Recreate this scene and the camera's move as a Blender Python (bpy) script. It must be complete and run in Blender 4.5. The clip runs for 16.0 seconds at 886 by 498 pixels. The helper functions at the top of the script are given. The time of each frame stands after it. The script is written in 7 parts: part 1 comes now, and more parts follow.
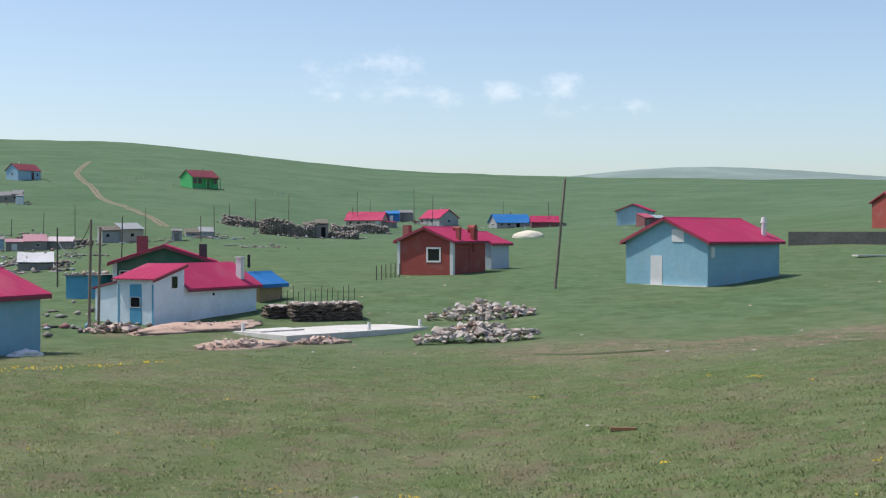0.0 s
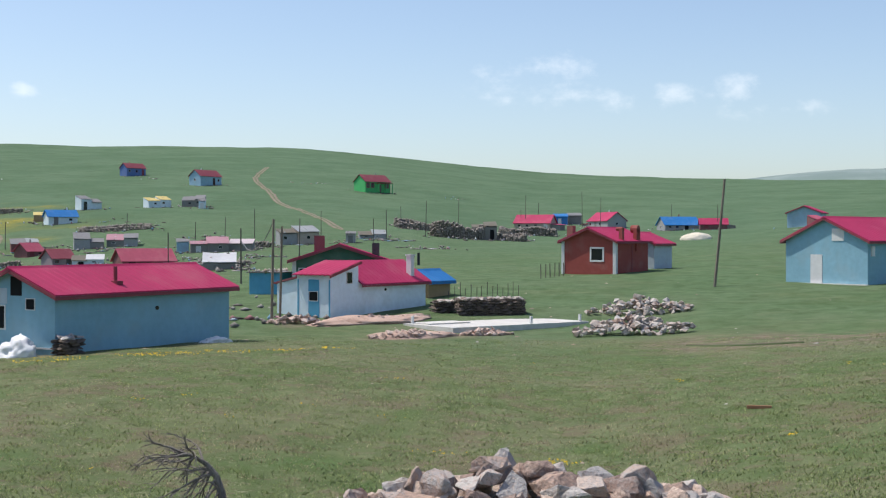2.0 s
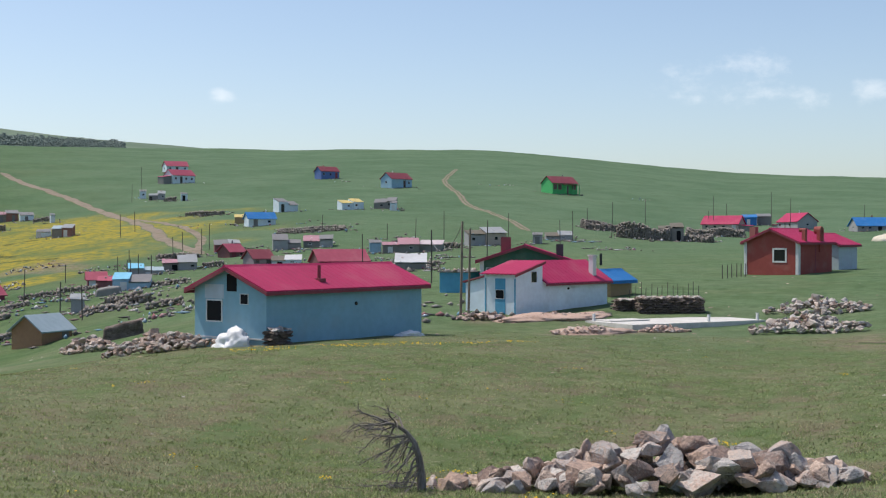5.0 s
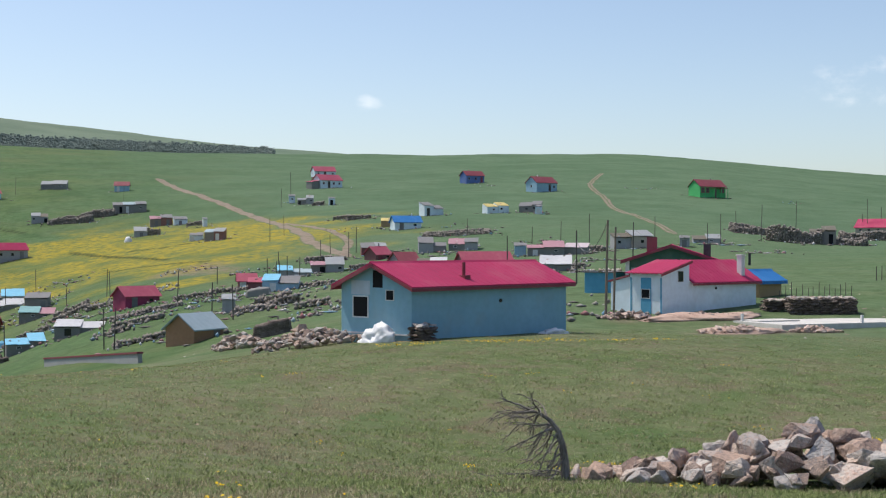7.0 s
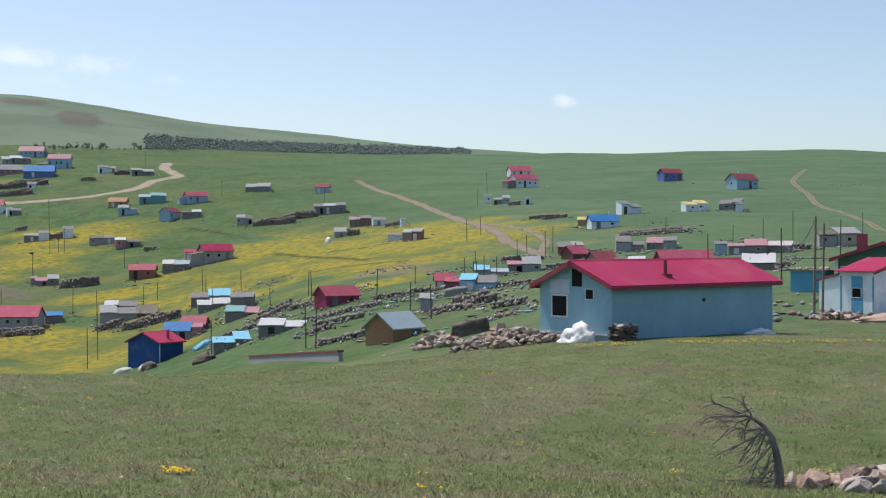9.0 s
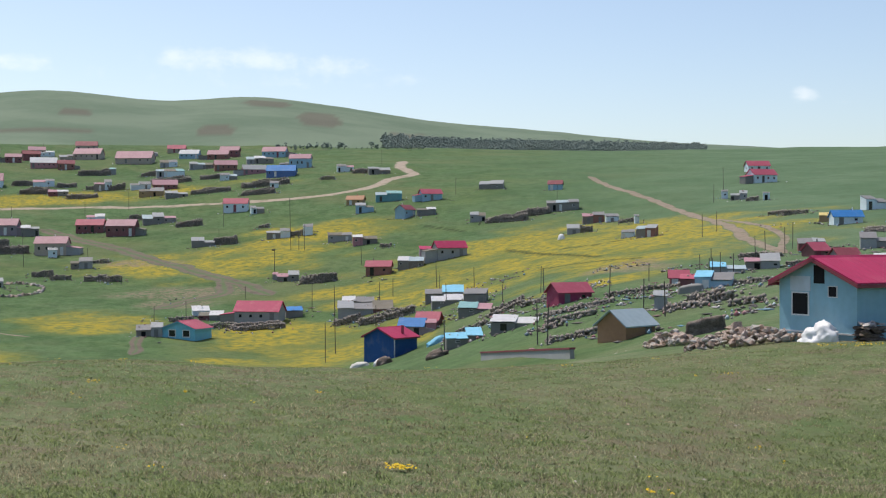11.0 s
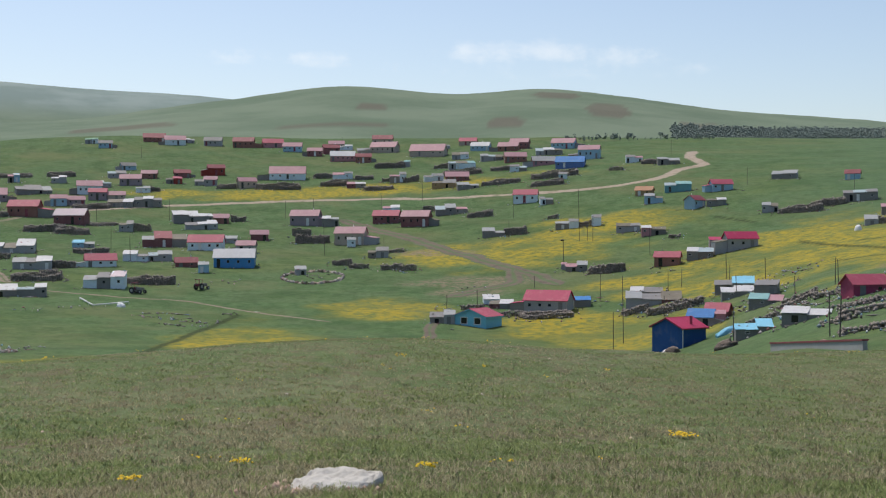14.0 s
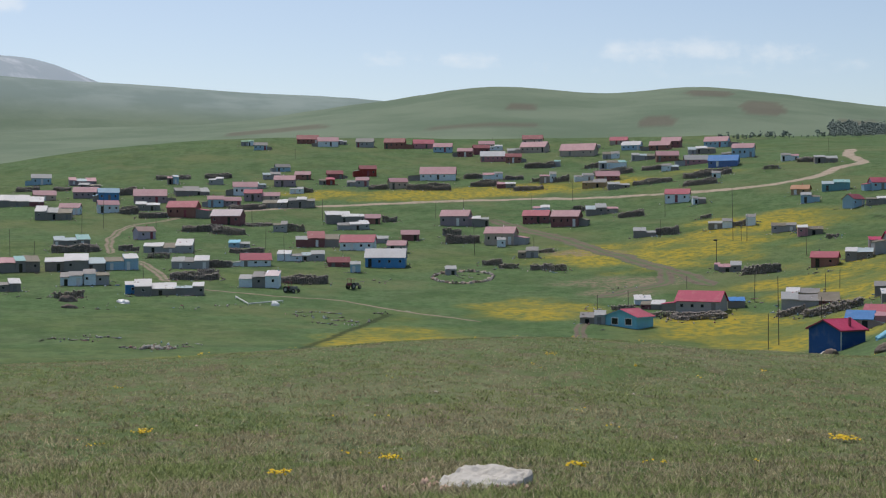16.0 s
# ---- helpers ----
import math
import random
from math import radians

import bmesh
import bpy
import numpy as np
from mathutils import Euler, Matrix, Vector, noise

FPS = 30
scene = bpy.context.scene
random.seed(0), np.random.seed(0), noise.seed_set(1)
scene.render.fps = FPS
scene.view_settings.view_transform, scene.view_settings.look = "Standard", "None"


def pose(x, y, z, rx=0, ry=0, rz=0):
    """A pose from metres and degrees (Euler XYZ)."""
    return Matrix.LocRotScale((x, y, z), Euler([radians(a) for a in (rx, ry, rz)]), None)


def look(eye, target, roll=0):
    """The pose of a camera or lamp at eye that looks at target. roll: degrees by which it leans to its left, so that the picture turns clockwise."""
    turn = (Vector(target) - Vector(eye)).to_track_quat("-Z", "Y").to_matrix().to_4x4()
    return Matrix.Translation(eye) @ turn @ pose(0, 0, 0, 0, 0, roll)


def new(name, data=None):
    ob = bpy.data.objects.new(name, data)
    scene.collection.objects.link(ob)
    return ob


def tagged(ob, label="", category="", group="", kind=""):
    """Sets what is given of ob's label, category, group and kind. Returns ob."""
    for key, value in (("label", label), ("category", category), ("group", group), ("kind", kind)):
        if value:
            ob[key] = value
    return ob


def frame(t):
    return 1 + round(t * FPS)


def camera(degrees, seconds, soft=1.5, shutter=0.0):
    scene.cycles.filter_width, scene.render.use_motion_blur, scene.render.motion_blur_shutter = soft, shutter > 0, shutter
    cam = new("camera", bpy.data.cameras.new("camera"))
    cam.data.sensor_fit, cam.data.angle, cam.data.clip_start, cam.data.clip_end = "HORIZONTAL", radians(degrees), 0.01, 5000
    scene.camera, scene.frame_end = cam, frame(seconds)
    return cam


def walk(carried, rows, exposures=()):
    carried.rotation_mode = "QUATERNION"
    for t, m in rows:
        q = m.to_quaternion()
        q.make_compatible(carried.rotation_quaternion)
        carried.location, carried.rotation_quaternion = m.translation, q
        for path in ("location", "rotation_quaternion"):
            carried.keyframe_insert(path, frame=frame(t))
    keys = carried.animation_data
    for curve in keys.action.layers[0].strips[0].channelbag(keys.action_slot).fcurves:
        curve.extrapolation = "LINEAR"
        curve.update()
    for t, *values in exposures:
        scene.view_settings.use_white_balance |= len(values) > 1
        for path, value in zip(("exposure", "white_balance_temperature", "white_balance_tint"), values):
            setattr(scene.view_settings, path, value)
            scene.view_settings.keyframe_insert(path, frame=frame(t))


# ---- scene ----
cam = camera(35.496, 16.0, 1.2)
LIFT = 4.6  # the ground by the rubble lies at about z = 0
ROWS = [
    (0, -1.364, 8.027, 0.694, -2.386, -0.588, -0.113),
    (0.5, -1.478, 7.001, 0.617, -0.189, -0.472, -0.117),
    (1, -1.312, 5.977, 0.511, 1.607, -0.434, -0.064),
    (1.5, -1.008, 4.961, 0.357, 3.218, -0.445, -0.036),
    (2, -0.863, 4.126, 0.377, 4.661, -0.428, -0.046),
    (2.5, -0.769, 3.321, 0.414, 6.167, -0.434, -0.06),
    (3, -0.692, 2.33, 0.425, 7.465, -0.435, -0.041),
    (3.5, -0.52, 1.344, 0.443, 8.9, -0.429, -0.029),
    (4, -0.322, 0.481, 0.435, 10.168, -0.431, -0.037),
    (6.5, 0.115, -0.108, 0.115, 16.459, -0.232, -0.068),
    (7, 0.002, -0.006, 0.001, 18.436, -0.177, -0.086),
    (7.5, 0.049, -0.188, -0.002, 21.117, -0.173, -0.036),
    (8, 0.062, -0.188, 0.008, 23.111, -0.181, 0.082),
    (10.5, -1.289, 2.293, -0.169, 33.286, -0.243, 0.211),
    (11, -0.822, 1.642, -0.14, 36.168, -0.265, 0.235),
    (11.5, 0.107, 0.651, -0.21, 38.015, -0.264, 0.202),
    (12, 0.849, -0.211, -0.265, 39.333, -0.471, 0.169),
    (12.5, 1.086, -0.539, -0.259, 41.297, -0.597, 0.135),
    (13, 1.111, -0.513, -0.236, 44.084, -0.614, 0.082),
    (13.5, 1.005, -0.419, -0.255, 46.413, -0.608, 0.074),
    (14, 0.854, -0.31, -0.288, 48.055, -0.6, 0.092),
    (14.5, 0.726, -0.216, -0.323, 49.652, -0.588, 0.123),
    (15, 0.649, -0.154, -0.343, 51.152, -0.584, 0.135),
    (15.5, 0.606, -0.125, -0.355, 52.689, -0.575, 0.143),
    (16, 0.616, -0.109, -0.369, 54.256, -0.576, 0.133),
]
walk(cam, [(t, pose(x, y, LIFT + z, 90 + pitch, roll, yaw)) for t, x, y, z, yaw, pitch, roll in ROWS],
     exposures=((0.0, 0.31, 6550, 10), (2.5, 0.31, 6550, 10), (3.0, 0.21, 6550, 10), (4.0, 0.21, 6600, 10), (7.5, 0.24, 6700, 10), (10.5, 0.23, 6750, 10), (11.0, 0.25, 6800, 10), (11.5, 0.06, 6800, 10), (12.5, 0.08, 6800, 10), (13.5, 0.06, 6800, 10), (15.0, 0.06, 6800, 10), (16.0, -0.09, 6850, 10)))

# ---- light ----
SUN_TURN, SUN_HEIGHT = 80.0, 61.0  # degrees to the left of +y, and above the horizon
world = bpy.data.worlds.new("world")
scene.world = world
world.use_nodes = True
nt = world.node_tree
sky = nt.nodes.new("ShaderNodeTexSky")
sky.sky_type, sky.sun_disc = "NISHITA", False
sky.sun_elevation, sky.sun_rotation = radians(SUN_HEIGHT), radians(-SUN_TURN)
sky.altitude, sky.air_density, sky.dust_density, sky.ozone_density = 1500, 1.0, 4.2, 1.2
nt.nodes["Background"].inputs["Strength"].default_value = 0.134
nt.links.new(sky.outputs["Color"], nt.nodes["Background"].inputs["Color"])
sun = new("sun", bpy.data.lights.new("sun", "SUN"))
sun.data.energy, sun.data.angle, sun.data.color = 3.2, radians(0.53), (1.0, 0.95, 0.87)
sd = Vector((-math.sin(radians(SUN_TURN)) * math.cos(radians(SUN_HEIGHT)), math.cos(radians(SUN_TURN)) * math.cos(radians(SUN_HEIGHT)), math.sin(radians(SUN_HEIGHT))))
sun.matrix_world = look(sd * 100, (0, 0, 0))


# ---- the lie of the land ----
# Heights along nine directions from the hilltop where the camera stands; degrees to the left of +y.
REACH = (0, 12, 25, 34, 50, 75, 105, 155, 214, 280, 352, 418, 518, 680)
LAND = {
    -20: (-1.8, -2.7, -3.4, -3.45, -3.3, -3.1, -2.2, 0, 2.6, 6.3, 10.2, 13.9, 19.4, 26.4),
    0: (-1.8, -3, -4.45, -5.35, -4.6, -4.6, -2.9, -2.3, -1.4, 0.8, 5.7, 11.6, 20.2, 32.3),
    10: (-1.8, -3, -4.45, -5.45, -4.2, -4.3, -3, -2.3, -1.2, 4.5, 10.5, 17, 28.3, 43.4),
    20: (-1.8, -3, -4.45, -5.3, -4.2, -4.7, -4.6, -4.1, -2.6, 3.8, 10.2, 17.5, 28.3, 44.2),
    31: (-1.8, -3, -4.4, -4.75, -4.6, -6.7, -8.8, -8.7, -6.9, -2.5, 4.3, 14.4, 28, 44.7),
    40: (-1.8, -3, -4.4, -4.6, -4.6, -7.6, -11.5, -15.6, -18, -11.8, -1.8, 9.9, 26.9, 46.9),
    50: (-1.8, -3, -4.3, -4.45, -4.2, -6.6, -10.4, -14.9, -17.6, -13.9, -6.3, 2.5, 19.7, 46.9),
    66: (-1.8, -3, -4.4, -4.6, -4.8, -7.6, -11.4, -14.9, -16.3, -13.2, -6, 1.5, 16.2, 44.2),
    78: (-1.8, -3, -4.4, -4.7, -5, -7.6, -11.4, -14.9, -16.3, -13.2, -6, 0.6, 10.5, 20.5),
}
# Ridges behind: distance, and how high each stands over the eye, in degrees, direction by direction.
RIDGES = (
    (2200, (-20, 0.8, 0, 1.0, 15, 2.4, 22, 3.45, 27, 3.9, 31, 4.25, 36, 4.72, 40.5, 5.4, 44, 5.72, 47.5, 5.55, 52.5, 5.85, 57, 5.2, 63, 4.4, 75, 3.8)),
    (3200, (-24, 2.1, -16.7, 2.52, -11.6, 2.82, -8, 2.5, -4, 1.8, 2, 1.0, 45, 4.0, 57, 5.45, 63, 5.75, 68, 6.05, 72, 6.25, 85, 6.5)),
    (4400, (-20, 1.0, 55, 4.0, 65.5, 5.0, 68, 6.0, 70.5, 6.85, 72.5, 7.0, 76, 7.1, 82, 6.4)),
)


def glide(xs, ys, x):
    """A smooth curve through the knots (xs, ys); ys may hold one column per point of x."""
    xs = np.asarray(xs, float)
    ys = np.asarray(ys, float)
    x = np.clip(x, xs[0], xs[-1])
    slope = np.diff(ys, axis=0) / np.diff(xs).reshape(-1, *[1] * (ys.ndim - 1))
    m = np.concatenate([slope[:1], (slope[1:] + slope[:-1]) / 2, slope[-1:]])
    i = np.clip(np.searchsorted(xs, x) - 1, 0, len(xs) - 2)
    h = xs[i + 1] - xs[i]
    s = (x - xs[i]) / h
    if ys.ndim > 1:
        c = np.arange(ys.shape[1])
        y0, y1, m0, m1 = ys[i, c], ys[i + 1, c], m[i, c], m[i + 1, c]
    else:
        y0, y1, m0, m1 = ys[i], ys[i + 1], m[i], m[i + 1]
    return (2 * s**3 - 3 * s**2 + 1) * y0 + (s**3 - 2 * s**2 + s) * h * m0 + (3 * s**2 - 2 * s**3) * y1 + (s**3 - s**2) * h * m1


def ease(a, b, x):
    s = np.clip((x - a) / (b - a), 0, 1)
    return s * s * (3 - 2 * s)


def rumple(x, y, size, seed=0.0):
    """Rolling unevenness between -1 and 1, about size metres across."""
    k = 2 * np.pi / size
    v = 0
    for n, (a, b, c) in enumerate(((1.0, 0.35, 0.3), (-0.62, 0.9, 1.7), (0.41, -1.13, 4.1), (1.31, 0.77, 2.2), (-1.07, 0.58, 5.3))):
        v = v + np.sin(k * (a * x + b * y) + c + seed * (n + 1.3)) * np.cos(k * (0.53 * b * x - 0.61 * a * y) + 2 * c + seed * 0.7)
    return v / 3.2


def heights(x, y):
    """The ground's height at arrays of places."""
    x, y = np.atleast_1d(np.asarray(x, float)), np.atleast_1d(np.asarray(y, float))
    turn, d = np.degrees(np.arctan2(-x, y)), np.hypot(x, y)
    rows = np.stack([glide(REACH, LAND[a], d) for a in LAND])
    z = glide(list(LAND), rows, np.clip(turn, -20, 78))
    off = np.abs((turn - 24 + 180) % 360 - 180)
    back = ease(60, 150, off)
    z = z * (1 - back) + rows.mean(0) * back
    z = z + ease(680, 950, d) * 3.0
    last, before = 950.0, z
    for far, table in RIDGES:
        top = far * np.tan(np.radians(glide(table[::2], table[1::2], np.clip(turn, -24, 85))))
        top = top * (1 - 0.6 * back)
        top = top + rumple(x, y, far * 0.25, far) * far * 0.0016
        up = ease(last, far, d) * (1 - 0.35 * ease(far, far * 1.25, d))
        z = np.maximum(z, before * (1 - up) + top * up)
        last, before = far * 1.02, z
    z = z + rumple(x, y, 9.0) * 0.07 * ease(3, 30, d) + rumple(x, y, 31.0, 2.0) * 0.16 * ease(20, 90, d) + rumple(x, y, 95.0, 1.0) * 0.5 * ease(250, 600, d)
    return z + LIFT


def ground(x, y):
    return float(heights(x, y)[0])

# ---- materials ----
MATS = {}


def material(name, rough=0.8, metal=0.0, bump=0.0, scale=8.0, colours=((0.5, 0.5, 0.5), (0.4, 0.4, 0.4)), stretch=(1, 1, 1), island=0.0, stain=None, spec=0.3):
    """A two-colour grained surface with broad and fine variation, optional stains and a fine relief."""
    m = bpy.data.materials.new(name)
    MATS[name] = m
    m.use_nodes = True
    t = m.node_tree
    n, l = t.nodes, t.links
    b = n["Principled BSDF"]
    b.inputs["Roughness"].default_value, b.inputs["Metallic"].default_value = rough, metal
    b.inputs["Specular IOR Level"].default_value = spec
    co = n.new("ShaderNodeTexCoord")
    mp = n.new("ShaderNodeMapping")
    mp.inputs["Scale"].default_value = stretch
    l.new(co.outputs["Object"], mp.inputs["Vector"])
    fine = n.new("ShaderNodeTexNoise")
    fine.inputs["Scale"].default_value, fine.inputs["Detail"].default_value = scale, 6
    broad = n.new("ShaderNodeTexNoise")
    broad.inputs["Scale"].default_value, broad.inputs["Detail"].default_value = scale * 0.13, 3
    for x in (fine, broad):
        l.new(mp.outputs["Vector"], x.inputs["Vector"])
    mixf = n.new("ShaderNodeMix")
    mixf.data_type = "FLOAT"
    mixf.inputs["Factor"].default_value = 0.55
    l.new(fine.outputs["Fac"], mixf.inputs["A"])
    l.new(broad.outputs["Fac"], mixf.inputs["B"])
    fac = mixf.outputs["Result"]
    if island:
        gi = n.new("ShaderNodeNewGeometry")
        oi = n.new("ShaderNodeObjectInfo")
        ad = n.new("ShaderNodeMath")
        ad.operation = "ADD"
        l.new(gi.outputs["Random Per Island"], ad.inputs[0])
        l.new(oi.outputs["Random"], ad.inputs[1])
        fr = n.new("ShaderNodeMath")
        fr.operation = "FRACT"
        l.new(ad.outputs[0], fr.inputs[0])
        mi = n.new("ShaderNodeMix")
        mi.data_type = "FLOAT"
        mi.inputs["Factor"].default_value = island
        l.new(fac, mi.inputs["A"])
        l.new(fr.outputs[0], mi.inputs["B"])
        fac = mi.outputs["Result"]
    ramp = n.new("ShaderNodeValToRGB")
    el = ramp.color_ramp.elements
    while len(el) < len(colours):
        el.new(0.5)
    lo, hi = (0.34, 0.66) if not island else (0.15, 0.85)
    for i, c in enumerate(colours):
        el[i].position = lo + (hi - lo) * i / (len(colours) - 1)
        el[i].color = (*c, 1)
    l.new(fac, ramp.inputs["Fac"])
    col = ramp.outputs["Color"]
    if stain:
        sn = n.new("ShaderNodeTexNoise")
        sn.inputs["Scale"].default_value, sn.inputs["Detail"].default_value = stain[1], 5
        l.new(co.outputs["Object"], sn.inputs["Vector"])
        sr = n.new("ShaderNodeMapRange")
        sr.inputs["From Min"].default_value, sr.inputs["From Max"].default_value = 0.52, 0.72
        sr.inputs["To Max"].default_value = stain[2]
        l.new(sn.outputs["Fac"], sr.inputs["Value"])
        mx = n.new("ShaderNodeMix")
        mx.data_type = "RGBA"
        l.new(sr.outputs["Result"], mx.inputs["Factor"])
        l.new(col, mx.inputs["A"])
        mx.inputs["B"].default_value = (*stain[0], 1)
        col = mx.outputs["Result"]
    l.new(col, b.inputs["Base Color"])
    if bump:
        bp = n.new("ShaderNodeBump")
        bp.inputs["Strength"].default_value, bp.inputs["Distance"].default_value = bump, 0.05
        l.new(fine.outputs["Fac"], bp.inputs["Height"])
        l.new(bp.outputs["Normal"], b.inputs["Normal"])
    return m


def paint(name, c, rough=0.75, stain=0.35):
    d = tuple(v * 0.82 for v in c)
    g = tuple(0.5 * v + 0.5 * w for v, w in zip(c, (0.30, 0.27, 0.23)))
    return material(name, rough, 0, 0.25, 3.0, (d, c), stain=(g, 0.7, stain))


def sheet(name, c, rough=0.62):
    d = tuple(v * 0.8 for v in c)
    g = tuple(0.6 * v + 0.4 * w for v, w in zip(c, (0.35, 0.28, 0.24)))
    return material(name, rough, 0, 0.05, 2.0, (d, c), stain=(g, 0.5, 0.4), spec=0.22)


for name, c in dict(
    white=(0.73, 0.83, 0.90), skyblue=(0.34, 0.52, 0.66), brightblue=(0.07, 0.26, 0.55), mixblue=(0.12, 0.20, 0.45), darkblue=(0.018, 0.085, 0.27), cyanwall=(0.20, 0.54, 0.70),
    greenwall=(0.09, 0.50, 0.17), darkgreen=(0.05, 0.13, 0.09), tealwall=(0.16, 0.36, 0.40), grey=(0.37, 0.37, 0.38), darkgrey=(0.25, 0.24, 0.23), stone=(0.28, 0.255, 0.235),
    beige=(0.48, 0.40, 0.34), tan=(0.42, 0.28, 0.15), orange=(0.42, 0.23, 0.13), pinkwall=(0.50, 0.24, 0.27), mauve=(0.32, 0.26, 0.29), lilac=(0.48, 0.43, 0.52), maroon=(0.24, 0.10, 0.105),
    slateblue=(0.26, 0.47, 0.58), brightpale=(0.10, 0.36, 0.55), brickpaint=(0.33, 0.075, 0.062), brownred=(0.30, 0.14, 0.115), redwall=(0.30, 0.045, 0.035), paleblue=(0.34, 0.50, 0.62), whiteblue=(0.50, 0.58, 0.66), rosewall=(0.38, 0.06, 0.13),
).items():
    paint(name, c)
for name, c in dict(
    crimson=(0.44, 0.03, 0.105), redroof=(0.44, 0.09, 0.14), maroonroof=(0.27, 0.065, 0.085), pinkroof=(0.45, 0.24, 0.28), whitepink=(0.60, 0.50, 0.53), whiteroof=(0.58, 0.58, 0.60), lightroof=(0.32, 0.335, 0.35),
    turfroof=(0.17, 0.15, 0.115), greyroof=(0.22, 0.215, 0.22), greyblue=(0.36, 0.45, 0.50), blueroof=(0.03, 0.20, 0.52), cyanroof=(0.22, 0.55, 0.75), tealroof=(0.22, 0.42, 0.43), greenroof=(0.14, 0.30, 0.2), lilacroof=(0.42, 0.29, 0.27),
    terracotta=(0.45, 0.22, 0.12), yellowroof=(0.65, 0.52, 0.2),
).items():
    sheet(name, c)
material("pane", 0.12, 0, 0, 1, ((0.012, 0.014, 0.018), (0.02, 0.022, 0.026)), spec=0.5)
material("hole", 0.9, 0, 0, 1, ((0.006, 0.006, 0.008), (0.012, 0.012, 0.014)))
material("trim", 0.6, 0, 0.1, 4, ((0.6, 0.6, 0.6), (0.72, 0.72, 0.72)))
material("wood_pole", 0.9, 0, 0.5, 6, ((0.15, 0.12, 0.095), (0.28, 0.235, 0.19)), (4, 4, 0.5))
material("dark_pole", 0.9, 0, 0.5, 6, ((0.085, 0.075, 0.068), (0.15, 0.13, 0.115)), (4, 4, 0.5))
material("deadwood", 0.95, 0, 0.6, 14, ((0.10, 0.085, 0.075), (0.32, 0.285, 0.26)), (3, 3, 0.6))
material("rubble", 0.92, 0, 0.9, 7, ((0.14, 0.14, 0.145), (0.46, 0.32, 0.25), (0.34, 0.335, 0.335), (0.58, 0.45, 0.37), (0.22, 0.15, 0.125), (0.52, 0.49, 0.46), (0.52, 0.35, 0.28)), island=0.62, stain=((0.10, 0.095, 0.09), 5.0, 0.6))
material("pale_rubble", 0.92, 0, 0.9, 7, ((0.30, 0.27, 0.26), (0.56, 0.47, 0.41), (0.44, 0.42, 0.41), (0.60, 0.52, 0.46), (0.30, 0.19, 0.15), (0.56, 0.53, 0.50), (0.50, 0.36, 0.29)), island=0.62, stain=((0.16, 0.14, 0.13), 2.0, 0.4))
material("pink_rubble", 0.92, 0, 0.9, 7, ((0.42, 0.30, 0.25), (0.60, 0.46, 0.40), (0.50, 0.36, 0.30), (0.66, 0.58, 0.53)), island=0.6)
material("pink_soil", 0.95, 0, 0.8, 5, ((0.34, 0.22, 0.17), (0.52, 0.37, 0.30), (0.44, 0.30, 0.24)))
material("scrap", 0.9, 0, 0.4, 3, ((0.12, 0.11, 0.10), (0.30, 0.26, 0.22), (0.19, 0.17, 0.155), (0.36, 0.34, 0.32), (0.15, 0.12, 0.10), (0.46, 0.45, 0.44), (0.22, 0.20, 0.18), (0.17, 0.33, 0.46), (0.62, 0.61, 0.62), (0.36, 0.15, 0.16), (0.20, 0.18, 0.16)), island=0.9)
material("dark_stone", 0.95, 0, 0.9, 3.5, ((0.15, 0.135, 0.125), (0.25, 0.22, 0.195), (0.185, 0.165, 0.15), (0.30, 0.265, 0.235), (0.20, 0.17, 0.15), (0.38, 0.35, 0.325)), island=0.6)
material("slab_rock", 0.9, 0, 0.8, 6, ((0.40, 0.38, 0.35), (0.62, 0.60, 0.565)), stain=((0.26, 0.24, 0.21), 6.0, 0.6))
material("concrete", 0.85, 0, 0.3, 4, ((0.52, 0.50, 0.47), (0.66, 0.64, 0.61)), stain=((0.35, 0.31, 0.27), 0.6, 0.5))
material("concrete_dark", 0.9, 0, 0.3, 3, ((0.05, 0.052, 0.052), (0.10, 0.10, 0.102)))
material("rust_steel", 0.8, 0, 0.2, 5, ((0.22, 0.07, 0.04), (0.3, 0.11, 0.06)))
material("plastic_white", 0.5, 0, 0.1, 2, ((0.7, 0.7, 0.72), (0.82, 0.82, 0.83)), spec=0.5)
material("canvas", 0.85, 0, 0.2, 3, ((0.62, 0.55, 0.44), (0.75, 0.69, 0.58)))
material("straw_pile", 0.95, 0, 0.9, 9, ((0.06, 0.047, 0.041), (0.15, 0.118, 0.10), (0.27, 0.225, 0.195)), (1, 1, 2.2))
material("blossom", 0.8, 0, 0, 3, ((0.62, 0.40, 0.015), (0.78, 0.56, 0.03)), island=0.5)
# leaf green lightened towards grey-blue: haze over distant trees, put into the colour
material("hazy_leafage", 0.9, 0, 0.3, 4, ((0.145, 0.185, 0.165), (0.19, 0.235, 0.21)), island=0.4)
material("black_plastic", 0.5, 0, 0.05, 2, ((0.02, 0.02, 0.02), (0.035, 0.035, 0.035)))

# ---- building helpers ----


def mesh_ob(name, bm, mat, parent=None, label="", smooth=False):
    me = bpy.data.meshes.new(name)
    bm.to_mesh(me)
    bm.free()
    for mt in mat if isinstance(mat, (tuple, list)) else (mat,):
        me.materials.append(MATS[mt])
    if smooth:
        me.polygons.foreach_set("use_smooth", [True] * len(me.polygons))
    ob = new(name, me)
    if parent is not None:
        ob.parent = parent
    if label:
        ob["label"] = label
    return ob


def part(name, bm, mat, parent, label="", smooth=False):
    return mesh_ob(name, bm, mat, parent, label, smooth)


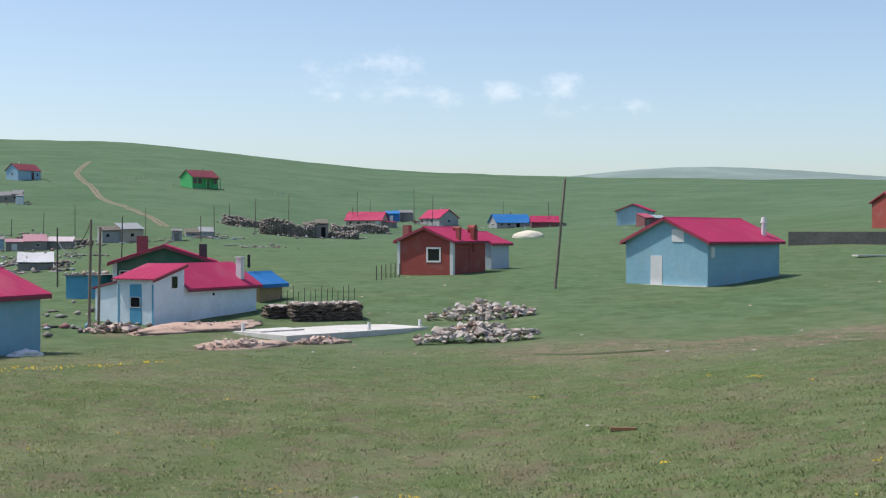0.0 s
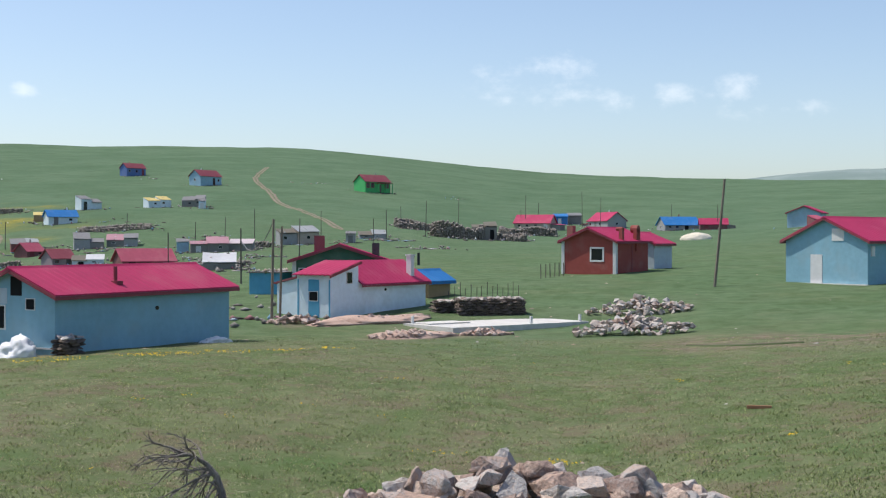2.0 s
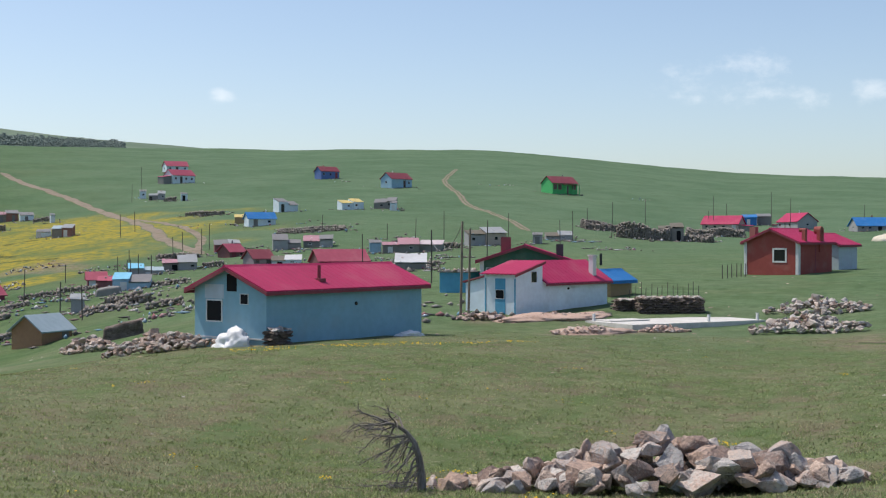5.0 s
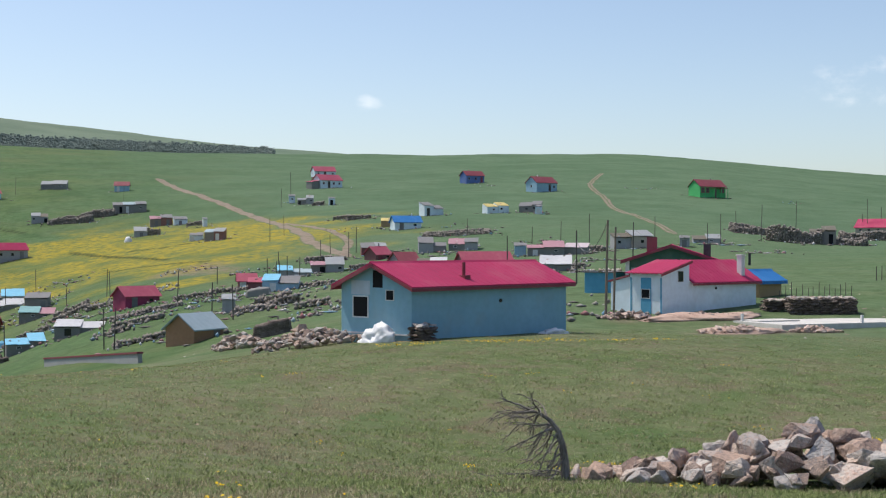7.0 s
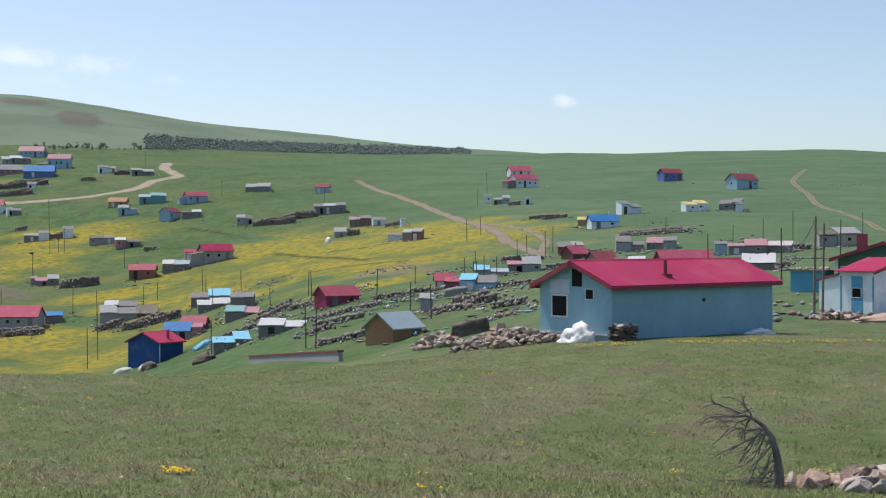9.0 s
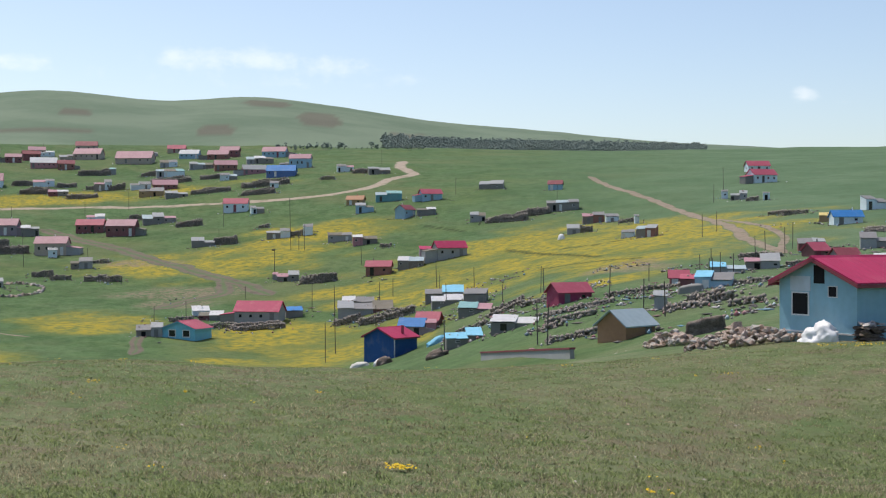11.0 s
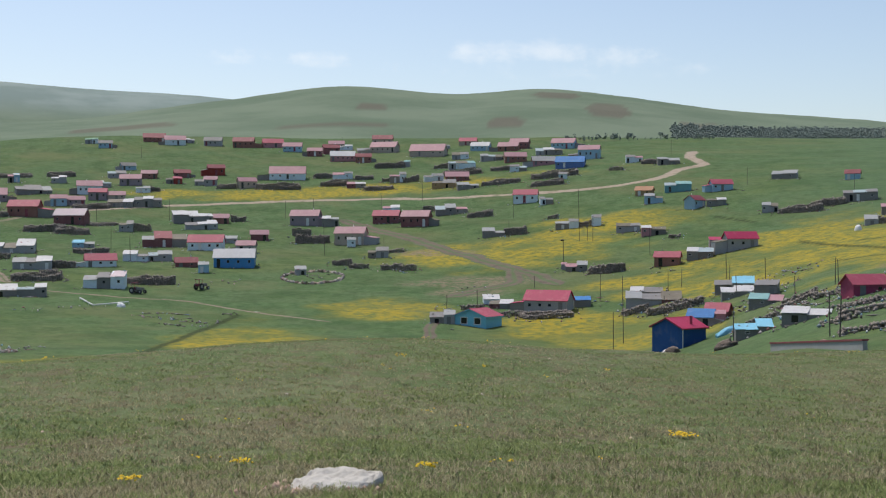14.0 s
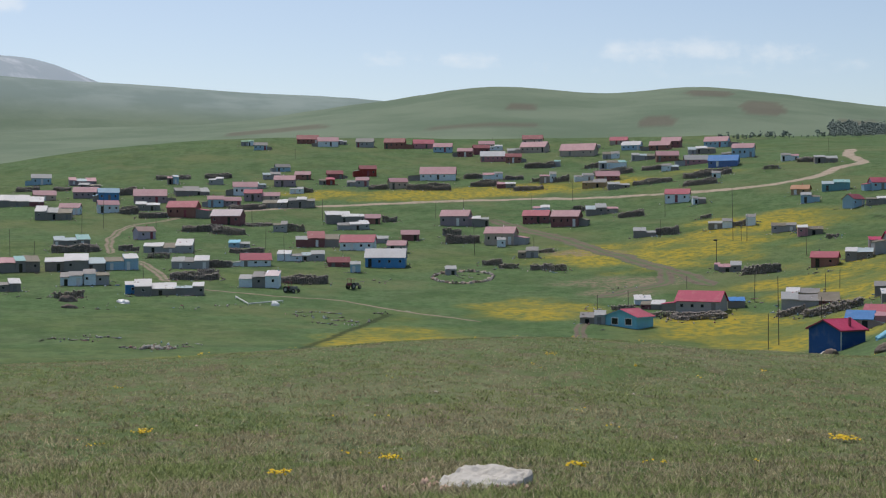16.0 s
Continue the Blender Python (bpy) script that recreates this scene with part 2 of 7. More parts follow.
def block(bm, x0, x1, y0, y1, z0, z1, mat=0):
    v = [bm.verts.new(p) for p in ((x0, y0, z0), (x1, y0, z0), (x1, y1, z0), (x0, y1, z0), (x0, y0, z1), (x1, y0, z1), (x1, y1, z1), (x0, y1, z1))]
    for f in ((3, 2, 1, 0), (4, 5, 6, 7), (0, 1, 5, 4), (1, 2, 6, 5), (2, 3, 7, 6), (3, 0, 4, 7)):
        bm.faces.new([v[i] for i in f]).material_index = mat
    return v


def solid(bm, pts, faces, mat=0):
    v = [bm.verts.new(p) for p in pts]
    for f in faces:
        bm.faces.new([v[i] for i in f]).material_index = mat
    return v


def tube(bm, p, q, r0, r1, n=8, mat=0):
    p, q = Vector(p), Vector(q)
    d = (q - p).normalized()
    a = d.orthogonal().normalized()
    b = d.cross(a)
    rings = []
    for c, r in ((p, r0), (q, r1)):
        rings.append([bm.verts.new(c + (a * math.cos(2 * math.pi * i / n) + b * math.sin(2 * math.pi * i / n)) * r) for i in range(n)])
    for i in range(n):
        bm.faces.new((rings[0][i], rings[0][(i + 1) % n], rings[1][(i + 1) % n], rings[1][i])).material_index = mat
    bm.faces.new(rings[0][::-1]).material_index = mat
    bm.faces.new(rings[1]).material_index = mat


def gable_body(bm, L, W, H, rise, base=0.8):
    """Walls of a house on 0..L by 0..W, ridge along x, sunk into the slope."""
    z = -base
    solid(bm, ((0, 0, z), (L, 0, z), (L, W, z), (0, W, z), (0, 0, H), (L, 0, H), (L, W, H), (0, W, H), (0, W / 2, H + rise), (L, W / 2, H + rise)),
          ((3, 2, 1, 0), (0, 1, 5, 4), (2, 3, 7, 6), (1, 2, 6, 9, 5), (3, 0, 4, 8, 7), (4, 5, 9, 8), (6, 7, 8, 9)))


def gable_roof(bm, L, W, H, rise, over=0.3, thick=0.09):
    """A folded roof of even thickness, as one solid."""
    k = rise / (W / 2)
    ze, zr = H - over * k + 0.004, H + rise + 0.004
    prof = ((-over, ze), (W / 2, zr), (W + over, ze), (W + over, ze + thick), (W / 2, zr + thick), (-over, ze + thick))
    pts = [(x, y, z) for x in (-over, L + over) for y, z in prof]
    solid(bm, pts, ((0, 1, 4, 5), (1, 2, 3, 4), (11, 10, 7, 6), (10, 9, 8, 7), (0, 6, 7, 1), (1, 7, 8, 2), (2, 8, 9, 3), (3, 9, 10, 4), (4, 10, 11, 5), (5, 11, 6, 0)))


def strip(bm, xs, prof):
    """A bar with the cross-section prof(i) = ((y, z), ...) at each place xs[i], closed at its ends."""
    rings = [[bm.verts.new((x, y, z)) for y, z in prof(i)] for i, x in enumerate(xs)]
    n = len(rings[0])
    for p, q in zip(rings[:-1], rings[1:]):
        for j in range(n):
            bm.faces.new((p[j], p[(j + 1) % n], q[(j + 1) % n], q[j]))
    bm.faces.new(rings[0][::-1])
    bm.faces.new(rings[-1])


def root(name, x, y, turn, label, category, group="", z=None):
    ob = new(name)
    ob.empty_display_size = 0.5
    ob.matrix_world = pose(x, y, ground(x, y) if z is None else z, 0, 0, turn)
    return tagged(ob, label, category, group)


def window(parent, x, z, w, h, side="front", W=0.0, frame=0.06, pane="pane", trim="trim", label="", L=0.0):
    """A window in the wall y=0 (front), y=W (back), x=0 (left) or x=L (right); x runs along that wall."""
    bm = bmesh.new()
    if side == "front":
        block(bm, x - w / 2, x + w / 2, -0.012, 0.05, z, z + h)
    elif side == "left":
        block(bm, -0.012, 0.05, x - w / 2, x + w / 2, z, z + h)
    else:
        block(bm, L - 0.05, L + 0.012, x - w / 2, x + w / 2, z, z + h)
    win = part("window", bm, pane, parent, label)
    if frame:
        bm = bmesh.new()
        for u0, u1, v0, v1 in ((x - w / 2 - frame, x + w / 2 + frame, z + h, z + h + frame), (x - w / 2 - frame, x + w / 2 + frame, z - frame, z), (x - w / 2 - frame, x - w / 2, z, z + h), (x + w / 2, x + w / 2 + frame, z, z + h)):
            if side == "front":
                block(bm, u0, u1, -0.035, 0.05, v0, v1)
            elif side == "left":
                block(bm, -0.035, 0.05, u0, u1, v0, v1)
            else:
                block(bm, L - 0.05, L + 0.035, u0, u1, v0, v1)
        part("frame", bm, trim, win)
    return win


def door(parent, x, w, h, mat, side="front", z=0.0):
    bm = bmesh.new()
    if side == "front":
        block(bm, x - w / 2, x + w / 2, -0.03, 0.05, z - 0.3, z + h)
    else:
        block(bm, -0.03, 0.05, x - w / 2, x + w / 2, z - 0.3, z + h)
    return part("door", bm, mat, parent)


def quick_mesh(name, verts, faces, mat, label, category):
    """A mesh from arrays, all faces with the same number of corners."""
    me = bpy.data.meshes.new(name)
    n, k = faces.shape
    me.vertices.add(len(verts))
    me.vertices.foreach_set("co", verts.astype(np.float32).ravel())
    me.loops.add(n * k)
    me.loops.foreach_set("vertex_index", faces.astype(np.int32).ravel())
    me.polygons.add(n)
    me.polygons.foreach_set("loop_start", np.arange(0, n * k, k, dtype=np.int32))
    me.update(calc_edges=True)
    me.materials.append(MATS[mat])
    return tagged(new(name, me), label, category, kind="stuff")


WORDS = dict(rosewall="rose red", white="white", skyblue="pale blue", brightblue="bright blue", mixblue="blue and white", darkblue="dark blue", cyanwall="light blue", greenwall="bright green", tealwall="teal", grey="grey", darkgrey="dark stone", stone="stone", beige="beige", tan="tan",
             orange="orange", pinkwall="pink", mauve="dull mauve", lilac="pale lilac", maroon="maroon", brownred="brick red", redwall="red", crimson="crimson", redroof="red", maroonroof="maroon", pinkroof="faded pink", whitepink="pinkish white", whiteroof="white", lightroof="light grey",
             turfroof="brown turf-covered", greyroof="grey", greyblue="grey-blue", blueroof="blue", cyanroof="sky-blue tarpaulin", tealroof="teal", greenroof="green", lilacroof="lilac", terracotta="terracotta", yellowroof="yellowish", darkgreen="dark green")
far_rng = random.Random(11)
LITTER = []  # places where loose stones and scrap lie


def gable_house(x, y, turn, L, W, H, wall, roof, rise=0.0, openings=True, bare=False):
    """A small village house, ridge along its front; its middle stands at (x, y)."""
    r = far_rng
    e = root("village_house", x, y, turn, f"{WORDS[wall]} village house under a {WORDS[roof]} gable roof", "house", "village houses")
    off = Matrix.Translation((-L / 2, -W / 2, 0))
    LITTER.append((x, y, L, W, turn, 0.6))
    H, rise = H * 0.88, rise or W * 0.37
    bm = bmesh.new()
    gable_body(bm, L, W, H, rise, 1.5)
    bm.transform(off)
    part("wall", bm, wall, e)
    bm = bmesh.new()
    gable_roof(bm, L, W, H, rise, 0.28, 0.11)
    bm.transform(off)
    part("roof", bm, roof, e, f"{WORDS[roof]} sheet metal roof")
    if openings:
        n = max(2, min(5, round(L / 2.2)))
        at = r.randrange(n)
        for i in range(n):
            u = L * (i + 0.5) / n + r.uniform(-0.2, 0.2)
            if i == at:
                d = door(e, u, 0.85, min(1.95, H * 0.82), r.choice(("pane", "greyroof", "maroonroof", "trim")))
            elif r.random() < 0.75:
                d = window(e, u, H * 0.4, 0.55, H * 0.27, frame=0.035, trim="grey" if r.random() < 0.6 else roof)
            else:
                continue
            d.location = (-L / 2, -W / 2, 0)
        if W > 3.2 and r.random() < 0.7:
            w = window(e, W * 0.5, H * 0.42, 0.55, H * 0.27, "right", L=L, frame=0.035)
            w.location = (-L / 2, -W / 2, 0)
            w = window(e, W * 0.5, H * 0.42, 0.55, H * 0.27, "left", frame=0.035)
            w.location = (-L / 2, -W / 2, 0)
    if not bare and r.random() < 0.55:
        # a lean-to against one end or along the back
        a, b, h = r.uniform(0.25, 0.45) * L, r.uniform(0.55, 0.9) * W, H * r.uniform(0.55, 0.8)
        s = r.choice((-1, 1))
        u0, u1 = sorted((s * (L / 2 + 0.004), s * (L / 2 + a)))
        hi, lo = (h * 1.12, h * 0.85) if s < 0 else (h * 0.85, h * 1.12)
        v0 = -W / 2 + r.uniform(0, W - b)
        bm = bmesh.new()
        strip(bm, (u0, u1), lambda i: ((v0, -1.5), (v0, (lo, hi)[i]), (v0 + b, (lo, hi)[i] * 1.1), (v0 + b, -1.5)))
        ext = part("lean_to", bm, r.choice((wall, "stone", "darkgrey", "grey")), e)
        bm = bmesh.new()
        strip(bm, (u0 - (0.15 if s < 0 else 0), u1 + (0.15 if s > 0 else 0)), lambda i: ((v0 - 0.2, (lo, hi)[i]), (v0 - 0.2, (lo, hi)[i] + 0.07), (v0 + b + 0.1, (lo, hi)[i] * 1.1 + 0.08), (v0 + b + 0.1, (lo, hi)[i] * 1.1 + 0.01)))
        part("lean_to_roof", bm, r.choice((roof, "greyroof", "lightroof", "turfroof")), ext)
    if r.random() < 0.45:
        bm = bmesh.new()
        u = L * r.uniform(0.2, 0.8) - L / 2
        tube(bm, (u, 0.3, H + rise * 0.4), (u, 0.3, H + rise + 0.6), 0.11, 0.11, 8)
        part("chimney", bm, r.choice(("greyroof", "maroonroof", "trim")), e)
    return e


def flat_house(x, y, turn, L, W, H, wall, roof):
    """A low shed grown together from one to three pieces, each under loose roof sheets that fall to the front."""
    r = far_rng
    what = r.choice(("low", "small", "low-walled", "plain"))
    e = root("shed", x, y, turn, f"{what} {WORDS.get(wall, 'blue')} shed under shallow {WORDS[roof]} roof sheets", "shed", "village sheds")
    LITTER.append((x, y, L, W, turn, 0.9))
    k = 1 if L < 4 else 2 if L < 8.5 else 3
    cuts = [-L / 2 + L * (i + (r.uniform(-0.22, 0.22) if 0 < i < k else 0)) / k for i in range(k + 1)]
    main = r.randrange(k)
    for q in range(k):
        x0, x1 = cuts[q] + (0.004 if q else 0), cuts[q + 1]
        own = q == main
        wm = wall if own or r.random() < 0.45 else r.choice(("stone", "darkgrey", "dark_stone", "maroon", "grey"))
        rm = roof if own or r.random() < 0.3 else r.choice(("greyroof", "turfroof", "turfroof", "lightroof", "pinkroof", "greyblue"))
        hh, ww = H * (0.9 if own else r.uniform(0.58, 0.85)), W * (1.0 if own else r.uniform(0.6, 1.05))
        v0 = -W / 2 + (0 if own else r.uniform(0.0, 0.5))
        n = max(2, round((x1 - x0) / 1.1))
        xs = [x0 + (x1 - x0) * i / n for i in range(n + 1)]
        j = [r.uniform(-0.06, 0.06) * hh for _ in xs]
        fall = ww * r.uniform(0.2, 0.34)
        bm = bmesh.new()
        strip(bm, xs, lambda i: ((v0, -1.5), (v0, hh + j[i]), (v0 + ww, hh + fall + j[i]), (v0 + ww, -1.5)))
        body = part("wall", bm, wm, e)
        # sheets laid side by side, each a little askew
        m = max(1, round((x1 - x0) / 1.7))
        bm = bmesh.new()
        for i in range(m):
            a, b = x0 + (x1 - x0) * i / m - 0.1, x0 + (x1 - x0) * (i + 1) / m + 0.1
            o, t0, t1, up = r.uniform(0.05, 0.35), r.uniform(-0.05, 0.06), r.uniform(-0.05, 0.06), 0.07 + 0.02 * (i % 2)
            f0, f1 = hh + up + t0, hh + up + t1
            b0, b1 = hh + fall + up + r.uniform(-0.04, 0.1), hh + fall + up + r.uniform(-0.04, 0.1)
            vf, vb = v0 - o, v0 + ww * r.uniform(0.9, 1.08)
            strip(bm, (a, b), lambda i: ((vf, (f0, f1)[i]), (vf, (f0, f1)[i] + 0.05), (vb, (b0, b1)[i] + 0.05), (vb, (b0, b1)[i])))
        part("roof", bm, rm, e, f"{WORDS[rm]} roof sheets")
        if r.random() < 0.7:
            bm = bmesh.new()
            for i in range(max(2, round((x1 - x0) * 1.1))):
                u, v, z = r.uniform(x0, x1), r.choice((0.03, 0.5, 0.95)) + r.uniform(-0.06, 0.06), r.uniform(0.1, 0.26)
                w = hh + fall * v + 0.14
                pts = [bm.verts.new((u + dx * z * r.uniform(0.7, 1.4), v0 + v * ww + dy * z * r.uniform(0.7, 1.4), w + dz * z * 0.7)) for dx, dy, dz in ((1, 0, 0), (0, 1, 0), (-1, 0, 0), (0, -1, 0), (0, 0, 1), (0, 0, -1))]
                for c in range(4):
                    bm.faces.new((pts[c], pts[(c + 1) % 4], pts[4]))
                    bm.faces.new((pts[(c + 1) % 4], pts[c], pts[5]))
            tagged(part("roof_ballast", bm, "scrap", e), "stones weighing down the roof", kind="stuff")
        if r.random() < 0.8:
            u = r.uniform(x0 + 0.5, max(x0 + 0.51, x1 - 0.5))
            if r.random() < 0.5:
                d = door(body, u, 0.75, min(1.7, hh * 0.8), r.choice(("pane", "greyroof", "hole", "trim")))
            else:
                d = window(body, u, hh * 0.45, 0.5, hh * 0.26, frame=0.05 if r.random() < 0.5 else 0.0)
            d.location = (0, v0, 0)
    return e


OCTA = np.array(((1, 0, 0), (-1, 0, 0), (0, 1, 0), (0, -1, 0), (0, 0, 1), (0, 0, -1.0)))
OCTA_FACES = np.array(((0, 2, 4), (2, 1, 4), (1, 3, 4), (3, 0, 4), (2, 0, 5), (1, 2, 5), (3, 1, 5), (0, 3, 5)))


def pebbles(g, at, size):
    """Rough stones at the places given, as arrays of corners and triangles."""
    n = len(at)
    p = OCTA[None] * (size * g.uniform(0.75, 1.35, n))[:, None, None] * g.uniform(0.7, 1.25, (n, 6, 1)) + g.normal(0, 0.12, (n, 6, 3)) * size.reshape(-1, 1, 1)
    w = g.uniform(0, 6.3, n)
    c, s = np.cos(w)[:, None], np.sin(w)[:, None]
    q = np.stack([p[..., 0] * c - p[..., 1] * s, p[..., 0] * s + p[..., 1] * c, p[..., 2]], -1) + at[:, None]
    f = OCTA_FACES[None] + (np.arange(n) * 6)[:, None, None]
    return q.reshape(-1, 3), f.reshape(-1, 3)


def stone_wall(x, y, turn, L, W, H, mat="dark_stone"):
    """A pen or bank of dry stone: a wall built of single stones, with a broken crest and slumped stretches."""
    r = far_rng
    g = np.random.RandomState(r.randrange(1 << 30))
    LITTER.append((x, y, L, max(W, 2.0), turn, 1.0))
    if W > 1.6:
        k = 12
        a = np.arange(k) * 2 * np.pi / k + 0.2
        px = L / 2 * np.sign(np.cos(a)) * np.abs(np.cos(a)) ** 0.55 * g.uniform(0.86, 1.05, k)
        py = W / 2 * np.sign(np.sin(a)) * np.abs(np.sin(a)) ** 0.55 * g.uniform(0.8, 1.15, k)
        px, py = np.append(px, px[0]), np.append(py, py[0])
    else:
        px, py = np.linspace(-L / 2, L / 2, 6), g.normal(0, 0.25, 6)
    seg = np.hypot(np.diff(px), np.diff(py))
    run = np.concatenate([[0], np.cumsum(seg)])
    n = max(4, int(run[-1] / 0.4))
    s = np.linspace(0, run[-1], n)
    ux, uy = np.interp(s, run, px), np.interp(s, run, py)
    top = H * np.clip(0.86 + 0.28 * np.sin(s * 0.55 + g.uniform(0, 6)) * np.sin(s * 0.21 + g.uniform(0, 6)) + g.normal(0, 0.07, n), 0.35, 1.12)
    tx, ty = np.gradient(ux), np.gradient(uy)
    tl = np.hypot(tx, ty) + 1e-6
    nx, ny = -ty / tl, tx / tl
    ca, sa = math.cos(radians(turn)), math.sin(radians(turn))
    lie = heights(x + ca * ux - sa * uy, y + sa * ux + ca * uy) - ground(x, y)
    places, sizes = [], []
    courses = max(2, int(H / 0.25))
    for c in range(courses):
        z = (c + 0.5) / courses
        for side in (-1, 0, 1) if c == courses - 1 else (-1, 1):
            o = side * (0.34 - 0.14 * z) + g.normal(0, 0.05, n)
            places.append(np.column_stack([ux + nx * o + g.normal(0, 0.06, n), uy + ny * o + g.normal(0, 0.06, n), lie + top * z * g.uniform(0.92, 1.08, n)]))
            sizes.append(g.uniform(0.18, 0.31, n))
    m = int(n * 0.5)
    i = g.randint(0, n, m)
    o = g.choice((-1, 1), m) * (0.5 + g.exponential(0.45, m))
    places.append(np.column_stack([ux[i] + nx[i] * o, uy[i] + ny[i] * o, lie[i] + 0.06]))
    sizes.append(g.uniform(0.12, 0.3, m))
    v, f = pebbles(g, np.concatenate(places), np.concatenate(sizes))
    ob = quick_mesh("stone_wall", v, f, mat, "ragged low pen wall of dry field stones on the grass", "stone wall")
    del ob["kind"]
    ob.matrix_world = pose(x, y, ground(x, y), 0, 0, turn)
    return tagged(ob, group="pen walls")


def litter():
    """Loose stones, boards and scrap round the village houses, as one mesh."""
    g = np.random.RandomState(77)
    base = np.array(((1, 0, 0), (-1, 0, 0), (0, 1, 0), (0, -1, 0), (0, 0, 1), (0, 0, -1.0)))
    tri = np.array(((0, 2, 4), (2, 1, 4), (1, 3, 4), (3, 0, 4), (2, 0, 5), (1, 2, 5), (3, 1, 5), (0, 3, 5)))
    vs, fs, k = [], [], 0
    for x, y, L, W, turn, amount in LITTER:
        n = int((3 + 1.3 * (L + W)) * amount * 2.0)
        c, s = math.cos(radians(turn)), math.sin(radians(turn))
        u = g.uniform(-L / 2 - 1.8, L / 2 + 1.8, n)
        v = np.where(g.rand(n) < 0.6, -W / 2 - g.exponential(1.0, n), W / 2 + g.exponential(1.5, n))
        px, py = x + c * u - s * v, y + s * u + c * v
        pz = heights(px, py)
        for i in range(n):
            flat = g.rand() < 0.3
            size = np.array((g.uniform(0.2, 0.9), g.uniform(0.15, 0.6), g.uniform(0.06, 0.15))) if flat else g.uniform(0.08, 0.26) * g.uniform(0.7, 1.3, 3)
            w = g.uniform(0, 6.3)
            p = base * size * g.uniform(0.75, 1.25, (6, 1))
            q = np.column_stack([p[:, 0] * math.cos(w) - p[:, 1] * math.sin(w), p[:, 0] * math.sin(w) + p[:, 1] * math.cos(w), p[:, 2]])
            vs.append(q + (px[i], py[i], pz[i] + size[2] * 0.5))
            fs.append(tri + k)
            k += 6
    return quick_mesh("scattered_scrap", np.concatenate(vs), np.concatenate(fs), "scrap", "loose stones, boards and scrap strewn around the village houses", "rubble")

# ---- ground ----
def lay_ground():
    turns = np.radians(np.concatenate([np.arange(-27, 79, 0.16), np.arange(80, 332, 4.0)]))
    rings = np.concatenate([[0.02, 0.5, 1.2], 2.0 * 1.0165 ** np.arange(0, 264), 150 * 1.0065 ** np.arange(0, 243), 725 * 1.02 ** np.arange(0, 94)])
    A, D = np.meshgrid(turns, rings, indexing="ij")
    x, y = -np.sin(A) * D, np.cos(A) * D
    z = heights(x.ravel(), y.ravel())
    na, nd = A.shape
    verts = np.column_stack([x.ravel(), y.ravel(), z])
    idx = np.arange(na * nd).reshape(na, nd)
    a, b = idx, np.roll(idx, -1, axis=0)
    faces = np.column_stack([a[:, :-1].ravel(), a[:, 1:].ravel(), b[:, 1:].ravel(), b[:, :-1].ravel()])[:, ::-1]
    me = bpy.data.meshes.new("ground")
    me.from_pydata(verts.tolist(), [], faces.tolist())
    me.polygons.foreach_set("use_smooth", np.ones(len(faces), bool))
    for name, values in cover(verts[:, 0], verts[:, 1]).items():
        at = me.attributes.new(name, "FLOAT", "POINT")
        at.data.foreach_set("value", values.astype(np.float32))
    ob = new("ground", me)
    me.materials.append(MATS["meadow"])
    return tagged(ob, "rolling green meadow with dry patches, yellow flower fields and dirt tracks", "ground", kind="structure")


def off_line(x, y, pts):
    """Distance to a line through the points."""
    best = np.full(x.shape, 1e9)
    for (ax, ay), (bx, by) in zip(pts[:-1], pts[1:]):
        dx, dy = bx - ax, by - ay
        s = np.clip(((x - ax) * dx + (y - ay) * dy) / (dx * dx + dy * dy), 0, 1)
        best = np.minimum(best, np.hypot(x - ax - s * dx, y - ay - s * dy))
    return best


ROADS = (
    (1.45, ((-87, 212), (-98, 227), (-127, 275), (-171, 334), (-212, 378), (-235, 405))),
    (0.9, ((-134, 288), (-114, 264), (-99, 240), (-93, 226), (-89, 213))),
    (2.5, ((-405, 238), (-392, 271), (-368, 301), (-340, 315), (-322, 324), (-297, 339), (-292, 358), (-300, 383), (-300, 393), (-316, 407), (-340, 439))),
    (1.6, ((-411, 193), (-409, 213), (-404, 238))),
    (0.6, ((-268, 130), (-253, 138), (-236, 147), (-216, 149), (-199, 152))),
)
PATHS = (
    (2.8, ((-343, 266), (-296, 253), (-257, 239), (-229, 228), (-215, 223), (-203, 216))),
    (2.2, ((-229, 228), (-214, 212), (-214, 204), (-211, 191))),
    (0.3, ((5, 67), (7, 66), (10, 66))),
    (1.2, ((-168, 148), (-187, 166))),
    (0.9, ((-100, 475), (-91, 415), (-75, 360), (-63, 316), (-49, 280), (-39, 250))),
    (1.3, ((-282, 129), (-307, 135), (-321, 138))),
    (1.3, ((-335, 137), (-360, 147), (-380, 158), (-394, 169), (-398, 180), (-408, 192))),
)
RILLS = (
    (0.7, ((-217, 144), (-208, 134), (-193, 118), (-178, 104), (-158, 86), (-141, 71))),
    (0.8, ((-173, 261), (-151, 244), (-131, 229))),
    (0.7, ((-152, 252), (-145, 252), (-141, 256))),
    (0.7, ((-227, 302), (-218, 299), (-209, 295))),
    (0.7, ((-115, 216), (-125, 219), (-132, 219), (-137, 219))),
)
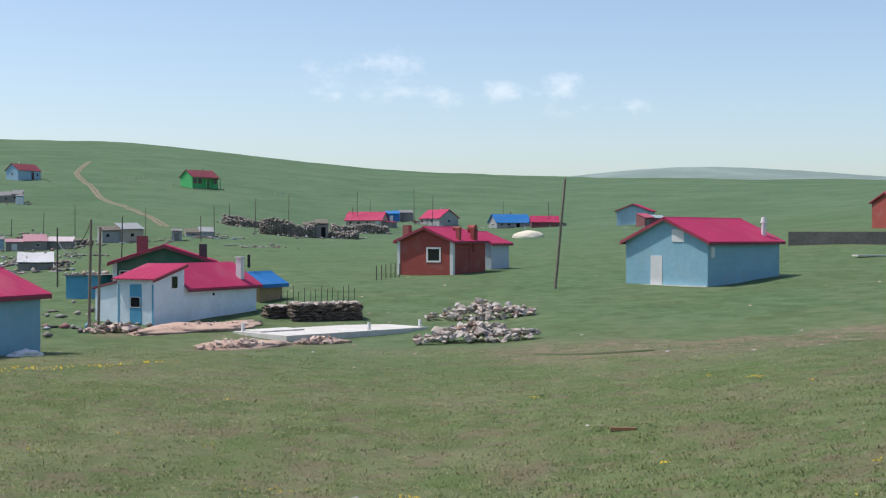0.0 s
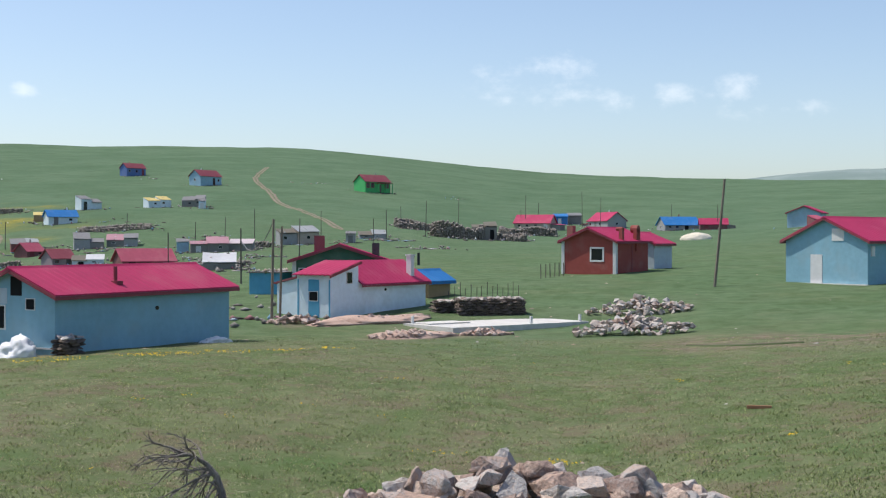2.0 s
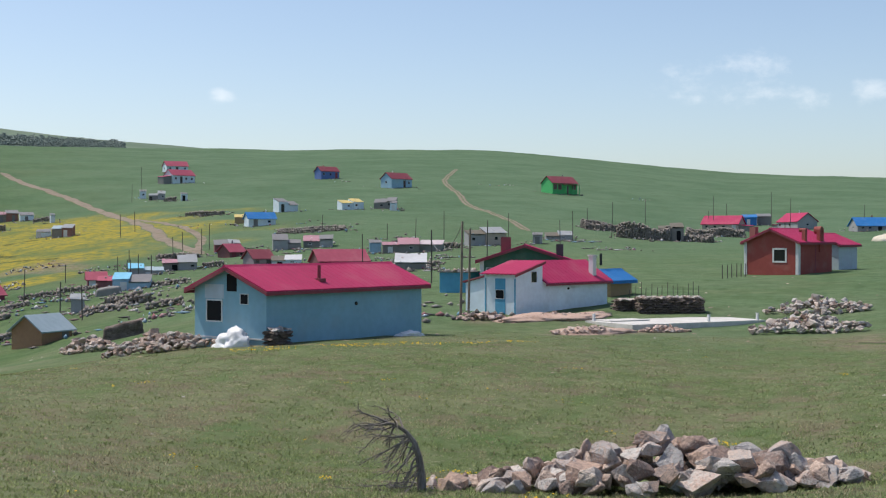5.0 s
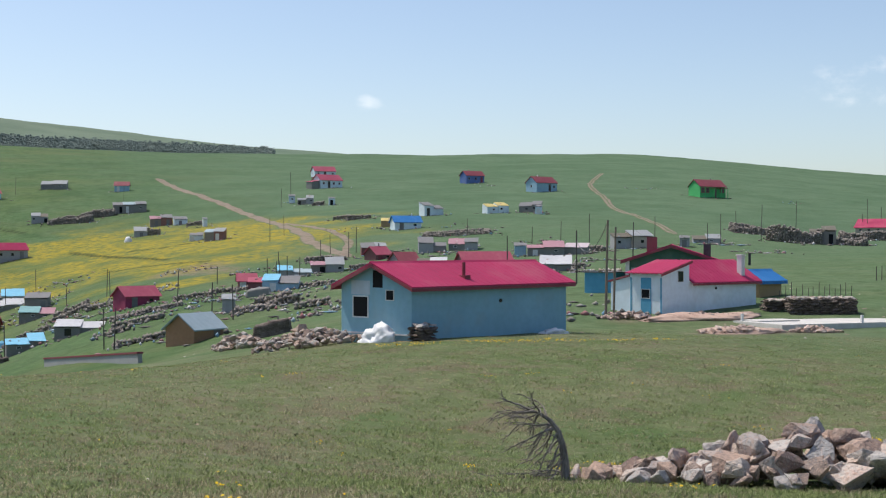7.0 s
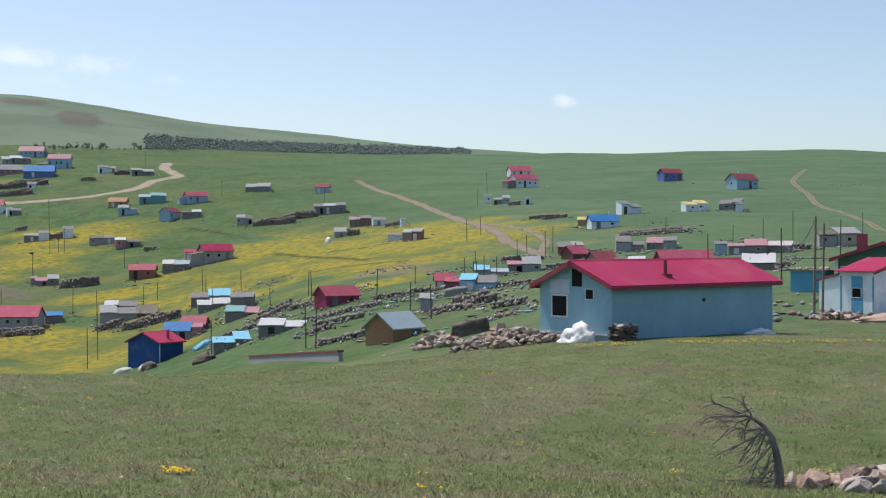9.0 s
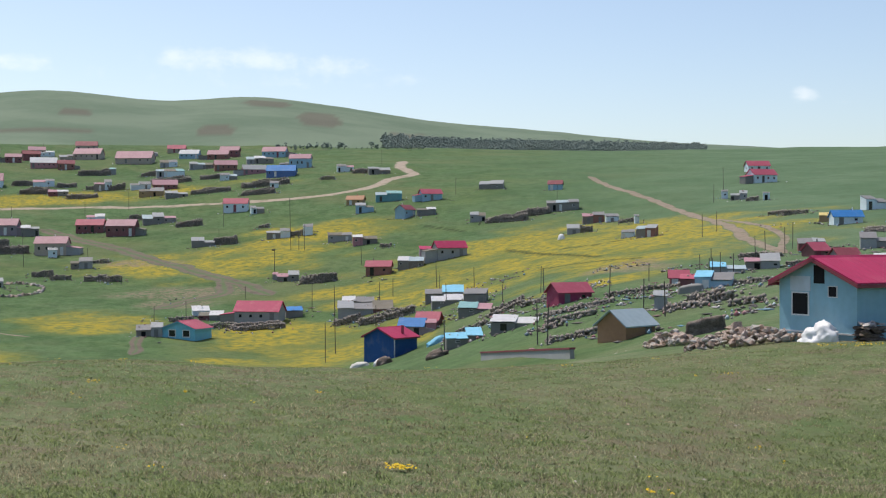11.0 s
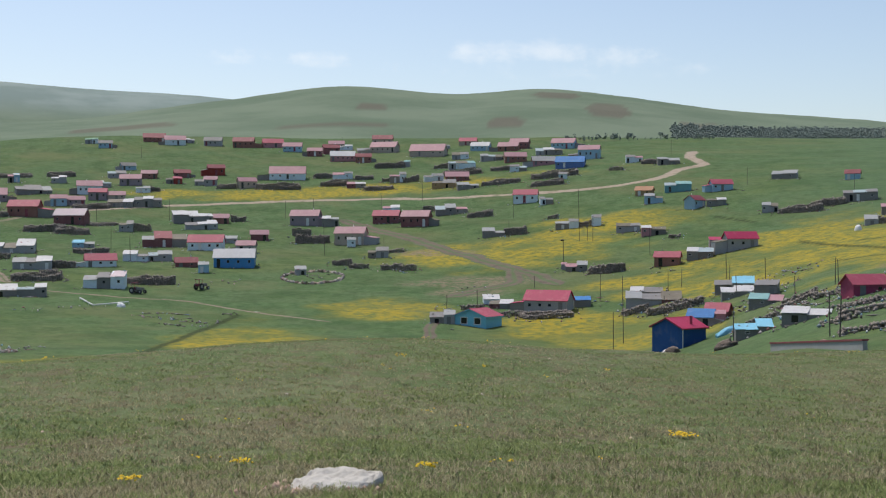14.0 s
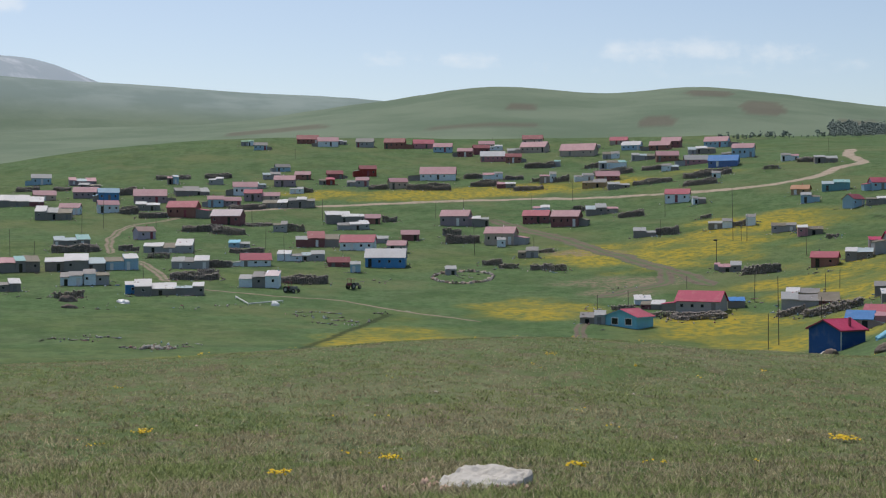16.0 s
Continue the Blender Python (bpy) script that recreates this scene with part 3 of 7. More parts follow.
FIELDS = (
    (-394, 302, 53, 65, 13),
    (-248, 249, 45, 21, 23),
    (-251, 289, 41, 20, 15),
    (-187, 224, 40, 15, 7),
    (-165, 181, 43, 13, 16),
    (-166, 260, 33, 23, 31),
    (-252, 248, 46, 27, 18),
    (-147, 254, 30, 38, 45),
    (-165, 220, 37, 16, 9),
    (-147, 176, 40, 14, 18),
    (-101, 183, 29, 11, 6),
    (-145, 71, 64, 5, 19),
    (-152, 76, 63, 8, 14),
    (-180, 122, 56, 10, 23),
    (-145, 111, 53, 9, 20),
    (-206, 169, 51, 11, 13),
    (-121, 221, 29, 13, 19),
    (-154, 155, 45, 6, 5),
)
PLOUGHED = (
    (-1098, 1253, 41, 27, 93),
    (-1070, 1054, 45, 22, 51),
    (-1175, 899, 53, 60, 23),
    (-1280, 1037, 51, 19, 36),
    (-1264, 1340, 43, 34, 59),
    (-1413, 780, 61, 63, 42),
    (-962, 1269, 37, 33, 40),
)
BARE = (
    (-224, 211, 40, 16, 8),
    (-270, 238, 30, 14, 5),
    (-212, 200, 45, 9, 6),
    (-110, 203, 28, 7, 11),
    (13, 67, -13, 11, 5),
    (27, 70, -5, 9, 4),
    (-26, 61, 23, 1, 6),
    (-13.0, 78.6, -38, 1.7, 4.6),
    (-7.6, 72.2, -45, 1.2, 3.2),
    (-4.6, 75.3, -50, 0.9, 2.4),
    (-20.3, 57.6, 0, 2.2, 1.2),
)


def blob(x, y, cx, cy, turn, a, b):
    c, s = math.cos(radians(turn)), math.sin(radians(turn))
    u, v = (x - cx) * c + (y - cy) * s, -(x - cx) * s + (y - cy) * c
    return np.hypot(u / a, v / b)


def cover(x, y):
    """What covers the ground: flowers, bare earth, ploughed land and painted-in haze, from 0 to 1."""
    wob = rumple(x, y, 23.0, 3.0) * 0.35 + rumple(x, y, 61.0, 5.0) * 0.25
    gold = np.zeros(x.shape)
    for f in FIELDS:
        gold = np.maximum(gold, 1 - ease(0.55, 1.3, blob(x, y, *f) * 0.86 + wob))
    rill = np.zeros(x.shape)
    for width, pts in RILLS:
        d = off_line(x, y, pts) + rumple(x, y, 7.0, 8.0) * 0.25 * width
        e = 1 - ease(width * 0.8, width * 1.25, d)
        rill = np.maximum(rill, e)
    bare = np.zeros(x.shape)
    for f in BARE:
        bare = np.maximum(bare, 1 - ease(0.6, 1.2, blob(x, y, *f) + wob))
    plough = np.zeros(x.shape)
    for f in PLOUGHED:
        plough = np.maximum(plough, 1 - ease(0.9, 1.05, blob(x, y, *f) + wob * 0.15))
    d = np.hypot(x, y)
    # weight of the distance haze that is mixed into the ground colour
    far_haze = ease(720, 1000, d + rumple(x, y, 160.0, 4.0) * 60)
    turn = np.degrees(np.arctan2(-x, y))
    lush = np.maximum(ease(60, 130, d + rumple(x, y, 40.0, 2.0) * 12) * ease(18, 30, turn), 0.1 * ease(85, 180, d + rumple(x, y, 40.0, 2.0) * 15))
    fresh = ease(56, 88, d + rumple(x, y, 25.0, 3.0) * 8) * (1 - ease(17, 32, turn)) * (1 - far_haze)
    # slopes from 130 m out, where a light haze tints the grass colour
    brow = ease(130, 330, d) * (1 - ease(22, 38, turn)) * (1 - far_haze)
    turf = 1 - ease(52, 80, d + rumple(x, y, 25.0, 3.0) * 8)
    return {"lush": lush, "fresh": fresh, "turf": turf, "brow": brow, "rill": rill, "far_haze": far_haze, "ridge_haze": ease(2650, 2900, d), "hazy_snow": ease(3750, 3850, d), "gold": gold, "bare": bare, "plough": plough}


def meadow():
    m = bpy.data.materials.new("meadow")
    MATS["meadow"] = m
    m.use_nodes = True
    n, l = m.node_tree.nodes, m.node_tree.links
    b = n["Principled BSDF"]
    b.inputs["Roughness"].default_value, b.inputs["Specular IOR Level"].default_value = 0.95, 0.1
    co = n.new("ShaderNodeTexCoord")

    def noise_at(scale, detail=5, stretch=(1, 1, 1), rough=0.6):
        mp = n.new("ShaderNodeMapping")
        mp.inputs["Scale"].default_value = stretch
        l.new(co.outputs["Object"], mp.inputs["Vector"])
        t = n.new("ShaderNodeTexNoise")
        t.inputs["Scale"].default_value, t.inputs["Detail"].default_value, t.inputs["Roughness"].default_value = scale, detail, rough
        l.new(mp.outputs["Vector"], t.inputs["Vector"])
        return t.outputs["Fac"]

    def span(v, lo, hi, top=1.0):
        r = n.new("ShaderNodeMapRange")
        r.interpolation_type = "SMOOTHSTEP"
        r.inputs["From Min"].default_value, r.inputs["From Max"].default_value, r.inputs["To Max"].default_value = lo, hi, top
        l.new(v, r.inputs["Value"])
        return r.outputs["Result"]

    def mix(f, a, c):
        x = n.new("ShaderNodeMix")
        x.data_type = "RGBA"
        if isinstance(f, float):
            x.inputs["Factor"].default_value = f
        else:
            l.new(f, x.inputs["Factor"])
        for s, v in (("A", a), ("B", c)):
            if isinstance(v, tuple):
                x.inputs[s].default_value = (*v, 1)
            else:
                l.new(v, x.inputs[s])
        return x.outputs["Result"]

    def times(a, c):
        x = n.new("ShaderNodeMath")
        x.operation = "MULTIPLY"
        l.new(a, x.inputs[0])
        if isinstance(c, float):
            x.inputs[1].default_value = c
        else:
            l.new(c, x.inputs[1])
        return x.outputs[0]

    def attr(name):
        x = n.new("ShaderNodeAttribute")
        x.attribute_name = name
        return x.outputs["Fac"]

    fine, mid, broad, huge = noise_at(9.0, 8, rough=0.7), noise_at(0.9, 6), noise_at(0.09, 5), noise_at(0.012, 4)
    green = mix(span(mid, 0.35, 0.65), (0.095, 0.135, 0.056), (0.150, 0.185, 0.092))
    green = mix(span(huge, 0.4, 0.62), green, mix(span(mid, 0.35, 0.65), (0.075, 0.135, 0.053), (0.115, 0.175, 0.077)))
    dry = mix(span(fine, 0.4, 0.62), (0.21, 0.185, 0.121), (0.31, 0.275, 0.201))
    col = mix(times(span(broad, 0.44, 0.64), 0.6), green, dry)
    col = mix(times(span(fine, 0.48, 0.7), 0.35), col, (0.05, 0.07, 0.038))
    lawn = mix(span(mid, 0.3, 0.7), (0.064, 0.124, 0.047), (0.100, 0.165, 0.070))
    lawn = mix(times(span(noise_at(0.03, 6), 0.45, 0.68), 0.5), lawn, (0.125, 0.150, 0.045))
    lawn = mix(times(span(noise_at(0.07, 6, (1, 1, 1), 0.65), 0.5, 0.64), 0.6), lawn, (0.040, 0.088, 0.026))
    lawn = mix(times(span(noise_at(0.33, 8, (1, 1, 1), 0.7), 0.5, 0.6), 0.65), lawn, (0.040, 0.080, 0.030))
    lawn = mix(times(span(noise_at(0.11, 8, (1, 1, 1), 0.7), 0.5, 0.62), 0.6), lawn, (0.046, 0.092, 0.032))
    lawn = mix(times(span(noise_at(0.021, 7, (1, 1.8, 1), 0.66), 0.5, 0.64), 0.6), lawn, (0.135, 0.150, 0.068))
    col = mix(times(attr("lush"), 0.85), col, lawn)
    newgrass = mix(span(mid, 0.3, 0.7), (0.088, 0.146, 0.070), (0.126, 0.19, 0.096))
    newgrass = mix(times(span(noise_at(0.16, 6), 0.5, 0.7), 0.5), newgrass, (0.175, 0.185, 0.10))
    newgrass = mix(times(span(noise_at(0.55, 8, (1, 1, 1), 0.7), 0.48, 0.6), 0.6), newgrass, (0.055, 0.095, 0.040))
    newgrass = mix(times(span(noise_at(0.13, 8, (1, 1, 1), 0.7), 0.48, 0.62), 0.5), newgrass, (0.070, 0.118, 0.046))
    col = mix(times(attr("fresh"), 0.8), col, newgrass)
    # bluer grass colour on those slopes imitates haze; darker mottling over it
    col = mix(times(attr("brow"), 0.75), col, mix(span(noise_at(0.05, 6), 0.35, 0.65), (0.076, 0.138, 0.078), (0.115, 0.182, 0.110)))
    col = mix(times(attr("brow"), times(span(noise_at(0.17, 8, (1, 1, 1), 0.7), 0.5, 0.62), 0.4)), col, (0.070, 0.112, 0.055))
    col = mix(times(attr("turf"), 0.4), col, mix(span(mid, 0.35, 0.65), (0.096, 0.128, 0.044), (0.150, 0.180, 0.070)))
    lumps = noise_at(0.8, 9, (1, 1.6, 1), rough=0.72)
    col = mix(times(attr("turf"), times(span(lumps, 0.53, 0.61), 0.65)), col, (0.17, 0.13, 0.092))
    col = mix(times(attr("turf"), times(span(noise_at(4.3, 6, rough=0.7), 0.55, 0.68), 0.6)), col, (0.36, 0.32, 0.22))
    col = mix(times(attr("turf"), times(span(noise_at(2.9, 6, rough=0.7), 0.56, 0.66), 0.6)), col, (0.075, 0.125, 0.032))
    col = mix(times(attr("turf"), times(span(noise_at(0.34, 7, (1, 1, 1), 0.66), 0.52, 0.63), 0.6)), col, (0.175, 0.140, 0.095))
    col = mix(times(attr("turf"), times(span(noise_at(0.23, 7, (1.3, 1, 1), 0.62), 0.53, 0.66), 0.6)), col, (0.088, 0.150, 0.048))
    # haze painted in: hills, then ridges, paler and bluer with distance
    col = mix(times(attr("far_haze"), 0.9), col, mix(span(noise_at(0.006, 5), 0.35, 0.65), (0.125, 0.175, 0.125), (0.175, 0.225, 0.165)))
    col = mix(attr("ridge_haze"), col, mix(span(noise_at(0.004, 6), 0.4, 0.6), (0.19, 0.25, 0.235), (0.25, 0.31, 0.295)))
    # snow streaks on rock whose blue-grey is also painted haze
    col = mix(attr("hazy_snow"), col, mix(span(noise_at(0.008, 6, (0.3, 1, 1)), 0.52, 0.75), (0.33, 0.39, 0.44), (0.62, 0.66, 0.71)))
    streak = span(noise_at(0.05, 6, (1.0, 1.0, 1.0)), 0.33, 0.53)
    col = mix(times(attr("gold"), 0.6), col, (0.15, 0.17, 0.045))
    col = mix(times(attr("gold"), times(streak, span(noise_at(0.6, 5), 0.32, 0.64, 0.8))), col, (0.41, 0.305, 0.03))
    col = mix(times(attr("rill"), 0.85), col, (0.035, 0.05, 0.018))
    soil = mix(span(noise_at(1.6, 6), 0.35, 0.65), (0.175, 0.13, 0.098), (0.29, 0.22, 0.17))
    col = mix(times(attr("bare"), span(noise_at(0.7, 6), 0.34, 0.62, 0.8)), col, soil)
    col = mix(times(attr("plough"), 0.7), col, mix(span(mid, 0.3, 0.7), (0.105, 0.088, 0.074), (0.145, 0.118, 0.098)))
    l.new(col, b.inputs["Base Color"])
    bp = n.new("ShaderNodeBump")
    bp.inputs["Strength"].default_value, bp.inputs["Distance"].default_value = 0.7, 0.12
    l.new(fine, bp.inputs["Height"])
    l.new(bp.outputs["Normal"], b.inputs["Normal"])


meadow()
lay_ground()

# ---- dirt roads and tracks, worn into the meadow ----
def worn(name, colours, grass=0.0):
    m = material(name, 0.95, 0, 0.7, 1.3, colours, stain=((0.12, 0.135, 0.06), 0.5, 0.75))
    if grass:
        # grass left standing between the wheel ruts and creeping in from the edges
        n, l = m.node_tree.nodes, m.node_tree.links
        b = n["Principled BSDF"]
        at = n.new("ShaderNodeAttribute")
        at.attribute_name = "verge"
        t = n.new("ShaderNodeTexNoise")
        t.inputs["Scale"].default_value, t.inputs["Detail"].default_value = 0.8, 6
        co = n.new("ShaderNodeTexCoord")
        l.new(co.outputs["Object"], t.inputs["Vector"])
        ad = n.new("ShaderNodeMath")
        l.new(at.outputs["Fac"], ad.inputs[0])
        l.new(t.outputs["Fac"], ad.inputs[1])
        r = n.new("ShaderNodeMapRange")
        r.inputs["From Min"].default_value, r.inputs["From Max"].default_value, r.inputs["To Max"].default_value = 0.62, 0.95, grass
        l.new(ad.outputs[0], r.inputs["Value"])
        x = n.new("ShaderNodeMix")
        x.data_type = "RGBA"
        l.new(r.outputs["Result"], x.inputs["Factor"])
        l.new(b.inputs["Base Color"].links[0].from_socket, x.inputs["A"])
        x.inputs["B"].default_value = (0.085, 0.13, 0.05, 1)
        l.new(x.outputs["Result"], b.inputs["Base Color"])
    return m


worn("road_earth", ((0.26, 0.205, 0.16), (0.37, 0.30, 0.24), (0.31, 0.25, 0.20)), 0.85)
worn("lane_earth", ((0.17, 0.13, 0.10), (0.255, 0.20, 0.155), (0.21, 0.165, 0.125)), 0.9)
worn("track_earth", ((0.085, 0.066, 0.05), (0.145, 0.112, 0.088), (0.11, 0.085, 0.068)), 0.95)


def road(width, pts, mat, label, seed, ruts=True):
    """A strip of bare earth along the points, ragged at its edges and lying a hand's breadth proud of the turf."""
    p = np.array(pts, float)
    run = np.concatenate([[0], np.cumsum(np.hypot(*np.diff(p, axis=0).T))])
    s = np.linspace(0, run[-1], max(4, int(run[-1] / 0.9)))
    cx, cy = glide(run, p[:, 0], s), glide(run, p[:, 1], s)
    tx, ty = np.gradient(cx), np.gradient(cy)
    tl = np.hypot(tx, ty) + 1e-6
    nx, ny = -ty / tl, tx / tl
    u = np.array((-1, -0.8, -0.55, -0.3, 0, 0.3, 0.55, 0.8, 1.0))
    swell = 1 + 0.22 * rumple(cx, cy, 13.0, seed) + 0.15 * rumple(cx, cy, 3.1, seed + 2)
    drift = 0.35 * width * rumple(cx, cy, 21.0, seed + 4)
    end = np.minimum(1, 0.25 + np.minimum(s, s[-1] - s) / 4)
    off = u[None] * (width * swell * end)[:, None] + drift[:, None]
    off[:, 0] += 0.2 * width * rumple(cx, cy, 1.7, seed + 5)
    off[:, -1] += 0.2 * width * rumple(cx, cy, 1.9, seed + 6)
    x, y = cx[:, None] + nx[:, None] * off, cy[:, None] + ny[:, None] * off
    z = heights(x.ravel(), y.ravel()).reshape(x.shape) + np.where(np.abs(u) > 0.9, -0.02, 0.07)[None]
    k = len(u)
    i = np.arange(len(s) * k).reshape(len(s), k)
    f = np.column_stack([i[:-1, :-1].ravel(), i[1:, :-1].ravel(), i[1:, 1:].ravel(), i[:-1, 1:].ravel()])
    ob = quick_mesh("dirt_road", np.column_stack([x.ravel(), y.ravel(), z.ravel()]), f, mat, label, "dirt road")
    verge = np.clip((np.abs(u) - 0.72) / 0.28, 0, 1) * 0.75
    if ruts:
        verge = np.maximum(verge, np.clip((0.42 - np.abs(u)) / 0.42, 0, 1) * 0.55)
    at = ob.data.attributes.new("verge", "FLOAT", "POINT")
    at.data.foreach_set("value", np.tile(verge, len(s)).astype(np.float32))
    ob.data.polygons.foreach_set("use_smooth", np.ones(len(f), bool))
    return tagged(ob, kind="structure")


for i, (width, pts) in enumerate(ROADS):
    road(width, pts, "road_earth" if width > 1.5 else "lane_earth", "pale dirt road worn through the green meadow", i * 1.7, False)
for i, (width, pts) in enumerate(PATHS):
    road(width, pts, "track_earth" if i < 4 else "lane_earth", "brown rutted track across the meadow", i * 2.3 + 9)

# ---- the houses on the near slope ----
def ribbed(parent, mat, x0, x1, a, b, thick=0.06, step=0.42, rib=0.013, name="roof_slope"):
    """A roof slope of sheet metal with standing ribs, as one sheet, from the eave a=(y, z) to the ridge b."""
    (ya, za), (yb, zb) = a, b
    n = max(2, round((x1 - x0) / step))
    xs, up = [], []
    for i in range(n + 1):
        x = x0 + (x1 - x0) * i / n
        for d, h in ((-0.045, 0.0), (-0.02, rib), (0.02, rib), (0.045, 0.0)):
            if x0 <= x + d <= x1:
                xs.append(x + d)
                up.append(h)
    bm = bmesh.new()
    strip(bm, xs, lambda i: ((ya, za), (ya, za + thick + up[i]), (yb, zb + thick + up[i]), (yb, zb)))
    bmesh.ops.recalc_face_normals(bm, faces=bm.faces)
    return part(name, bm, mat, parent, f"{WORDS[mat]} ribbed metal sheet")


def fascia(parent, mat, L, W, H, rise, over, drop=0.15):
    """Boards under the roof's edges: eaves and gables."""
    k = rise / (W / 2)
    ze = H - over * k
    for y in (-over, W + over - 0.04):
        bm = bmesh.new()
        block(bm, -over, L + over, y, y + 0.04, ze - drop, ze - 0.004)
        part("eave_board", bm, mat, parent)
    for x in (-over, L + over - 0.04):
        for y0, y1 in ((-over + 0.042, W / 2), (W + over - 0.042, W / 2)):
            za, zb = H + (y0 * k if y0 < W / 2 else (W - y0) * k), H + rise
            bm = bmesh.new()
            solid(bm, ((x, y0, za - drop), (x + 0.04, y0, za - drop), (x + 0.04, y1, zb - drop), (x, y1, zb - drop), (x, y0, za - 0.004), (x + 0.04, y0, za - 0.004), (x + 0.04, y1, zb - 0.004), (x, y1, zb - 0.004)),
                  ((3, 2, 1, 0), (4, 5, 6, 7), (0, 1, 5, 4), (1, 2, 6, 5), (2, 3, 7, 6), (3, 0, 4, 7)))
            part("barge_board", bm, mat, parent)


def near_house(x, y, turn, L, W, H, rise, wall, roof, label, over=0.35, edge="maroonroof"):
    e = root("house", x, y, turn, label, "house")
    bm = bmesh.new()
    gable_body(bm, L, W, H, rise, 1.5)
    part("wall", bm, wall, e)
    k = rise / (W / 2)
    for ya in (-over, W + over):
        ribbed(e, roof, -over, L + over, (ya, H - over * k + 0.004), (W / 2, H + rise + 0.004))
    bm = bmesh.new()
    strip(bm, (-over - 0.02, L + over + 0.02), lambda i: ((W / 2 - 0.16, H + rise - 0.02), (W / 2, H + rise + 0.12), (W / 2 + 0.16, H + rise - 0.02)))
    part("ridge_cap", bm, roof, e)
    fascia(e, edge, L, W, H, rise, over)
    return e


# long pale blue house with openings in its gable
house = near_house(-20.7, 57.7, 66, 11.24, 4.5, 2.48, 0.92, "slateblue", "crimson", "long pale blue plastered house under a crimson ribbed metal roof")
window(house, 3.22, 0.98, 0.92, 0.9, "left", pane="hole", label="dark empty window opening in a white frame")
window(house, 2.12, 2.32, 0.62, 0.78, "left", frame=0.0, pane="hole", label="dark loft opening")
window(house, 1.33, 1.78, 0.46, 0.42, "left", frame=0.035, pane="hole")
bm = bmesh.new()
block(bm, -0.018, 0.02, 2.62, 3.82, 1.98, 2.62)
part("plaster_patch", bm, "whiteblue", house, "whitewashed patch of plaster")
bm = bmesh.new()
block(bm, -0.03, 0.02, 0.0, 4.5, 0.2, 0.27)
part("plinth_band", bm, "trim", house)
bm = bmesh.new()
tube(bm, (4.1, 0.55, 2.6), (4.1, 0.55, 3.45), 0.085, 0.085, 10)
block(bm, 3.9, 4.3, 0.3, 0.8, 2.6, 2.84)
part("chimney_pipe", bm, "maroonroof", house)
bm = bmesh.new()
tube(bm, (6.1, 0.0, 1.62), (6.1, -0.06, 1.62), 0.09, 0.09, 10)
part("pipe_hole", bm, "pane", house)

# white house with a blue porch front
house = root("house", -13.1, 81.0, 61, "white house with pale blue porch under a crimson ribbed metal roof", "house")
WL, WW, WH, WR = 8.8, 3.7, 1.95, 1.15
bm = bmesh.new()
gable_body(bm, WL - 1.95, WW, WH, WR, 1.5)
bm.transform(Matrix.Translation((1.952, 0, 0)))
part("wall", bm, "white", house)
kk = WR / (WW / 2)
for ya in (-0.28, WW + 0.28):
    ribbed(house, "crimson", 2.0, WL + 0.25, (ya, WH - 0.28 * kk + 0.004), (WW / 2, WH + WR + 0.004))
bm = bmesh.new()
block(bm, 2.0, WL + 0.25, -0.31, -0.27, WH - 0.28 * kk - 0.12, WH - 0.28 * kk)
part("fascia", bm, "maroonroof", house)
# the porch wing: its roof climbs from the outer wall to a ridge across the house
bm = bmesh.new()
solid(bm, ((-0.6, -0.03, -1.5), (1.95, -0.03, -1.5), (1.95, 2.4, -1.5), (-0.6, 2.4, -1.5), (-0.6, -0.03, 2.42), (1.95, -0.03, 3.05), (1.95, 2.4, 3.05), (-0.6, 2.4, 2.42)),
      ((3, 2, 1, 0), (4, 5, 6, 7), (0, 1, 5, 4), (1, 2, 6, 5), (2, 3, 7, 6), (3, 0, 4, 7)))
part("porch_wall", bm, "white", house)
ys = [-0.2 + 2.75 * i / 16 for i in range(17)]
bm = bmesh.new()
strip(bm, ys, lambda i: ((-0.9, 2.36 + 0.04 * (i % 2)), (-0.9, 2.42 + 0.04 * (i % 2)), (2.02, 3.17 + 0.04 * (i % 2)), (2.02, 3.11 + 0.04 * (i % 2))))
bm.transform(Matrix(((0, 1, 0, 0), (1, 0, 0, 0), (0, 0, 1, 0), (0, 0, 0, 1))))
bmesh.ops.recalc_face_normals(bm, faces=bm.faces)
part("porch_roof", bm, "crimson", house, "crimson corrugated porch roof")
for y0, y1, mat in ((0.0, 0.1, "brightpale"), (0.78, 1.55, "brightpale"), (2.25, 2.35, "brightpale")):
    bm = bmesh.new()
    block(bm, -0.622, -0.58, y0, y1, -0.6, 2.14)
    part("panel", bm, mat, house, "blue painted panel")
w = window(house, 1.17, 0.95, 0.6, 0.5, "left", frame=0.03, pane="hole")
w.location = (-0.62, 0, 0)
w = window(house, 1.1, 1.9, 0.5, 0.62, frame=0.02, pane="pane")
w.location = (0, -0.032, 0)
bm = bmesh.new()
block(bm, 7.6, 7.95, 0.25, 0.6, 2.0, 3.4)
block(bm, 7.55, 8.0, 0.2, 0.65, 3.4, 3.48)
part("chimney", bm, "trim", house, "white chimney")
bm = bmesh.new()
tube(bm, (4.6, 0.0, 1.45), (4.6, -0.05, 1.45), 0.08, 0.08, 8)
part("pipe_hole", bm, "pane", house)
bm = bmesh.new()
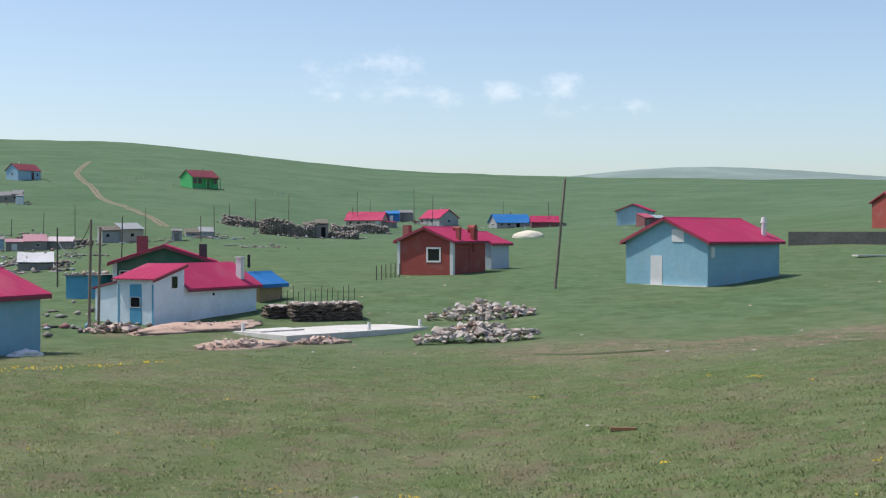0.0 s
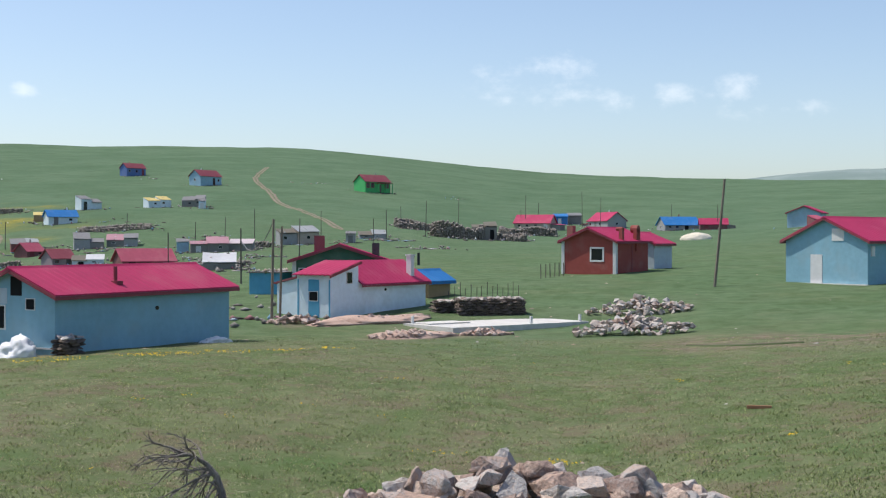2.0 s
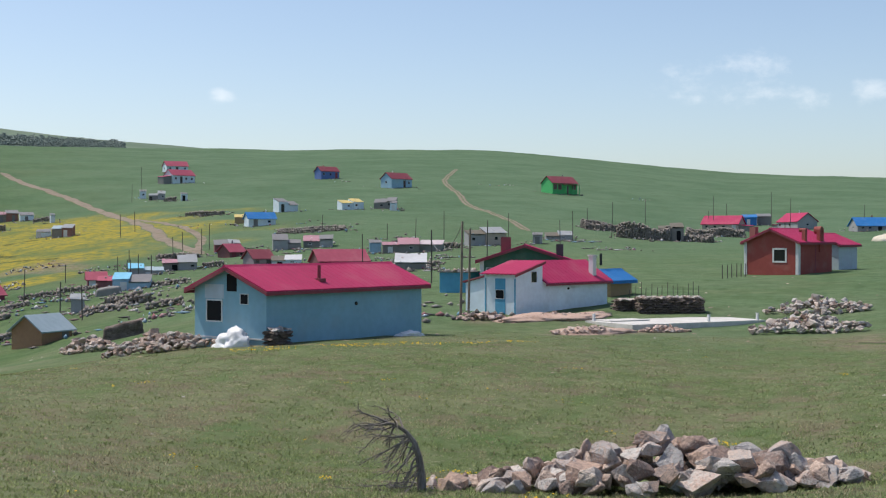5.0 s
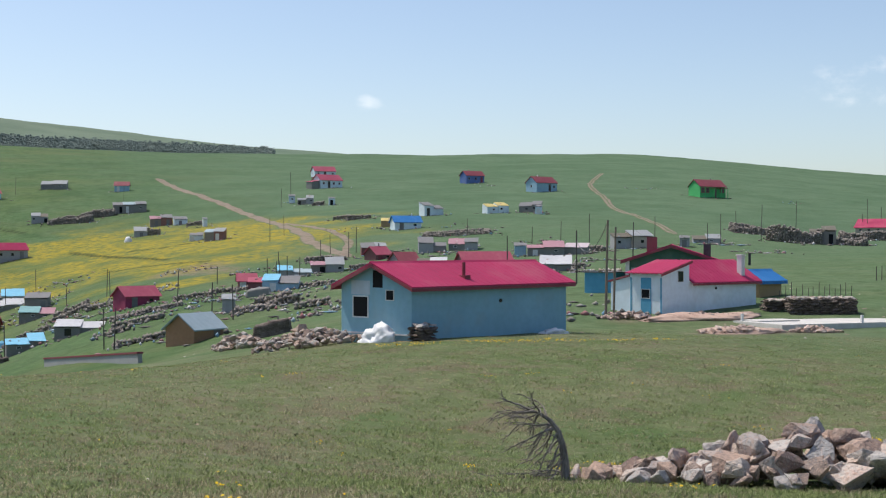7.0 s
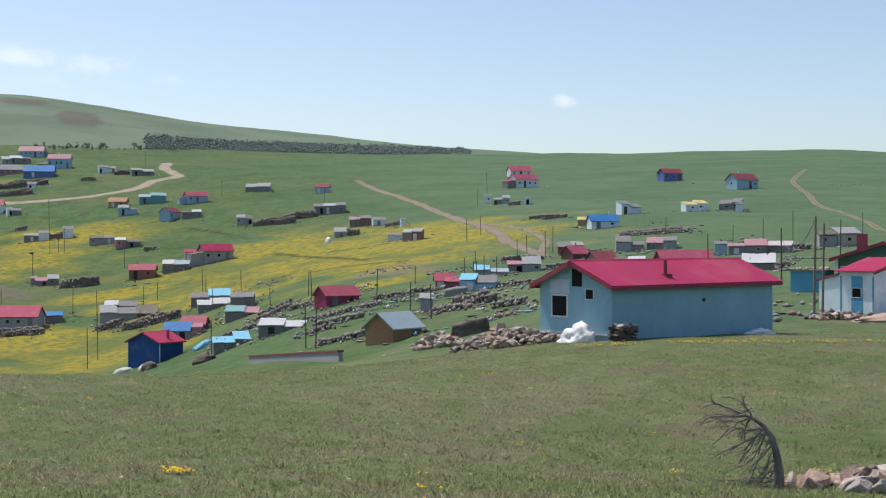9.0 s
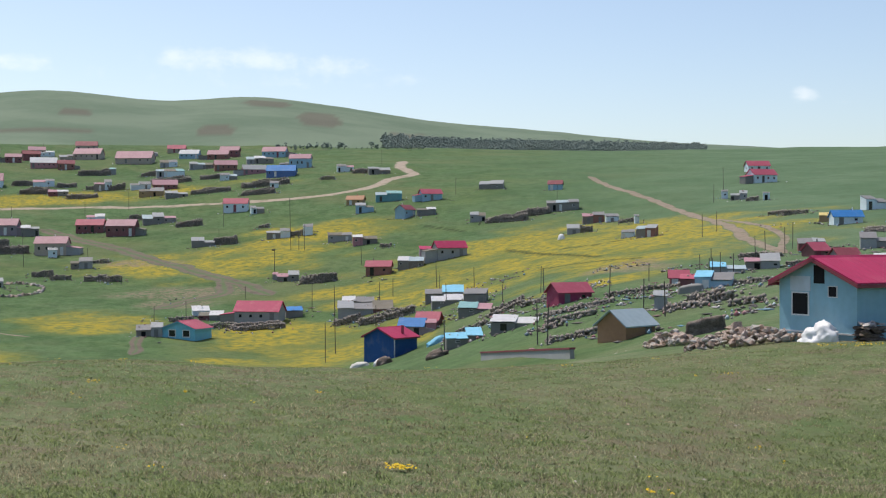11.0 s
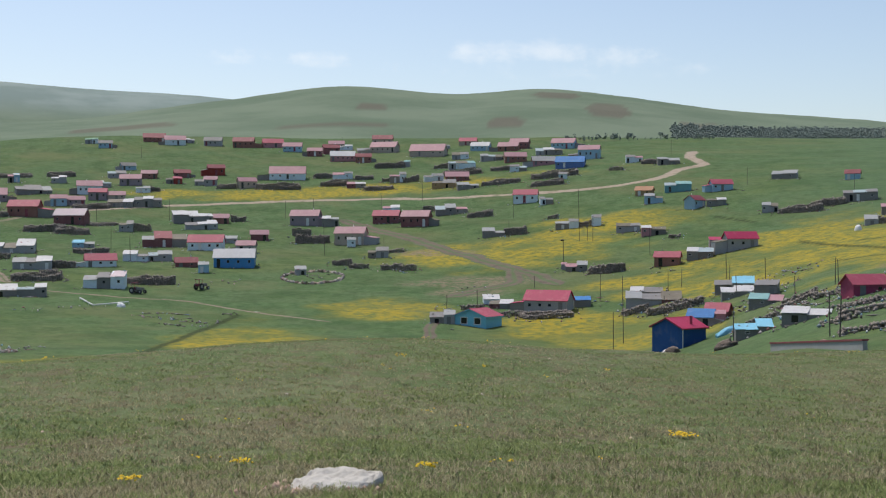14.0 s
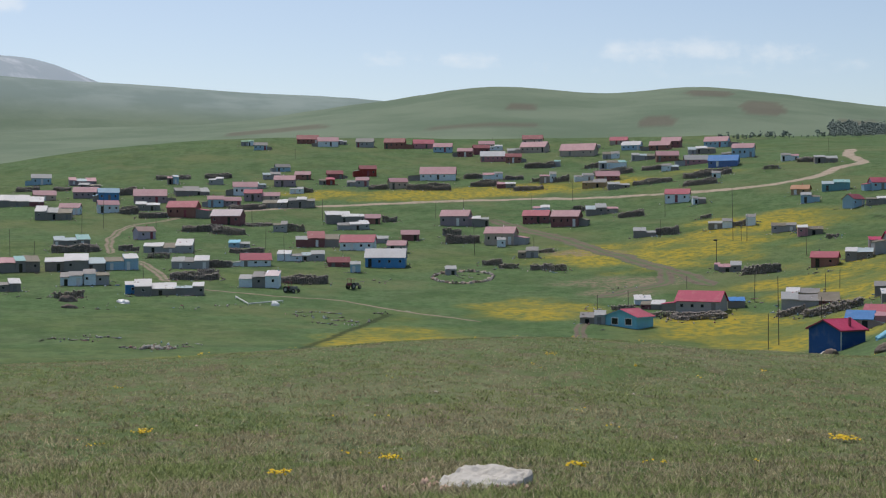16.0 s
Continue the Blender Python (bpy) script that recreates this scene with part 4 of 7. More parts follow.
solid(bm, ((-0.5, 2.404, -1.5), (2.9, 2.404, -1.5), (2.9, 3.95, -1.5), (-0.5, 3.95, -1.5), (-0.5, 2.404, 2.2), (2.9, 2.404, 1.6), (2.9, 3.95, 1.3), (-0.5, 3.95, 1.85)),
      ((3, 2, 1, 0), (4, 5, 6, 7), (0, 1, 5, 4), (1, 2, 6, 5), (2, 3, 7, 6), (3, 0, 4, 7)))
part("side_room", bm, "white", house)
bm = bmesh.new()
solid(bm, ((-0.62, 2.404, 2.224), (3.0, 2.404, 1.6), (3.0, 4.1, 1.28), (-0.62, 4.1, 1.84), (-0.62, 2.404, 2.32), (3.0, 2.404, 1.68), (3.0, 4.1, 1.36), (-0.62, 4.1, 1.93)),
      ((3, 2, 1, 0), (4, 5, 6, 7), (0, 1, 5, 4), (1, 2, 6, 5), (2, 3, 7, 6), (3, 0, 4, 7)))
part("side_roof", bm, "maroonroof", house, "dark red lean-to roof")
bm = bmesh.new()
solid(bm, ((-0.9, -0.25, 2.24), (2.02, -0.25, 3.0), (2.02, -0.2, 3.0), (-0.9, -0.2, 2.24), (-0.9, -0.25, 2.4), (2.02, -0.25, 3.15), (2.02, -0.2, 3.15), (-0.9, -0.2, 2.4)),
      ((3, 2, 1, 0), (4, 5, 6, 7), (0, 1, 5, 4), (1, 2, 6, 5), (2, 3, 7, 6), (3, 0, 4, 7)))
part("barge_board", bm, "maroonroof", house)

# red house with white corner boards
house = near_house(4.07, 119.25, 60, 5.95, 5.08, 2.8, 1.04, "brickpaint", "crimson", "brick-red house with white corner boards under a crimson metal roof", 0.3)
window(house, 1.75, 1.15, 1.05, 0.95, "left", frame=0.14)
for y0 in (-0.02, 4.85):
    bm = bmesh.new()
    block(bm, -0.045, 0.0, y0, y0 + 0.27, -0.8, 2.72)
    part("corner_board", bm, "trim", house, "white corner board")
bm = bmesh.new()
block(bm, -0.022, 0.27, -0.04, -0.003, -0.8, 2.6)
part("corner_board", bm, "trim", house, "white corner board")
bm = bmesh.new()
block(bm, 0.4, 0.95, 4.3, 4.85, 2.6, 4.05)
part("chimney", bm, "brownred", house, "brick chimney")
for u, r0 in ((1.1, 0.17), (3.9, 0.34)):
    bm = bmesh.new()
    block(bm, u - r0, u + r0, -0.12, 0.2, 1.9 if u > 2 else 2.6, 3.75)
    tube(bm, (u, -0.12, 3.75), (u, 0.5, 3.75), r0, r0, 12)
    part("flue", bm, "brickpaint", house)
bm = bmesh.new()
block(bm, 2.9, 2.98, -0.03, 0.0, -0.8, 2.6)
part("down_pipe", bm, "maroonroof", house)
annex = near_house(7.8, 127.4, 60, 3.6, 4.6, 2.3, 0.9, "whiteblue", "crimson", "small pale blue house under a crimson metal roof", 0.3)

# pale blue house with white door in its gable
house = near_house(20.1, 99.45, 45, 9.6, 6.6, 3.1, 1.5, "slateblue", "crimson", "pale blue plastered house with white gable door and crimson roof", 0.32)
door(house, 4.05, 0.95, 2.05, "trim", "left")
bm = bmesh.new()
block(bm, -0.04, 0.02, 1.85, 2.8, 3.0, 3.85)
part("hatch", bm, "trim", house, "white loft hatch")
bm = bmesh.new()
block(bm, 0.35, 0.7, -0.12, 0.0, 1.95, 2.65)
part("meter_box", bm, "trim", house, "white wall box")
bm = bmesh.new()
block(bm, -0.35, 0.0, -0.1, 5.4, -0.6, 0.06)
part("plinth", bm, "concrete", house, "pale concrete footing")
bm = bmesh.new()
tube(bm, (8.6, 0.7, 3.2), (8.6, 0.7, 4.35), 0.17, 0.17, 12)
tube(bm, (8.6, 0.7, 4.35), (8.6, 0.7, 4.75), 0.25, 0.16, 12)
part("chimney", bm, "trim", house, "white flue pipe")

# dark green house behind the white one
house = near_house(-12.4, 95.0, 8, 7.0, 6.2, 2.2, 1.0, "darkgreen", "crimson", "dark green house with white corner boards under a crimson roof", 0.35)
house.matrix_world = pose(-12.2, 96.0, ground(-15, 97), 0, 0, 98)
for y0 in (6.0,):
    bm = bmesh.new()
    block(bm, -0.05, 0.02, y0 - 0.05, y0 + 0.22, -0.8, 2.2)
    part("corner_board", bm, "trim", house)
window(house, 5.3, 0.5, 0.9, 1.1, "left", frame=0.05)
bm = bmesh.new()
block(bm, 1.2, 1.9, 4.1, 4.8, 2.4, 3.8)
part("chimney", bm, "maroon", house)
bm = bmesh.new()
block(bm, 0.8, 1.3, 0.4, 0.9, 2.2, 3.3)
part("chimney", bm, "concrete_dark", house)

# sheds beside them
shed = root("shed", -20.1, 96.9, -15, "bright blue board shed with a stone-weighted roof", "shed")
bm = bmesh.new()
block(bm, -1.7, 0.7, 0, 2.4, -1.2, 1.45)
part("wall", bm, "brightpale", shed)
bm = bmesh.new()
block(bm, -1.85, 0.85, -0.15, 2.55, 1.45, 1.53)
part("roof", bm, "greyroof", shed)
g = np.random.RandomState(3)
v, f = pebbles(g, np.column_stack([g.uniform(-1.75, 0.75, 34), g.choice((-0.08, 2.4), 34) + g.normal(0, 0.1, 34), np.full(34, 1.6)]), g.uniform(0.07, 0.16, 34))
ballast = quick_mesh("roof_stones", v, f, "pale_rubble", "pale stones weighing down the roof", "")
ballast.parent = shed
shed = near_house(-9.0, 92.5, 62, 2.6, 2.0, 1.2, 0.55, "tan", "blueroof", "small tan shed under a bright blue metal roof", 0.3, "blueroof")
bm = bmesh.new()
tube(bm, (0.8, 1.3, 2.1), (0.8, 1.3, 2.9), 0.09, 0.09, 8)
part("chimney_pipe", bm, "black_plastic", shed)

# ---- walls, slab, heaps and rocks ----
def stone_mesh(rng, sx, sy, sz, n=13, bevel=0.0):
    bm = bmesh.new()
    for _ in range(n):
        v = Vector((rng.gauss(0, 1), rng.gauss(0, 1), rng.gauss(0, 1))).normalized()
        bm.verts.new((v.x * sx, v.y * sy, v.z * sz))
    out = bmesh.ops.convex_hull(bm, input=bm.verts)
    bmesh.ops.delete(bm, geom=[g for g in out["geom_interior"] if isinstance(g, bmesh.types.BMVert)], context="VERTS")
    if bevel:
        bmesh.ops.dissolve_limit(bm, angle_limit=0.3, verts=bm.verts, edges=bm.edges)
        bmesh.ops.bevel(bm, geom=bm.edges[:] + bm.verts[:], offset=bevel, segments=1, affect="EDGES", clamp_overlap=True)
        bmesh.ops.triangulate(bm, faces=bm.faces)
        for cuts, much in ((1, 0.07), (1, 0.035)):
            bmesh.ops.subdivide_edges(bm, edges=[e for e in bm.edges if e.calc_length() > 0.16], cuts=cuts, use_grid_fill=True)
            bm.normal_update()
            sh = Vector((rng.random() * 50, 0, 0))
            for v in bm.verts:
                v.co += v.normal * much * (noise.noise(v.co * 3.1 + sh) + 0.6 * noise.noise(v.co * 7.7 + sh))
    return bm


def stones(count, seed, bevel=0.0, n=13):
    rng = random.Random(seed)
    made = []
    for i in range(count):
        bm = stone_mesh(rng, 1.0, rng.uniform(0.65, 0.95), rng.uniform(0.45, 0.8), n, bevel)
        me = bpy.data.meshes.new("stone")
        bm.to_mesh(me)
        bm.free()
        made.append(me)
    return made


def heap(name, label, x, y, turn, a, b, h, count, size, seed, mat, meshes, peak=0.0, spread=1.3):
    """A heap of loose stones: each stone an object on shared meshes."""
    rng = random.Random(seed)
    z0 = ground(x, y)
    e = new(name)
    e.matrix_world = pose(x, y, z0, 0, 0, turn)
    tagged(e, label, "stone heap", "stone heaps")
    c, s = math.cos(radians(turn)), math.sin(radians(turn))
    for i in range(count):
        q = math.sqrt(rng.random()) * 1.02
        w = rng.random() * 2 * math.pi
        u, v = a * q * math.cos(w), b * q * math.sin(w)
        k = size * rng.choice((0.5, 0.65, 0.8, 0.9, 1.0, 1.0, 1.3)) * (1.1 - 0.35 * q)
        top = h * max(0.0, 1 - math.hypot((u - peak * a) / (a * spread), v / (b * 1.15)) ** 1.3)
        g = ground(x + c * u - s * v, y + s * u + c * v) - z0
        z = g + top * rng.uniform(0.35, 1.0) + k * 0.12
        me = rng.choice(meshes)
        if not me.materials:
            me.materials.append(MATS[mat])
        ob = new("stone", me)
        ob.parent = e
        ob.matrix_local = Matrix.LocRotScale((u, v, z), Euler((rng.uniform(-0.5, 0.5), rng.uniform(-0.5, 0.5), rng.uniform(0, 6.3))), (k, k, k))
    return e


# concrete floor slab of an unbuilt house
slab = root("floor_slab", -6.9, 74.9, 42, "bare pale concrete floor slab of an unbuilt house", "slab")
bm = bmesh.new()
block(bm, 1.0, 10.6, 0, 4.4, -1.2, 0.26)
part("slab", bm, "concrete", slab)
bm = bmesh.new()
block(bm, -1.6, 3.2, 4.404, 6.2, -1.2, 0.16)
part("side_slab", bm, "concrete", slab)
bm = bmesh.new()
block(bm, 1.4, 4.2, 2.6, 4.2, 0.264, 0.33)
part("step", bm, "concrete", slab)
for u, v in ((1.3, 4.0), (10.2, 0.3), (6.5, 0.2)):
    bm = bmesh.new()
    block(bm, u, u + 0.12, v, v + 0.12, 0.26, 0.66)
    part("starter_post", bm, "trim", slab)

pink_stones = stones(6, 14, 0.0, 10)
light_stones = stones(8, 10, 0.0, 11)
near_stones = stones(22, 5, 0.04, 11)
mid_stones = stones(8, 9, 0.0, 11)
heap("rubble_heap", "heap of pinkish grey building stones on the grass", 3.0, 75.2, 8, 3.1, 1.2, 1.05, 230, 0.29, 1, "pale_rubble", light_stones)
heap("rubble_heap", "heap of pinkish building stones on the grass", 4.0, 85.6, 12, 3.2, 1.1, 0.95, 190, 0.28, 2, "pale_rubble", light_stones)
heap("rubble_bank", "scattered bank of pink rubble along a house wall", -14.9, 77.6, 20, 1.5, 0.7, 0.4, 70, 0.24, 3, "pink_rubble", pink_stones)
heap("rubble_bank", "scattered bank of pink rubble along a house wall", -10.9, 79.8, 50, 4.2, 0.7, 0.3, 120, 0.2, 4, "pink_rubble", pink_stones)
heap("rubble_bank", "low bank of pink rubble beside a concrete slab", -8.0, 71.6, 48, 2.4, 0.7, 0.38, 110, 0.22, 5, "pink_rubble", pink_stones)
heap("rubble_bank", "low bank of pink rubble beside a concrete slab", -4.4, 75.0, 35, 1.5, 0.5, 0.32, 60, 0.22, 6, "pink_rubble", pink_stones)
heap("rubble_wall", "tumbled wall of mixed field stones", -27.4, 61.2, -35, 5.0, 0.8, 0.95, 300, 0.3, 7, "rubble", mid_stones)
heap("rubble_wall", "tumbled wall of mixed pale stones", -41.0, 80.9, -49, 6.0, 0.9, 0.9, 170, 0.36, 8, "rubble", mid_stones)
pile = heap("rock_pile", "pile of large grey and pink quarried rocks on the grass", -2.3, 31.2, 6, 4.7, 1.55, 1.22, 215, 0.52, 21, "rubble", near_stones, 0.1, 0.95)

# one broad pale rock lying almost flush with the turf
bm = bmesh.new()
bmesh.ops.create_icosphere(bm, subdivisions=5, radius=1.0)
for v in bm.verts:
    c = v.co.copy()
    w = math.atan2(c.y, c.x)
    edge = 1 + 0.13 * math.sin(2 * w + 0.6) + 0.10 * math.sin(3 * w + 2.1) + 0.06 * math.sin(7 * w) + 0.10 * noise.noise(Vector((c.x * 2.2, c.y * 2.2, 4.0)))
    q = math.hypot(c.x, c.y)
    flat = 0.15 * math.copysign(abs(c.z) ** 0.35, c.z) if c.z > 0 else 0.25 * c.z
    v.co = Vector((c.x * 0.54 * edge, c.y * 0.56 * edge, flat * (0.75 + 0.5 * noise.noise(c * 1.7 + Vector((1, 5, 2)))) + 0.03 * noise.noise(c * 5.0) + 0.016 * noise.noise(c * 13)))
ob = mesh_ob("flat_rock", bm, "slab_rock", smooth=True)
ob.matrix_world = pose(-13.35, 10.55, ground(-13.35, 10.55) + 0.03, 6, -4, 50)
tagged(ob, "broad flat pale rock lying in the grass", "rock")
lumps_of_soil = np.random.RandomState(19)
q = lumps_of_soil.normal(0, 0.5, (60, 2)) + (-13.6, 10.0)
v, f = pebbles(lumps_of_soil, np.column_stack([q, heights(q[:, 0], q[:, 1]) + 0.01]), lumps_of_soil.uniform(0.02, 0.07, 60))
quick_mesh("crumbled_soil", v, f, "pink_soil", "reddish crumbs of soil beside the flat rock", "soil")

# ---- the village ----
flat_house(-575.3, 302.4, 58, 5.7, 3.0, 1.9, "white", "greenroof")
gable_house(-560.4, 301.3, 62, 5.9, 3.3, 2.1, "skyblue", "greyroof")
gable_house(-568.1, 330.6, 58, 10.0, 5.5, 1.9, "brownred", "maroonroof")
gable_house(-555.5, 334.1, 61, 9.4, 5.2, 2.4, "white", "pinkroof")
flat_house(-558.7, 343.8, 60, 4.2, 3.0, 1.6, "grey", "whiteroof")
gable_house(-543.9, 347.2, 51, 8.0, 4.4, 2.6, "grey", "greyroof")
gable_house(-530.0, 354.6, 48, 9.3, 5.1, 2.9, "brownred", "maroonroof")
gable_house(-522.5, 365.4, 60, 9.2, 5.1, 2.1, "pinkwall", "redroof")
gable_house(-505.0, 363.9, 50, 8.3, 4.6, 2.3, "skyblue", "pinkroof")
gable_house(-486.9, 362.8, 49, 6.4, 3.5, 2.5, "maroon", "pinkroof")
gable_house(-489.0, 373.3, 61, 7.1, 3.9, 3.0, "maroon", "maroonroof")
gable_house(-505.7, 389.1, 52, 7.0, 3.9, 2.3, "beige", "pinkroof")
flat_house(-498.5, 388.8, 57, 6.2, 3.1, 1.8, "white", "whiteroof")
gable_house(-465.7, 361.7, 52, 10.3, 5.7, 2.2, "pinkwall", "whiteroof")
gable_house(-455.3, 364.6, 54, 6.5, 3.6, 2.6, "brownred", "maroonroof")
gable_house(-504.4, 415.6, 45, 9.4, 5.2, 2.7, "beige", "maroonroof")
gable_house(-476.7, 394.0, 32, 11.7, 6.4, 2.5, "beige", "pinkroof")
flat_house(-481.8, 386.2, 57, 6.0, 3.0, 1.5, "beige", "greyroof")
gable_house(-448.3, 395.0, 35, 15.0, 8.0, 2.2, "beige", "pinkroof")
flat_house(-468.0, 419.0, 52, 9.2, 4.6, 1.3, "grey", "greyroof")
flat_house(-426.0, 393.1, 50, 6.9, 3.5, 1.9, "white", "greyroof")
gable_house(-469.0, 437.7, 40, 7.9, 4.4, 1.8, "beige", "redroof")
gable_house(-444.0, 422.1, 31, 8.3, 4.6, 2.2, "skyblue", "whiteroof")
gable_house(-429.7, 425.3, 33, 8.8, 4.8, 2.2, "brownred", "pinkroof")
gable_house(-435.5, 438.0, 33, 8.3, 4.6, 3.0, "maroon", "pinkroof")
gable_house(-410.7, 440.1, 29, 10.0, 5.5, 2.5, "skyblue", "pinkroof")
gable_house(-360.5, 400.8, 32, 8.1, 4.5, 4.0, "skyblue", "pinkroof")
flat_house(-372.8, 405.4, 42, 4.5, 3.0, 1.1, "beige", "greyroof")
flat_house(-407.8, 394.0, 50, 9.4, 4.7, 1.8, "grey", "lightroof")
gable_house(-392.5, 392.2, 51, 8.6, 4.7, 2.3, "brownred", "pinkroof")
flat_house(-395.3, 414.6, 47, 10.9, 5.5, 1.9, "stone", "whiteroof")
gable_house(-368.0, 382.9, 51, 8.6, 4.7, 1.7, "pinkwall", "lightroof")
gable_house(-348.8, 377.4, 35, 10.4, 5.7, 2.1, "mixblue", "blueroof")
flat_house(-331.2, 392.7, 45, 6.1, 3.0, 1.9, "white", "greyroof")
stone_wall(-321.8, 390.7, 39, 6.6, 2.0, 1.4)
flat_house(-314.3, 391.5, 46, 7.8, 3.9, 1.8, "darkgrey", "lightroof")
stone_wall(-322.2, 372.3, 47, 4.5, 1.4, 1.2)
stone_wall(-431.6, 359.6, 44, 11.8, 3.5, 2.1)
flat_house(-427.7, 365.3, 44, 2.4, 2.4, 2.1, "grey", "tealroof")
stone_wall(-407.6, 366.1, 44, 5.5, 1.6, 1.8)
flat_house(-399.3, 369.1, 55, 10.5, 5.2, 2.2, "white", "tealroof")
stone_wall(-384.1, 355.9, 46, 14.9, 4.5, 1.7)
stone_wall(-375.7, 367.6, 48, 6.8, 2.0, 1.5)
flat_house(-365.9, 367.2, 42, 6.2, 3.1, 1.7, "white", "greyroof")
stone_wall(-338.3, 357.5, 44, 16.0, 4.8, 1.8)
flat_house(-330.2, 353.5, 41, 2.9, 2.9, 1.6, "white", "greyroof")
stone_wall(-325.4, 340.6, 41, 11.4, 3.4, 1.5)
stone_wall(-427.6, 322.8, 54, 7.2, 2.2, 1.8)
flat_house(-418.8, 325.3, 54, 7.5, 3.7, 2.2, "white", "greyroof")
stone_wall(-411.0, 329.5, 58, 6.3, 1.9, 1.5)
flat_house(-393.3, 331.4, 53, 6.1, 3.1, 3.1, "white", "greyroof")
stone_wall(-388.7, 334.0, 56, 5.5, 1.6, 2.1)
stone_wall(-398.9, 330.6, 56, 2.9, 0.9, 1.7)
flat_house(-382.0, 339.1, 56, 7.1, 3.5, 1.9, "white", "greyroof")
gable_house(-372.7, 342.3, 50, 8.4, 4.6, 1.6, "maroon", "pinkroof")
flat_house(-365.5, 329.5, 43, 8.3, 4.1, 1.6, "tan", "greyroof")
flat_house(-353.6, 329.9, 53, 7.5, 3.8, 1.2, "darkgrey", "lightroof")
stone_wall(-348.2, 340.7, 53, 13.1, 3.9, 1.4)
stone_wall(-407.9, 312.9, 59, 10.4, 3.1, 1.9)
flat_house(-397.7, 315.2, 53, 6.8, 3.4, 1.4, "darkgrey", "whiteroof")
stone_wall(-386.0, 316.0, 54, 10.0, 3.0, 1.4)
gable_house(-494.8, 276.0, 76, 5.8, 3.2, 1.8, "skyblue", "greyroof")
flat_house(-477.3, 261.5, 67, 6.8, 3.4, 1.8, "grey", "greyroof")
stone_wall(-491.0, 245.5, 65, 10.0, 3.0, 1.6)
flat_house(-475.1, 236.5, 60, 5.3, 3.0, 2.2, "grey", "whiteroof")
gable_house(-469.2, 270.9, 53, 5.8, 3.2, 2.0, "brownred", "pinkroof")
gable_house(-463.6, 281.9, 64, 6.1, 3.4, 2.0, "maroon", "maroonroof")
gable_house(-460.8, 295.4, 65, 6.5, 3.6, 3.1, "redwall", "maroonroof")
gable_house(-456.0, 255.5, 54, 7.7, 4.2, 2.6, "mauve", "pinkroof")
flat_house(-451.6, 271.1, 64, 5.8, 3.0, 1.9, "redwall", "redroof")
flat_house(-443.1, 276.9, 57, 3.6, 3.0, 1.3, "grey", "greyroof")
gable_house(-438.5, 278.8, 52, 4.6, 3.0, 2.5, "grey", "pinkroof")
gable_house(-434.2, 310.6, 51, 13.5, 7.4, 2.2, "white", "pinkroof")
stone_wall(-428.8, 279.4, 61, 6.8, 2.0, 1.5)
gable_house(-425.5, 286.0, 71, 6.6, 3.6, 2.7, "beige", "pinkroof")
stone_wall(-415.0, 293.3, 47, 15.7, 4.7, 1.9)
gable_house(-444.0, 232.5, 64, 8.4, 4.6, 3.3, "white", "pinkroof")
gable_house(-429.7, 228.2, 55, 6.0, 3.3, 2.8, "mauve", "redroof")
flat_house(-456.0, 244.5, 65, 5.1, 3.0, 1.7, "grey", "whiteroof")
gable_house(-426.6, 233.5, 59, 5.8, 3.2, 1.6, "beige", "pinkroof")
flat_house(-436.7, 249.5, 66, 4.9, 3.0, 1.6, "white", "lightroof")
stone_wall(-436.3, 254.0, 67, 3.4, 1.0, 1.9)
gable_house(-423.4, 210.6, 64, 5.2, 3.0, 2.7, "skyblue", "pinkroof")
gable_house(-423.0, 216.4, 71, 5.8, 3.2, 1.9, "mauve", "pinkroof")
flat_house(-406.4, 234.1, 57, 8.8, 4.4, 2.7, "darkgrey", "whiteroof")
flat_house(-411.0, 226.6, 54, 8.4, 4.2, 1.5, "darkgrey", "whiteroof")
stone_wall(-412.0, 216.3, 64, 11.3, 3.4, 1.5)
gable_house(-383.6, 195.0, 43, 9.3, 5.1, 2.8, "maroon", "whitepink")
flat_house(-360.4, 200.4, 56, 4.0, 3.0, 2.2, "grey", "greyroof")
stone_wall(-358.4, 204.3, 59, 5.0, 1.5, 2.0)
stone_wall(-376.2, 201.4, 64, 8.3, 2.5, 0.7)
stone_wall(-373.0, 183.5, 58, 6.6, 2.0, 1.4)
stone_wall(-362.2, 184.5, 56, 8.8, 2.7, 1.7)
flat_house(-367.9, 227.3, 64, 11.9, 6.0, 2.6, "darkgrey", "whiteroof")
gable_house(-362.4, 234.2, 54, 4.6, 3.0, 1.9, "brownred", "pinkroof")
stone_wall(-362.3, 240.4, 64, 4.3, 1.3, 2.1)
flat_house(-355.6, 222.7, 64, 9.4, 4.7, 1.5, "grey", "whiteroof")
gable_house(-344.0, 252.9, 39, 8.8, 4.8, 3.1, "mauve", "pinkroof")
flat_house(-336.3, 256.5, 52, 5.0, 3.0, 2.4, "darkgrey", "whiteroof")
stone_wall(-325.9, 238.2, 54, 4.9, 1.5, 2.3)
stone_wall(-311.4, 231.2, 56, 8.9, 2.7, 2.2)
gable_house(-301.5, 237.2, 36, 8.3, 4.5, 3.4, "beige", "pinkroof")
flat_house(-297.4, 234.0, 53, 2.3, 2.3, 2.0, "white", "lightroof")
gable_house(-326.6, 270.8, 38, 7.9, 4.3, 2.4, "maroon", "redroof")
gable_house(-312.7, 270.8, 33, 8.3, 4.6, 3.2, "maroon", "pinkroof")
flat_house(-342.1, 285.5, 50, 5.4, 3.0, 1.5, "white", "whiteroof")
stone_wall(-331.5, 292.5, 48, 3.6, 1.1, 1.8)
